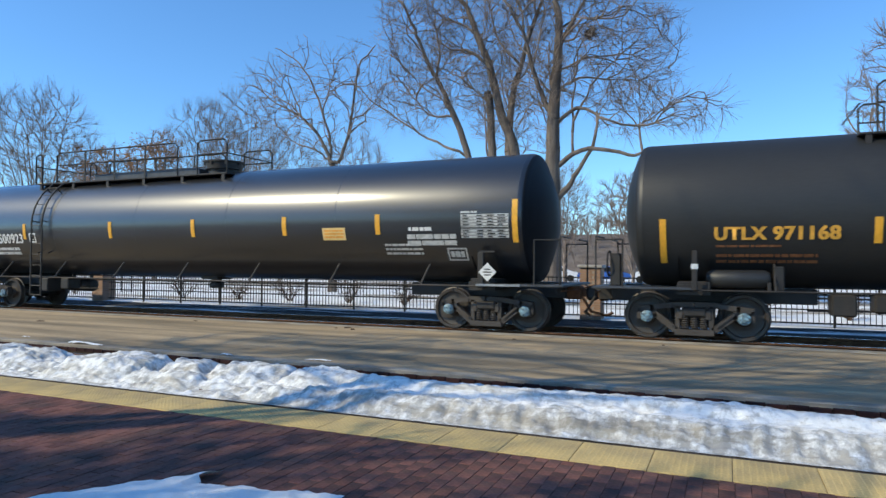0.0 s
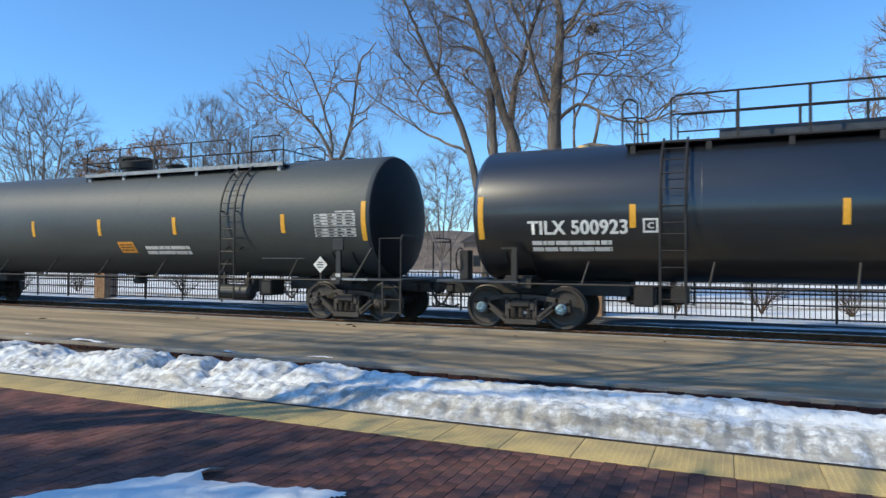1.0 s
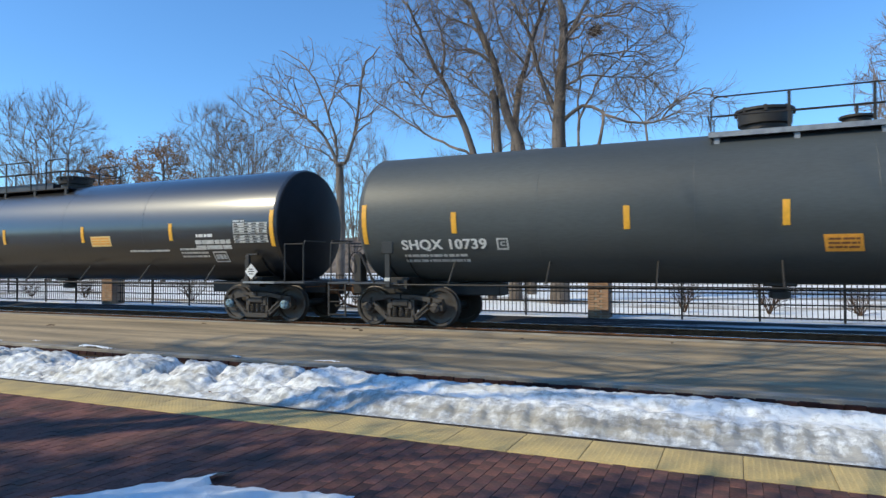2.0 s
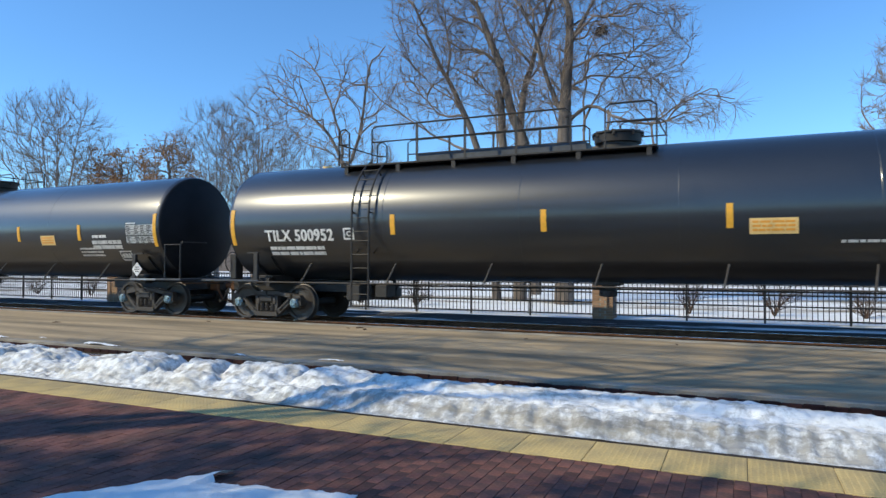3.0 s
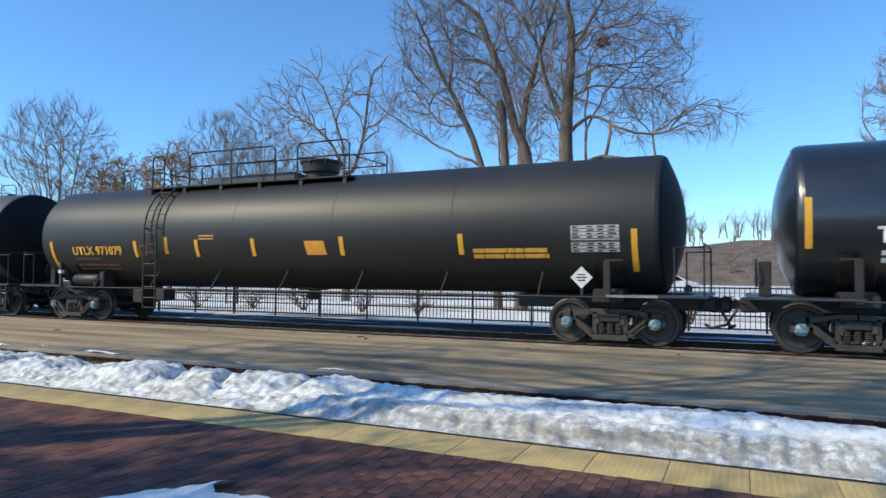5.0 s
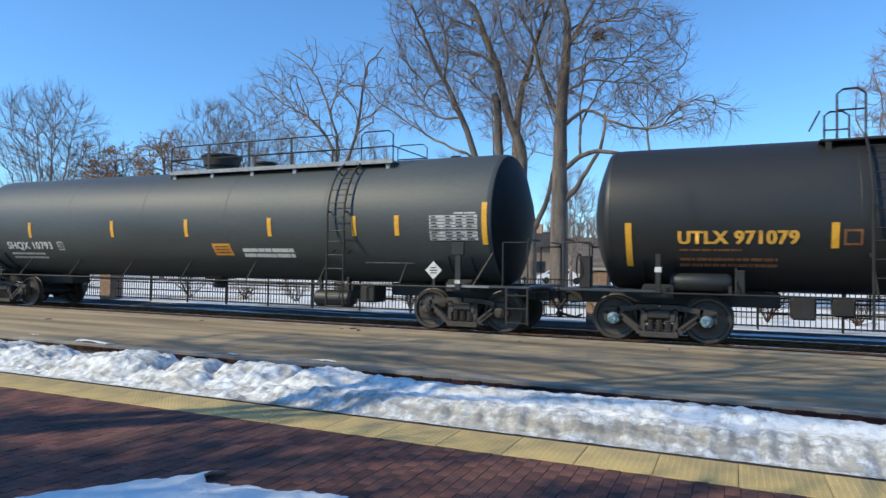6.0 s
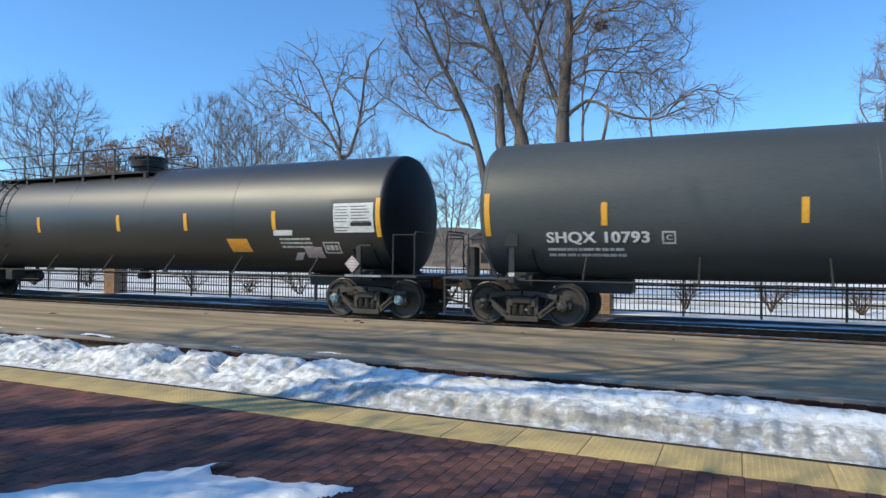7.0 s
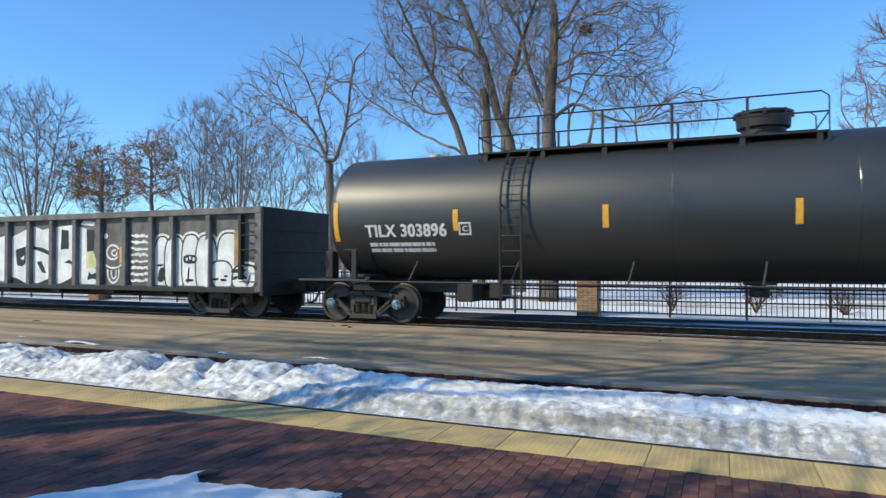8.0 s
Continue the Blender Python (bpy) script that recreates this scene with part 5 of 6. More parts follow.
def grow(segs, p, d, length, r, depth, rg, up=0.12, kids=4, minr=0.006, spread=1.0):
    """A branch that tapers and forks into finer ones; the last twigs are long and straight."""
    n = (3, 5, 6, 6)[depth]
    jit = (0.05, 0.09, 0.11, 0.12)[depth]
    step = length / n
    for k in range(n):
        d = (d + Vector((rg.gauss(0, jit), rg.gauss(0, jit), rg.gauss(0, jit * 0.6) + up * 0.2))).normalized()
        q = p + d * step
        ra, rb = r * (1 - 0.7 * k / n), r * (1 - 0.7 * (k + 1) / n)
        segs.append((p, q, max(ra, minr), max(rb, minr * 0.7)))
        p = q
        if depth > 0 and rg.random() < kids * 0.22:
            e = (twist(d, rg.uniform(0.3, 0.75) * spread, rg) + Vector((0, 0, up))).normalized()
            grow(segs, p, e, length * (1 - 0.35 * k / n) * rg.uniform(0.5, 0.85), rb * 0.6, depth - 1, rg, up, kids, minr, spread)


def limb(segs, pts, r0, r1, rg, depth, sub=0.42, n=18, dens=0.8, start=0.25, up=0.12, wob=0.10, minr=0.006, side_r=0.45, kids=4, tries=2):
    """A main limb through the points, with side branches."""
    pts = [Vector(p) for p in pts]
    tot = sum((b - a).length for a, b in zip(pts, pts[1:]))
    path = []
    m = len(pts) - 1
    for k in range(n + 1):
        t = k / n * m
        i = min(int(t), m - 1)
        t -= i
        p0, p1, p2, p3 = pts[max(i - 1, 0)], pts[i], pts[i + 1], pts[min(i + 2, m)]
        c = 0.5 * ((2 * p1) + (p2 - p0) * t + (2 * p0 - 5 * p1 + 4 * p2 - p3) * t * t + (3 * p1 - p0 - 3 * p2 + p3) * t ** 3)
        if 0 < k:
            c += Vector((rg.gauss(0, wob), rg.gauss(0, wob), rg.gauss(0, wob * 0.6))) * (k / n)
        path.append(c)
    for k in range(n):
        ra, rb = r0 + (r1 - r0) * (k / n) ** 0.75, r0 + (r1 - r0) * ((k + 1) / n) ** 0.75
        segs.append((path[k], path[k + 1], ra, rb))
        if k / n >= start:
            d = (path[k + 1] - path[k]).normalized()
            for _ in range(tries):
                if rg.random() < dens:
                    grow(segs, path[k + 1], (twist(d, rg.uniform(0.5, 1.0), rg) + Vector((0, 0, up))).normalized(), tot * sub * (1 - 0.55 * k / n) * rg.uniform(0.6, 1.1), min(rb * side_r, 0.045), depth, rg, up, kids, minr)
    d = (path[-1] - path[-2]).normalized()
    for _ in range(3):
        grow(segs, path[-1], twist(d, rg.uniform(0.1, 0.5), rg), tot * sub * 0.6, r1 * 0.8, depth, rg, up, minr=minr)


def tree(name, x, y, label, limbs, seed, depth=2, material=None, minr=0.006, **kw):
    t = tagged(new(name), label, "tree", "bare winter trees")
    t.matrix_basis = pose(x, y, 0)
    rg = random.Random(seed)
    trunk, crown = [], []
    for k, (pts, r0, r1, st) in enumerate(limbs):
        segs = []
        limb(segs, pts, r0, r1, rg, depth, start=st, minr=minr, **kw)
        for s in segs:
            (trunk if s[2] > 0.075 else crown).append(s)
    branch_mesh("trunk", trunk, material or M_BARK, t)
    branch_mesh("crown", crown, material or M_BARKPALE, t, "bare branches and twigs")
    return t


def filled_tree(name, x, y, label, limbs, masses, seed, minr=0.007, twig=0.7, twigs=4, material=None, up=0.15, wob=0.06):
    """A bare tree: main limbs through given points, then branches that fill its crown evenly.
    masses: centre, half sizes and number of shoots of each part of the crown."""
    rg = random.Random(seed)
    nrg = np.random.default_rng(seed)
    pos, way, par, cap, seg_r = [], [], [], [], []
    for pts, r0, r1 in limbs:
        pts = [Vector(p) for p in pts]
        if pos and pts[0].z > 1.2:
            # a limb starts inside the stem or bough that bears it
            base = min((p for p in pos if p.z < pts[0].z + 0.1), key=lambda p: (p - pts[0]).length, default=pts[0])
            base = min((p for p in pos if p.z < pts[0].z - 0.5 * (base - pts[0]).length), key=lambda p: (p - pts[0]).length, default=base)
            if (base - pts[0]).length > 0.15:
                pts.insert(0, base)
        m = len(pts) - 1
        n = max(6, int(sum((q - p).length for p, q in zip(pts, pts[1:])) / 0.35))
        last = -1
        for k in range(n + 1):
            t = k / n * m
            i = min(int(t), m - 1)
            t -= i
            p0, p1, p2, p3 = pts[max(i - 1, 0)], pts[i], pts[i + 1], pts[min(i + 2, m)]
            c = 0.5 * ((2 * p1) + (p2 - p0) * t + (2 * p0 - 5 * p1 + 4 * p2 - p3) * t * t + (3 * p1 - p0 - 3 * p2 + p3) * t ** 3)
            if 0 < k:
                c += Vector((rg.gauss(0, wob), rg.gauss(0, wob), rg.gauss(0, wob * 0.6))) * min(1, 2 * k / n, 0.03 / (r0 + (r1 - r0) * k / n))
            pos.append(c)
            way.append((c - pos[last]).normalized() if last >= 0 else (pts[1] - pts[0]).normalized())
            par.append(last)
            cap.append(r0 + (r1 - r0) * (k / n) ** 0.8)
            last = len(pos) - 1
    stem = len(pos)
    shoots = []
    for cx, cy, cz, rx, ry, rz, num in masses:
        for _ in range(num):
            v = nrg.normal(size=3)
            v *= nrg.random() ** 0.33 / np.linalg.norm(v)
            shoots.append((cx + v[0] * rx, cy + v[1] * ry, cz + v[2] * rz))
    size = stem + 3 * len(shoots)
    P, W = np.zeros((size, 3)), np.zeros((size, 3))
    P[:stem], W[:stem] = [tuple(v) for v in pos], [tuple(v) for v in way]
    low = np.array([p.z > 0.3 * max(v.z for v in pos) for p in pos])
    P[:stem][~low] = 1e4
    S = np.array(shoots)
    near = np.array([np.min(np.linalg.norm(P[:stem] - q, axis=1)) for q in S])
    m = stem
    for q in S[np.argsort(near)]:
        v = q - P[:m]
        dist = np.linalg.norm(v, axis=1) + 1e-6
        j = int(np.argmin(dist * (2.0 - 1.35 * np.einsum("ij,ij->i", v, W[:m]) / dist)))
        gap = dist[j]
        if gap > 6.0 or gap < 0.05:
            continue
        a, b, d = Vector(P[j]) if j >= stem else pos[j], Vector(q), Vector(W[j])
        steps = 1 if gap < 0.45 else 2 if gap < 1.3 else 3
        last = j
        for k in range(1, steps + 1):
            t = k / steps
            # leaves along the parent's line, then swings to its own end
            c = a.lerp(b, t) + d * (gap * 0.28 * t * (1 - t)) + Vector((rg.gauss(0, 1), rg.gauss(0, 1), rg.gauss(0, 1))) * (0.03 * gap if k < steps else 0)
            P[m] = c
            W[m] = (c - (Vector(P[last]) if last >= stem else pos[last])).normalized()
            par.append(last)
            pos.append(c)
            last = m
            m += 1
    load = np.zeros(m)
    for k in range(m - 1, stem - 1, -1):
        load[k] += 1
        load[par[k]] += load[k]
    trunk, crown = [], []
    rad = [0.0] * m
    for k in range(m):
        rad[k] = cap[k] if k < stem else max(minr, min(0.06, minr * 1.15 * load[k] ** 0.47))
    for k in range(m):
        j = par[k]
        if j < 0:
            continue
        s = (pos[j], pos[k], rad[j] if k < stem else min(rad[j], rad[k] * 1.15), rad[k])
        (trunk if k < stem and s[2] > 0.06 else crown).append(s)
        if k >= stem and load[k] < 5:
            d = Vector(W[k])
            for i in range(twigs):
                e = (twist(d, rg.uniform(0.15, 0.8), rg) + Vector((0, 0, up))).normalized()
                o = pos[j].lerp(pos[k], rg.uniform(0.3, 1.0))
                ln = twig * rg.uniform(0.4, 1.1)
                mid = o + e * ln * 0.5
                e2 = (e + Vector((rg.gauss(0, 0.15), rg.gauss(0, 0.15), rg.gauss(0, 0.1) + up * 0.3))).normalized()
                crown.append((o, mid, minr * 0.85, minr * 0.75))
                crown.append((mid, mid + e2 * ln * 0.5, minr * 0.75, minr * 0.5))
    t = tagged(new(name), label, "tree", "bare winter trees")
    t.matrix_basis = pose(x, y, 0)
    branch_mesh("trunk", trunk, material or M_BARK, t)
    branch_mesh("crown", crown, M_BARKPALE, t, "bare branches and twigs")
    return t


# the big tree by the fence, its low boughs reaching out
filled_tree("bare_tree", -6.2, 25.0, "large bare deciduous tree with a thick grey-brown trunk", [
    ([(0, 0, -0.2), (0, 0, 3.0), (0.00, 0.00, 5.89), (0.04, 0.00, 7.69), (0.17, 0.00, 9.37), (0.24, 0.00, 11.05), (0.06, 0.00, 12.22), (0.15, 0.1, 15.5)], 0.4, 0.06),
    ([(0.34, -0.00, 4.31), (0.70, -0.05, 4.65), (0.92, -0.10, 5.08), (1.42, -0.15, 5.77), (1.70, -0.20, 6.39), (1.77, -0.25, 7.31)], 0.15, 0.05),
    ([(0.41, -0.00, 5.54), (0.92, -0.10, 5.83), (1.42, -0.20, 5.98), (2.46, -0.30, 5.77), (2.94, -0.40, 5.57), (3.47, -0.50, 5.61)], 0.12, 0.05),
    ([(0.23, -0.00, 7.11), (0.80, -0.08, 7.50), (1.13, -0.16, 7.52), (1.77, -0.24, 7.18), (2.40, -0.32, 6.85), (3.43, -0.40, 6.60), (4.03, -0.48, 6.86), (4.82, -0.56, 7.51), (5.95, -0.64, 7.19)], 0.09, 0.02),
    ([(3.32, -0.40, 6.61), (3.83, -0.35, 6.99), (4.43, -0.30, 7.45), (5.11, -0.25, 7.90)], 0.05, 0.015),
    ([(0.78, 0.00, 5.95), (0.80, 0.10, 7.61), (0.82, 0.20, 9.51)], 0.08, 0.03),
    ([(0.90, 0.00, 7.27), (1.35, 0.20, 8.22), (2.01, 0.40, 9.13), (2.85, 0.60, 9.78)], 0.07, 0.02),
    ([(0.36, 0.00, 8.44), (1.14, 0.20, 8.80), (3.04, 0.40, 8.56), (4.46, 0.60, 9.13)], 0.07, 0.015),
    ([(0.31, -0.00, 9.12), (1.58, -0.20, 9.40), (3.05, -0.40, 9.32), (4.07, -0.60, 9.71)], 0.06, 0.015),
    ([(0.49, -0.00, 10.34), (1.27, -0.20, 10.95), (2.55, -0.40, 10.69), (3.49, -0.60, 11.40)], 0.07, 0.02),
    ([(-0.21, -0.00, 7.71), (-0.66, -0.15, 8.90), (-1.12, -0.30, 10.69), (-2.19, -0.45, 12.62), (-2.80, -0.60, 13.80)], 0.15, 0.03),
    ([(0.20, 0.00, 9.93), (0.95, 0.20, 11.39), (1.62, 0.40, 12.62)], 0.1, 0.03),
], [
    (2.3, 0.2, 9.7, 2.5, 2.0, 2.3, 480), (0.0, 0.2, 12.2, 3.0, 2.4, 3.8, 640), (4.9, -0.5, 7.1, 1.5, 1.0, 0.8, 80),
    (2.9, 0.0, 7.4, 1.7, 1.4, 1.1, 110), (-0.6, 0.2, 8.4, 1.3, 1.4, 1.6, 130)], 11, 0.0065, 0.85, 5, up=0.10)
filled_tree("bare_tree", -8.3, 26.0, "bare deciduous tree with a broken stub and mossy stems", [
    ([(0, 0, -0.2), (0.05, 0, 3.0), (0.28, 0.00, 6.06), (-0.33, 0.00, 7.80), (-0.82, 0.00, 9.80), (-1.46, 0.00, 11.37), (-1.99, 0.00, 12.71), (-2.93, 0.00, 13.50), (-3.62, 0.00, 14.40)], 0.3, 0.05),
    ([(0.04, 0.00, 6.08), (-0.02, 0.10, 6.92), (0.12, 0.20, 8.72), (0.44, 0.30, 9.89), (0.81, 0.40, 11.28), (1.31, 0.50, 12.75), (1.56, 0.60, 13.67)], 0.22, 0.05),
    ([(-0.30, 0.00, 1.00), (-0.65, 0.00, 4.00), (-0.72, 0.00, 6.13), (-0.83, 0.00, 8.21), (-0.96, 0.00, 8.84)], 0.22, 0.15),
    ([(-0.82, -0.00, 9.86), (-1.73, -0.20, 10.60), (-2.53, -0.40, 10.71), (-3.35, -0.60, 11.27)], 0.09, 0.02),
    ([(-1.53, 0.00, 11.38), (-2.26, 0.20, 11.99), (-3.35, 0.40, 12.55), (-4.18, 0.60, 13.59)], 0.08, 0.02),
    ([(-0.33, 0.00, 7.80), (-1.48, 0.20, 8.90), (-2.27, 0.40, 9.61), (-2.53, 0.60, 10.65)], 0.06, 0.015),
    ([(0.44, -0.00, 9.89), (-0.43, -0.20, 10.98), (-0.81, -0.40, 12.39), (-0.67, -0.60, 13.60)], 0.08, 0.02),
], [
    (-0.9, 0.3, 12.6, 3.2, 2.2, 3.6, 560), (-1.9, 0.0, 9.9, 1.9, 1.6, 1.9, 200), (-0.3, 0.2, 8.2, 1.5, 1.5, 1.6, 130)], 23, 0.0065, 0.85, 5, up=0.10)
filled_tree("bare_tree", -9.3, 26.0, "slender bare tree leaning away from its neighbours", [
    ([(0, 0, -0.2), (-0.2, 0, 3.0), (-0.75, 0.00, 6.08), (-1.67, 0.00, 8.40), (-2.28, 0.00, 9.60), (-2.91, 0.00, 10.83), (-3.61, 0.00, 12.49), (-4.49, 0.00, 13.95), (-4.93, 0.00, 14.83)], 0.2, 0.03),
    ([(-1.67, 0.00, 7.96), (-2.63, 0.10, 8.05), (-3.47, 0.20, 8.97), (-4.49, 0.30, 9.60)], 0.07, 0.02),
    ([(-1.14, -0.00, 6.36), (-2.50, -0.10, 6.96), (-3.90, -0.20, 7.85), (-5.37, -0.30, 8.91), (-6.29, -0.40, 9.81)], 0.08, 0.02),
    ([(-2.28, 0.00, 9.60), (-2.28, 0.20, 11.00), (-2.62, 0.40, 12.59), (-2.48, 0.60, 13.85)], 0.07, 0.02),
    ([(-1.94, -0.00, 8.68), (-3.05, -0.15, 9.44), (-4.19, -0.30, 11.01), (-4.78, -0.45, 12.41)], 0.05, 0.015),
], [
    (-3.3, 0.2, 11.9, 1.9, 1.6, 3.2, 360), (-3.4, 0.0, 8.9, 2.0, 1.5, 1.6, 190)], 29, 0.0065, 0.85, 5, up=0.12)
filled_tree("bare_tree", -9.4, 32.0, "slender bare tree forking low into pale stems", [
    ([(0, 0, -0.2), (0.1, 0, 3.6), (-0.4, 0, 6.5), (-0.9, 0, 10.5)], 0.30, 0.05),
    ([(0.1, 0, 3.3), (0.9, 0, 5.2), (1.4, 0, 8.5), (1.2, 0, 12.0)], 0.17, 0.04),
    ([(-0.2, 0, 2.6), (-1.2, 0, 4.6), (-1.9, 0, 6.8), (-2.1, 0, 9.5)], 0.15, 0.04),
], [(-0.3, 0, 10.0, 2.8, 2.2, 3.4, 260)], 31, 0.007, 0.8, 3)
filled_tree("bare_tree", -19.4, 30.0, "bare tree with crooked spreading dark limbs", [
    ([(0, 0, -0.2), (0.1, 0, 3.5), (0, 0, 6.8)], 0.26, 0.21),
    ([(0.02, 0.00, 7.00), (0.46, 0.00, 7.20), (1.15, 0.00, 9.71), (1.49, 0.00, 11.94), (2.52, 0.00, 13.01)], 0.15, 0.03),
    ([(-0.16, 0.00, 7.01), (-0.43, 0.10, 7.56), (-1.35, 0.20, 8.87), (-2.67, 0.30, 9.93), (-4.22, 0.40, 10.72), (-5.64, 0.50, 12.01)], 0.15, 0.025),
    ([(-0.17, -0.00, 7.54), (-0.26, -0.10, 8.47), (-1.00, -0.20, 10.70), (-1.93, -0.30, 12.37), (-3.66, -0.40, 13.55)], 0.11, 0.025),
    ([(-0.63, 0.00, 9.73), (-0.18, 0.20, 11.69), (0.26, 0.40, 12.71)], 0.06, 0.02),
    ([(-0.43, -0.00, 7.26), (-1.16, -0.20, 7.77), (-2.66, -0.40, 8.35), (-3.43, -0.60, 9.36)], 0.07, 0.02),
    ([(1.15, 0.00, 9.26), (2.18, 0.20, 9.76), (3.02, 0.40, 11.01)], 0.06, 0.02),
    ([(1.07, -0.00, 8.96), (0.45, -0.20, 10.54), (-0.45, -0.40, 11.41)], 0.05, 0.02),
    ([(-1.93, 0.00, 12.37), (-1.75, 0.10, 13.45), (-2.13, 0.20, 14.29)], 0.05, 0.015),
    ([(-1.35, 0.00, 8.87), (-3.06, 0.30, 10.44), (-5.03, 0.60, 11.45), (-6.25, 0.90, 12.08)], 0.06, 0.02),
    ([(-2.67, -0.00, 9.93), (-3.45, -0.20, 11.44), (-4.64, -0.40, 12.54)], 0.05, 0.015),
], [
    (-2.6, 0, 11.2, 3.6, 2.0, 2.5, 270), (1.4, 0, 10.8, 1.8, 1.8, 2.6, 150), (-1.6, 0, 8.6, 2.4, 1.6, 1.0, 60)], 47, 0.008, 0.85, 2, up=0.08, wob=0.07)


def vase_tree(name, x, y, height, width, seed, label, stems=9, shoots=600, minr=0.0095, low=0.14, twig=1.5):
    """A far tree whose many stems rise and fan out to a rounded crown."""
    rg = random.Random(seed)
    limbs = [([(0, 0, -0.2), (0, 0, height * low), (0.1, 0.1, height * (low + 0.1))], height * 0.017, height * 0.011)]
    for k in range(stems):
        a = k * 2.4
        s = ((k + 0.5) / stems) ** 0.6 * width / 2 * 0.85
        cx, cy = math.cos(a) * s, math.sin(a) * s
        hh = height * math.sqrt(max(0.1, 1 - 0.75 * (s / (width / 2)) ** 2)) * rg.uniform(0.9, 1.0)
        limbs.append(([(0, 0, height * low * rg.uniform(0.7, 1.3)), (cx * 0.35, cy * 0.35, hh * 0.40), (cx * 0.75, cy * 0.75, hh * 0.66), (cx, cy, hh * 0.88)], height * 0.007, 0.02))
    return filled_tree(name, x, y, label, limbs, [(0, 0, height * 0.66, width / 2, width / 2, height * 0.33, shoots), (0, 0, height * 0.40, width * 0.32, width * 0.32, height * 0.2, shoots // 6)], seed, minr, twig, 6, M_BARKPALE, 0.45, 0.05)


vase_tree("bare_tree", -62.6, 44.0, 19.4, 11.0, 61, "tall bare tree with a rounded haze of twigs", 14, 620)
vase_tree("bare_tree", -56.0, 47.0, 12.0, 6.0, 62, "small bare tree with fine upright twigs", 8, 150)
vase_tree("bare_tree", -50.0, 53.0, 18.6, 10.0, 63, "tall bare tree with a rounded haze of twigs", 12, 430)
vase_tree("bare_tree", -44.2, 52.0, 19.2, 9.5, 64, "tall bare tree with a rounded haze of twigs", 12, 430)
vase_tree("bare_tree", -38.0, 50.0, 14.5, 8.0, 72, "bare tree with fine upright twigs", 9, 240)
vase_tree("bare_tree", -32.0, 52.0, 14.0, 8.0, 65, "bare tree with fine upright twigs", 9, 240)
vase_tree("bare_tree", -24.5, 56.0, 12.0, 8.0, 66, "bare tree with fine upright twigs", 9, 220)
vase_tree("bare_tree", 9.9, 38.0, 14.6, 9.6, 67, "bare tree with fine spreading twigs", 12, 650, 0.011, 0.25, 0.9)
vase_tree("bare_tree", 7.3, 52.0, 8.5, 5.5, 68, "small bare tree with fine twigs", 8, 250)
vase_tree("bare_tree", -6.6, 52.0, 9.0, 6.5, 69, "small bare tree with fine twigs", 10, 380, 0.011, 0.1, 0.8)
vase_tree("bare_tree", -12.6, 55.0, 10.0, 4.0, 70, "slender bare tree with fine twigs", 6, 200)


def oak(x, y, h, width, seed, leaves):
    """A small oak with level boughs that keeps its dead leaves in flat sprays."""
    rg = random.Random(seed)
    limbs = [([(0, 0, -0.2), (0.1, 0, h * 0.4), (-0.1, 0.1, h * 0.7), (0.1, 0, h * 0.9)], 0.26, 0.05)]
    for k in range(10):
        a = k * 2.4
        z = h * (0.42 + 0.04 * k)
        s = width / 2 * (1 - 0.05 * k) * rg.uniform(0.7, 0.95)
        limbs.append(([(0, 0, z), (math.cos(a) * s * 0.5, math.sin(a) * s * 0.5, z + s * 0.25), (math.cos(a) * s, math.sin(a) * s, z + s * 0.4)], 0.10, 0.03))
    t = filled_tree("oak_tree", x, y, "oak tree still holding dry brown leaves", limbs, [(0, 0, h * 0.74, width / 2, width / 2, h * 0.25, 420)], seed, 0.014, 0.7, 2, M_BARK, 0.1, 0.12)
    crown = [c for c in t.children if c.name.startswith("crown")][0]
    co = [v.co.copy() for v in crown.data.vertices]
    vs, fs = [], []
    for _ in range(leaves):
        c = co[rg.randrange(len(co))]
        if noise.noise(Vector((c.x * 0.45, c.y * 0.45, c.z * 0.9)) + Vector((seed, 0, 0))) - 0.12 * (c.z / h - 0.72) * 6 < 0.0:
            continue
        c = c + Vector((rg.gauss(0, 0.25), rg.gauss(0, 0.25), rg.gauss(0, 0.10)))
        a = Vector((rg.gauss(0, 1), rg.gauss(0, 1), rg.gauss(0, 0.5))).normalized()
        b = a.orthogonal().normalized()
        s = rg.uniform(0.06, 0.12)
        i = len(vs)
        vs += [tuple(c + a * s), tuple(c + b * s * 0.5), tuple(c - a * s), tuple(c - b * s * 0.5)]
        fs.append((i, i + 1, i + 2, i + 3))
    pydata("leaves", vs, fs, M_LEAF, t, "dry brown clinging leaves")


oak(-55.8, 46.0, 13.6, 8.0, 81, 12000)
oak(-48.8, 45.5, 14.2, 5.5, 82, 5000)

# a bird's nest in the big tree
bm = bmesh.new()
rgn = random.Random(3)
for _ in range(140):
    a = Vector((rgn.gauss(0, 1), rgn.gauss(0, 1), rgn.gauss(0, 0.7))).normalized()
    c = Vector((rgn.gauss(0, 0.10), rgn.gauss(0, 0.10), rgn.gauss(0, 0.08)))
    tube(bm, [c - a * 0.17, c + a * 0.17], 0.010, 3)
nest = tagged(obj("bird_nest", bm, M_SHRUB), "ball-shaped dark twig nest high in a bare tree", "nest")
nest.matrix_basis = pose(-4.72, 24.9, 10.35)


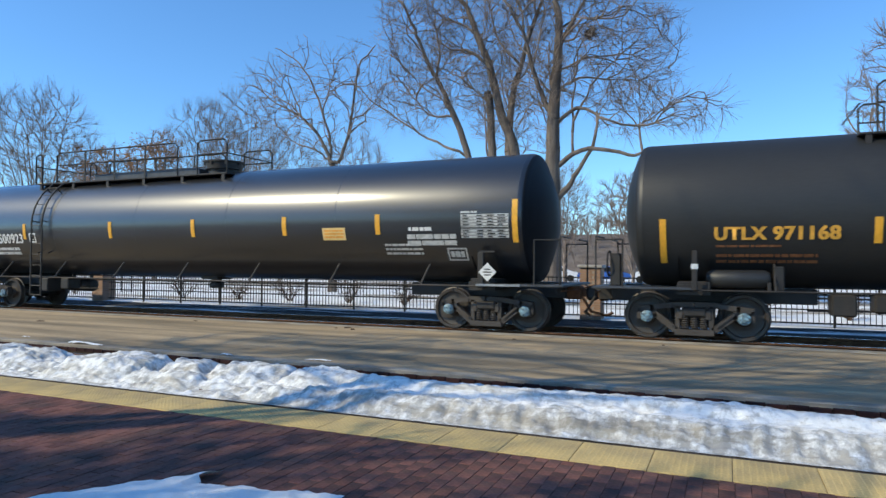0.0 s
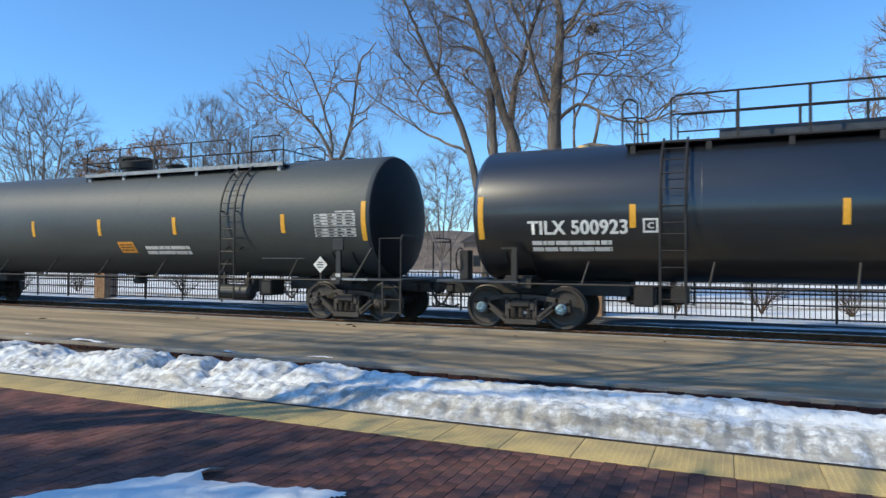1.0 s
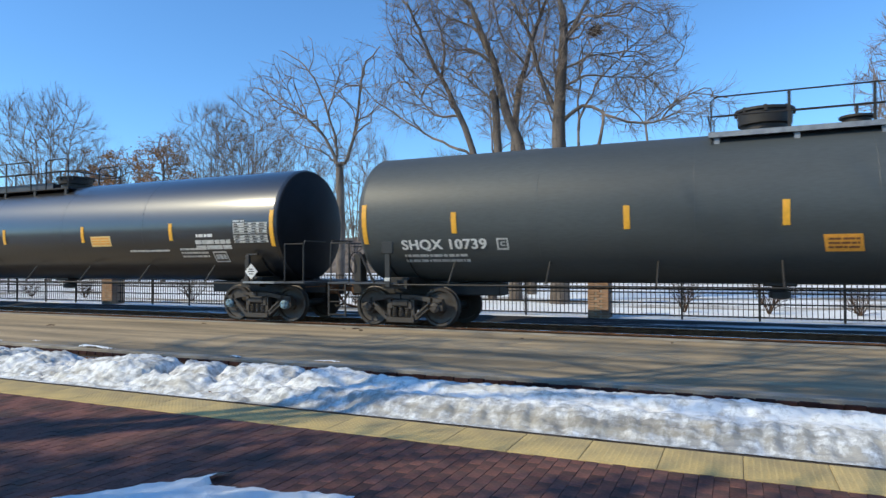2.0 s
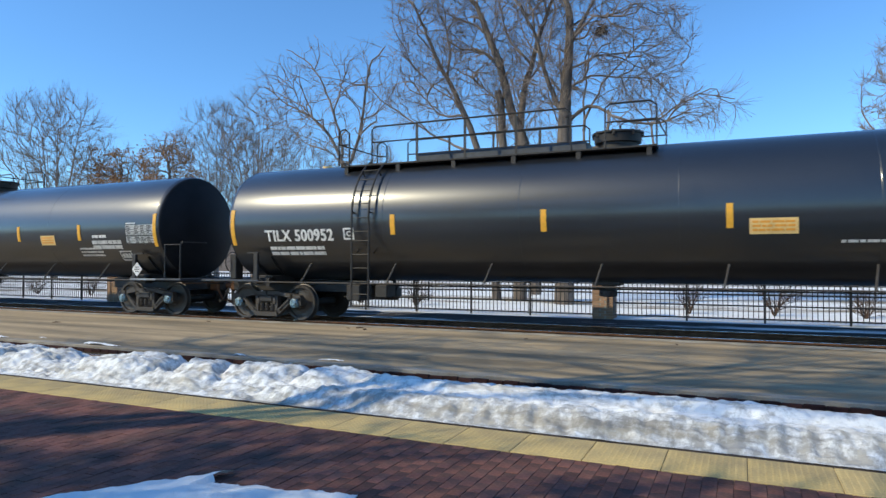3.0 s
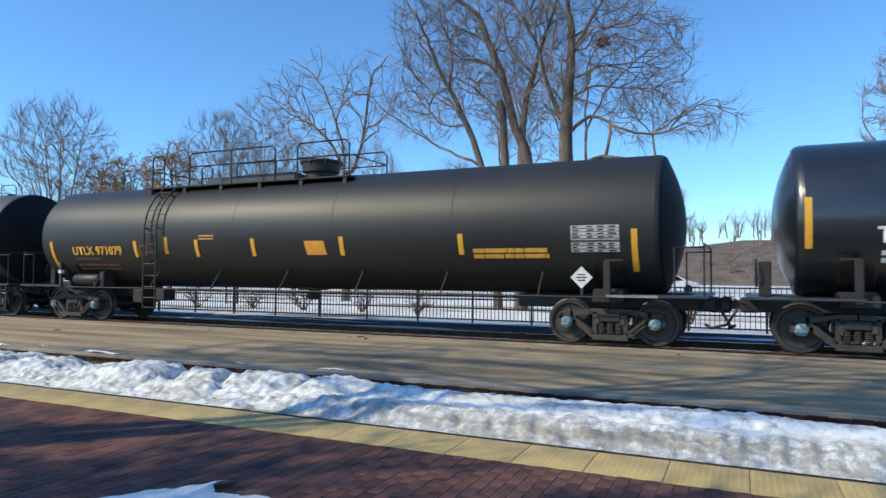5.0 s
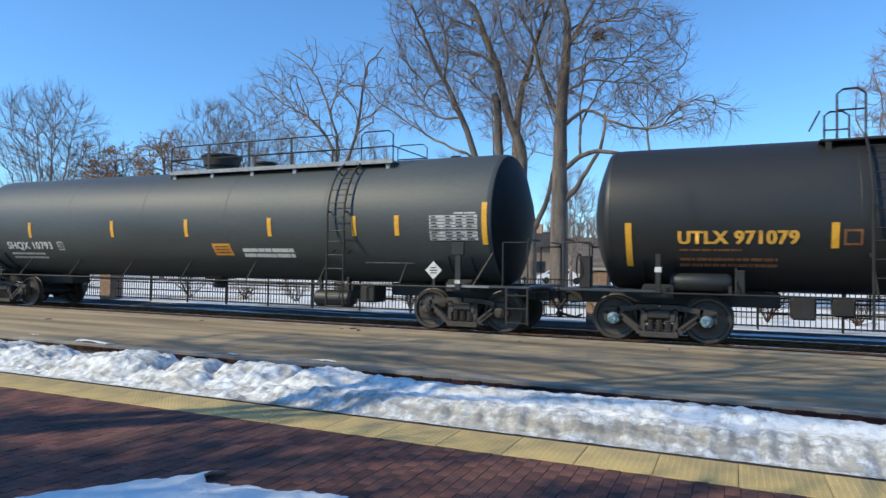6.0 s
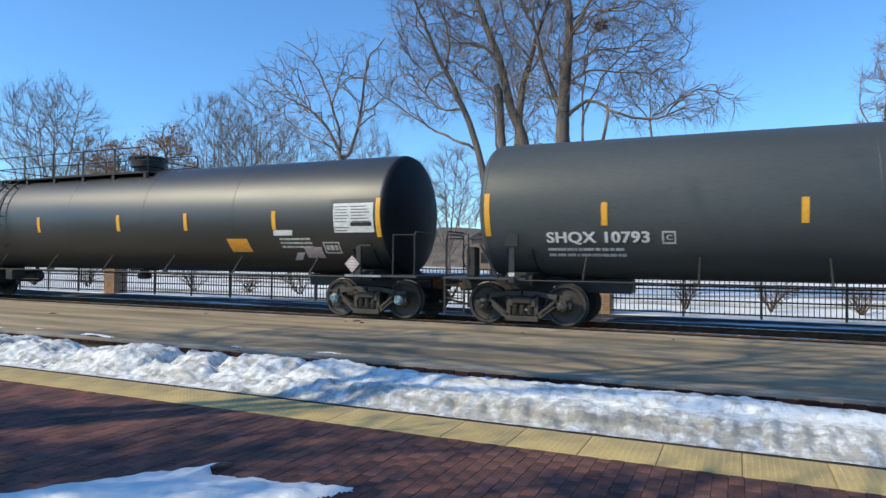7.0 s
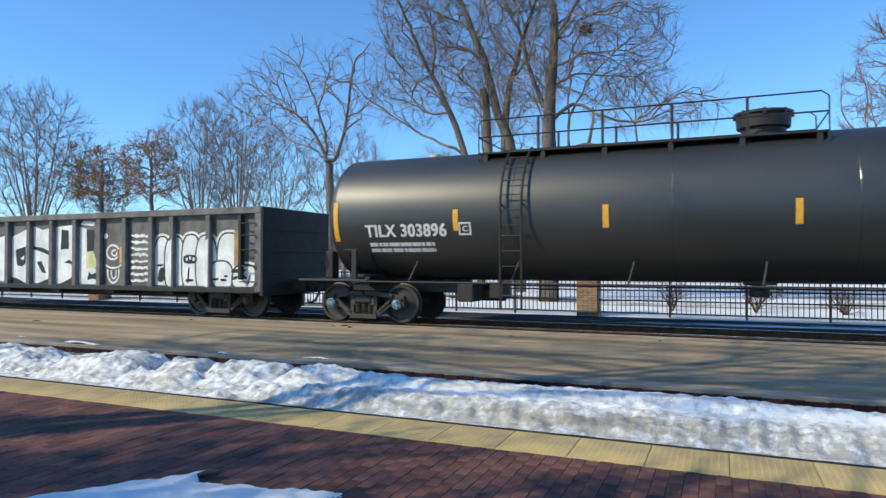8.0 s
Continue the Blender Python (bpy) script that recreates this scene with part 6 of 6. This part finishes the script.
def shrub(x, y, h, seed):
    """A leafless shrub with stems from the ground."""
    rg = random.Random(seed)
    segs = []
    for k in range(10):
        a = rg.uniform(0, math.tau)
        grow(segs, Vector((0, 0, -0.05)), Vector((math.cos(a) * 0.6, math.sin(a) * 0.6, 1)).normalized(), h * 0.6, 0.022, 2, rg, 0.05, 3, 0.006)
    o = branch_mesh("shrub", segs, M_SHRUB)
    o.matrix_basis = pose(x, y, ground_profile(y))
    tagged(o, "leafless brown shrub standing in the snow", "shrub", "shrubs behind the fence")


for k, (sx, sy) in enumerate(((-40, 22), (-36.2, 22), (-32.5, 22), (-28.6, 22.0), (-21.5, 21.6), (-18.6, 21.7), (-15.8, 21.5), (-13.2, 21.6), (-10.9, 21.6), (-1.5, 22.0), (0.9, 22.1), (3.2, 22), (5.6, 22))):
    shrub(sx, sy, 1.25 + 0.2 * math.sin(k * 2.1), 200 + k)


BANK = (0.0, 3.2, 5.8, 7.8, 9.0, 9.7, 10.0, 10.0)


def bank_z(y):
    """Height of the wooded bank."""
    t = max(0.0, min(6.99, (y - 100) / 9))
    i = int(t)
    return BANK[i] + (BANK[i + 1] - BANK[i]) * (t - i)


def far_woods():
    """Bare woodland on the skyline, one mass of thin stems."""
    rg = random.Random(8)
    segs = []
    for k in range(420):
        x = rg.uniform(-150, 90)
        y = rg.uniform(101, 150)
        h = rg.uniform(4.0, 6.5) * (1 + 0.15 * math.sin(x * 0.07))
        p = Vector((x, y, bank_z(y) - 0.6))
        q = p + Vector((rg.gauss(0, 0.4), 0, h * 0.5))
        segs.append((p, q, 0.13, 0.08))
        for _ in range(8):
            d = Vector((rg.gauss(0, 0.6), rg.gauss(0, 0.3), 1)).normalized()
            grow(segs, p.lerp(q, rg.uniform(0.3, 1.0)), d, h * rg.uniform(0.3, 0.5), 0.05, 1, rg, 0.1, 3.6, 0.018)
    o = branch_mesh("far_woods", segs, M_BARKPALE)
    tagged(o, "grey-brown bare woodland along the skyline", "woods", kind="stuff")
    # leaf-strewn rising ground below the trees
    vs, fs = [], []
    for j in range(8):
        for i in range(61):
            vs.append((-170 + i * 5.0, 100 + j * 9, BANK[j] * (0.85 + 0.25 * noise.noise(Vector((i * 0.3, j * 0.2, 0))))))
    for j in range(7):
        for i in range(60):
            fs.append((j * 61 + i, j * 61 + i + 1, (j + 1) * 61 + i + 1, (j + 1) * 61 + i))
    w = pydata("wooded_bank", vs, fs, M_WOODFLOOR, smooth=True)
    tagged(w, "brown leaf-strewn bank rising below the woods", "bank", kind="structure")


M_WOODFLOOR = mat("brown_leaf_litter", (0.19, 0.155, 0.125), 0.95, 0, 0.35, 0.4, 6, 0.6, tint=(0.13, 0.105, 0.085), depth=0.2)
far_woods()


def house(x, y, w, d, h, rz, wall, seed, label):
    b = tagged(new("house"), label, "house", "far houses")
    b.matrix_basis = pose(x, y, 0.05, 0, 0, rz)
    part("wall", box(bmesh.new(), -w / 2, w / 2, -d / 2, d / 2, -0.3, h), wall, b)
    bm = bmesh.new()
    e = 0.5
    vs = [bm.verts.new(c) for c in ((-w / 2 - e, -d / 2 - e, h), (w / 2 + e, -d / 2 - e, h), (w / 2 + e, d / 2 + e, h), (-w / 2 - e, d / 2 + e, h), (-w / 2 + 1.5, 0, h + d * 0.24), (w / 2 - 1.5, 0, h + d * 0.24))]
    for f in ((0, 1, 5, 4), (2, 3, 4, 5), (1, 2, 5), (3, 0, 4), (3, 2, 1, 0)):
        bm.faces.new([vs[i] for i in f])
    rf = part("roof", bm, M_ROOF, b)
    part("chimney", box(bmesh.new(), w * 0.2, w * 0.2 + 0.8, -0.4, 0.4, h, h + d * 0.24 + 1.0), M_PIER, rf)
    n = int(w / 3)
    for k in range(n):
        xx = -w / 2 + w * (k + 0.5) / n
        wd = part("window", box(bmesh.new(), xx - 0.6, xx + 0.6, -d / 2 - 0.05, -d / 2 + 0.02, 0.9, 2.3), M_ROOF, b)
        part("pane", box(bmesh.new(), xx - 0.5, xx + 0.5, -d / 2 - 0.06, -d / 2 - 0.051, 1.0, 2.2), M_GLASS, wd)


house(-25.5, 82.0, 11, 9, 3.9, 4, M_WALL, 1, "low brown house with a dark roof beyond the park")
house(9.7, 74.0, 3.6, 4, 1.5, -8, M_PIER, 2, "small tan shed with a snowy roof")


def parked_car(x, y, rz, paint, label):
    c = tagged(new("parked_car"), label, "car", "parked cars")
    c.matrix_basis = pose(x, y, 0.08, 0, 0, rz)
    prof = [(-2.2, 0.35), (-2.25, 0.65), (-2.1, 0.85), (-1.5, 0.92), (-0.95, 1.38), (0.55, 1.42), (1.2, 0.98), (2.05, 0.86), (2.25, 0.62), (2.2, 0.32)]
    bm = bmesh.new()
    a = [bm.verts.new((px, -0.85, pz)) for px, pz in prof]
    b = [bm.verts.new((px, 0.85, pz)) for px, pz in prof]
    bm.faces.new(a)
    bm.faces.new(list(reversed(b)))
    for i in range(len(prof)):
        j = (i + 1) % len(prof)
        bm.faces.new((a[j], a[i], b[i], b[j]))
    bmesh.ops.bevel(bm, geom=bm.edges[:], offset=0.06, segments=2, affect="EDGES")
    part("body", bm, paint, c)
    bm = bmesh.new()
    for s in (-1, 1):
        v = [bm.verts.new((px, s * 0.862, pz)) for px, pz in ((-1.35, 0.95), (-0.9, 1.32), (0.5, 1.35), (1.0, 0.98))]
        bm.faces.new(v if s < 0 else list(reversed(v)))
    part("side_window", bm, M_GLASS, c)
    for px in (-1.35, 1.35):
        for s in (-1, 1):
            part("wheel", lathe(bmesh.new(), [(-0.1, 0.1), (-0.1, 0.31), (0.1, 0.31), (0.1, 0.1)], 16, "Y"), M_TYRE, c, m=pose(px, s * 0.8, 0.31))


parked_car(-9.9, 58.0, 14, M_CARBLUE, "blue parked car beyond the snowy park")
parked_car(-14.6, 60.0, 12, M_CARWHITE, "white parked car beyond the snowy park")
parked_car(-5.6, 59.0, 8, M_CARWHITE, "white parked car beyond the snowy park")

# trees behind the camera, whose shade falls across the platforms
tree("shade_tree", -13.0, -2.2, "tall bare tree beside the station platform casting long shadows", [
    ([(0, 0, -0.3), (0.1, 0, 5.0), (0.2, 0.1, 9.0), (0.2, 0.1, 12), (0.0, 0.2, 14)], 0.20, 0.05, 0.75),
    ([(0.1, 0, 9.5), (2.0, 0.4, 11), (3.6, 0.6, 12.5), (5.0, 0.6, 13.5)], 0.055, 0.018, 0.2),
    ([(0.1, 0, 9.8), (-2.0, 0.3, 11), (-4.0, 0.4, 12), (-6.0, 0.4, 13.5)], 0.055, 0.018, 0.2),
    ([(0.2, 0, 10), (1.4, -0.8, 12), (2.6, -1.2, 13.5)], 0.07, 0.02, 0.25),
    ([(0.2, 0, 10.4), (2.6, 0.0, 11), (5.4, 0.2, 12), (8.0, 0.2, 13)], 0.055, 0.018, 0.2),
    ([(0.2, 0, 10.8), (3.6, 0.4, 12), (6.4, 0.6, 13.2), (10.0, 0.6, 14.0)], 0.05, 0.018, 0.2),
    ([(0.2, 0, 11.2), (3.0, -0.4, 13), (6.0, -0.6, 14.4)], 0.07, 0.02, 0.2),
] + [
    ([(0.1, 0, 9.0 + 0.45 * k), (2.2 * (-1) ** k, 0.3 * math.sin(k * 2.0), 9.8 + 0.45 * k), (5.0 * (-1) ** k, 0.6 * math.sin(k * 1.3), 10.4 + 0.45 * k), (8.0 * (-1) ** k, 0.5 * math.sin(k), 10.8 + 0.45 * k)], 0.06, 0.025, 0.5) for k in range(8)
], 91, 1, sub=0.30, minr=0.02, kids=2.4)
tree("shade_tree", -12.3, -4.8, "broad bare tree beside the station platform casting long shadows", [
    ([(0, 0, -0.3), (0.1, 0, 3.0), (0.0, 0.2, 5.0), (0.3, 0.1, 7), (0.4, 0.0, 8.5)], 0.5, 0.08, 0.3),
    ([(0.1, 0, 4), (-2.0, -0.4, 5.5), (-4.0, -0.5, 7), (-5.6, -0.6, 8)], 0.28, 0.07, 0.2),
    ([(0.1, 0, 4.5), (1.2, -0.6, 6), (2.0, -1.2, 7.5)], 0.26, 0.07, 0.2),
    ([(0.0, 0, 5.0), (-1.2, 0.2, 7), (-2.6, 0.3, 8.5)], 0.22, 0.06, 0.2),
    ([(0.0, 0, 5.0), (-1.2, -1.0, 6.5), (-2.4, -1.6, 8)], 0.22, 0.06, 0.2),
    ([(-2.0, -0.4, 5.5), (-3.2, 0.2, 7), (-5.0, 0.4, 8.4)], 0.2, 0.06, 0.2),
], 92, 2, sub=0.36, minr=0.018, dens=0.9)

tree("shade_tree", -5.9, -3.9, "broad bare tree beside the station platform casting long shadows", [
    ([(0, 0, -0.3), (0.1, 0, 3.0), (0.0, 0.2, 5.0), (0.3, 0.1, 7), (0.4, 0.0, 8.5)], 0.42, 0.08, 0.3),
    ([(0.1, 0, 4), (-1.8, -0.4, 5.5), (-3.2, -0.5, 7), (-4.4, -0.6, 8)], 0.26, 0.07, 0.2),
    ([(0.1, 0, 4.5), (1.2, -0.3, 6), (2.4, -0.6, 7.5)], 0.26, 0.07, 0.2),
    ([(0.0, 0, 5.0), (-1.2, 0.2, 7), (-2.6, 0.3, 8.5)], 0.22, 0.06, 0.2),
    ([(0.0, 0, 4.6), (1.6, 0.4, 6.5), (2.8, 0.4, 8)], 0.22, 0.06, 0.2),
], 94, 1, sub=0.40, minr=0.03, dens=0.95)
# another, with long level boughs of fine twigs
tree("shade_tree", -13.6, -3.4, "tall bare tree with level boughs of fine twigs", [
    ([(0, 0, -0.3), (0.1, 0, 6.0), (0.0, 0.1, 12.0), (0.1, 0.1, 18)], 0.22, 0.05, 0.95),
] + [
    ([(0, 0, 10.6 + 0.34 * k), (1.8 * (-1) ** k, 0.2 * math.sin(k * 2.3), 11.0 + 0.34 * k), (4.2 * (-1) ** k, 0.5 * math.sin(k * 1.7), 11.2 + 0.34 * k), (6.8 * (-1) ** k, 0.7 * math.sin(k), 11.6 + 0.34 * k)], 0.05, 0.015, 0.2) for k in range(18)
], 93, 1, sub=0.22, minr=0.011, kids=3.2, dens=0.8, up=0.03)

filled_tree("shade_tree", -13.3, -3.2, "tall bare tree beside the station platform casting fine shadows", [
    ([(0, 0, -0.3), (0.1, 0, 6.0), (0.3, 0.1, 11.0), (1.2, 0.6, 15.5)], 0.16, 0.04),
    ([(0.3, 0.1, 10.5), (1.6, 0.8, 12.8), (3.2, 1.4, 14.2)], 0.07, 0.02),
    ([(0.3, 0.1, 11.5), (0.4, 1.2, 13.4), (0.2, 2.2, 15.0)], 0.07, 0.02),
], [(1.7, 1.0, 14.0, 2.6, 2.2, 1.7, 110)], 95, 0.010, 1.1, 2)


def clod(x, y, s, seed):
    """A small dark lump of dirt or bark left on the paving."""
    rg = random.Random(seed)
    bm = bmesh.new()
    bmesh.ops.create_icosphere(bm, subdivisions=2, radius=s)
    for v in bm.verts:
        v.co *= 1 + 0.5 * noise.noise(v.co * (3 / s) * 0.4 + Vector((seed, 0, 0)))
        v.co.z = max(v.co.z * 0.5, -0.003)
        v.co.x *= rg.choice((1.9, 2.0))
    o = obj("debris", bm, M_SHRUB, m=pose(x, y, 0.08, 0, 0, seed * 40))
    tagged(o, "dark lump of dirt lying on the asphalt", "debris", "debris on the platform")


for k, (dx, dy, ds) in enumerate(((-15.7, 11.1, 0.05), (-8.05, 13.1, 0.06), (-7.75, 12.85, 0.05), (-8.25, 12.95, 0.03), (-12.4, 12.9, 0.03), (-3.9, 12.6, 0.025), (-1.1, 12.9, 0.03))):
    clod(dx, dy, ds, k + 1)


# ---- small pieces of the floors ----
def tactile_tile_bm():
    bm = box(bmesh.new(), -0.298, 0.298, -0.305, 0.305, -0.02, 0.0, 0.003)
    for i in range(12):
        for j in range(12):
            x, y = -0.275 + i * 0.05, -0.275 + j * 0.05
            a = [bm.verts.new((x + math.cos(k * math.tau / 6) * 0.013, y + math.sin(k * math.tau / 6) * 0.013, 0)) for k in range(6)]
            b = [bm.verts.new((x + math.cos(k * math.tau / 6) * 0.007, y + math.sin(k * math.tau / 6) * 0.007, 0.003)) for k in range(6)]
            for k in range(6):
                bm.faces.new((a[k], a[(k + 1) % 6], b[(k + 1) % 6], b[k]))
            bm.faces.new(b)
    return bm


for k in range(44):
    shared("tile", tactile_tile_bm, M_YELLOW, STRIP, pose(0.33 - 0.6 * (k - 4), 5.56, 0.0))


def brick_cells():
    """Columns of bricks set out from the platform edge, each half a brick off its neighbour."""
    for i in range(174):
        for j in range(20):
            y = 5.13 - j * 0.205 - (0.1025 if i % 2 else 0)
            if y > 1.42:
                yield 2.5 - i * 0.1045, y, 0.1012
        if i % 2:
            yield 2.5 - i * 0.1045, 5.18, 0.0475


def floor_bricks():
    bm = box(bmesh.new(), -0.0512, 0.0512, -0.1012, 0.1012, -0.03, 0.0, 0.002)
    me = None
    vs, fs = [], []
    count = 0
    rg = random.Random(77)
    for x, y, b in brick_cells():
        dz = rg.uniform(-0.003, 0.002)
        if b > 0.09 and count < 300 and -2.9 < x < 0.8 and 3.7 < y < 5.3:
            if me is None:
                o = part("brick", bm, M_BRICK, BRICK_FLOOR)
                me = o.data
            else:
                o = new("brick", me)
                o.parent = BRICK_FLOOR
            o.matrix_basis = pose(x, y, dz, rg.uniform(-0.6, 0.6), rg.uniform(-0.4, 0.4), rg.uniform(-0.5, 0.5))
            count += 1
        else:
            k = len(vs)
            a, c = 0.0512, 0.002
            vs += [(x - a, y - b, -0.03), (x + a, y - b, -0.03), (x + a, y + b, -0.03), (x - a, y + b, -0.03), (x - a + c, y - b + c, dz), (x + a - c, y - b + c, dz), (x + a - c, y + b - c, dz), (x - a + c, y + b - c, dz)]
            fs += [(k + 4, k + 5, k + 6, k + 7), (k, k + 1, k + 5, k + 4), (k + 1, k + 2, k + 6, k + 5), (k + 2, k + 3, k + 7, k + 6), (k + 3, k, k + 4, k + 7)]
    o = pydata("paving_bricks", vs, fs, M_BRICKS, BRICK_FLOOR)
    o["kind"] = "stuff"
    # paving out of the camera's sight, plainly closed
    part("outer_paving", box(bmesh.new(), -59, 24, -29, 1.3, -0.02, -0.003), M_BRICKS, BRICK_FLOOR)
    part("outer_paving", box(bmesh.new(), -59, -15.9, 1.3, 5.23, -0.02, -0.003), M_BRICKS, BRICK_FLOOR)


floor_bricks()

# red edging bricks of the island platform, facing the near track
for k in range(150):
    shared("edge_brick", lambda: box(bmesh.new(), -0.1, 0.1, -0.03, 0.03, 0.0, 0.055, 0.004), M_EDGEBRICK, ISLAND, pose(6 - k * 0.212, 8.085, 0.0 + 0.004 * math.sin(k * 3.1)))


# ---- what moves ----
# how far the train runs ahead of an even pace
PACE = [(0.0, -0.6), (0.3, -0.6), (0.5, -0.6), (0.6, -0.6), (0.7, -0.6), (0.8, 0.0), (0.9, 0.0), (1.0, 0.0), (2.0, 0.0), (3.0, 0.0), (4.0, 0.0), (5.0, 0.0), (6.0, 0.0), (7.0, 0.0), (7.5, 0.0), (8.0, 0.1)]


def motions():
    for car, x0 in ROLLING:
        walk(car, [(t, pose(x0 + SPEED * t + gain, TRACK_Y, RAIL_Z)) for t, gain in PACE])
    turn = math.degrees(SPEED / FPS / WHEEL_R)
    for k, (ws, x) in enumerate(WHEELSETS):
        walk(ws, [(i / FPS, pose(x, 0, WHEEL_R, 0, (37 * k + turn * i) % 360, 0)) for i in range(8 * FPS + 1)])


motions()
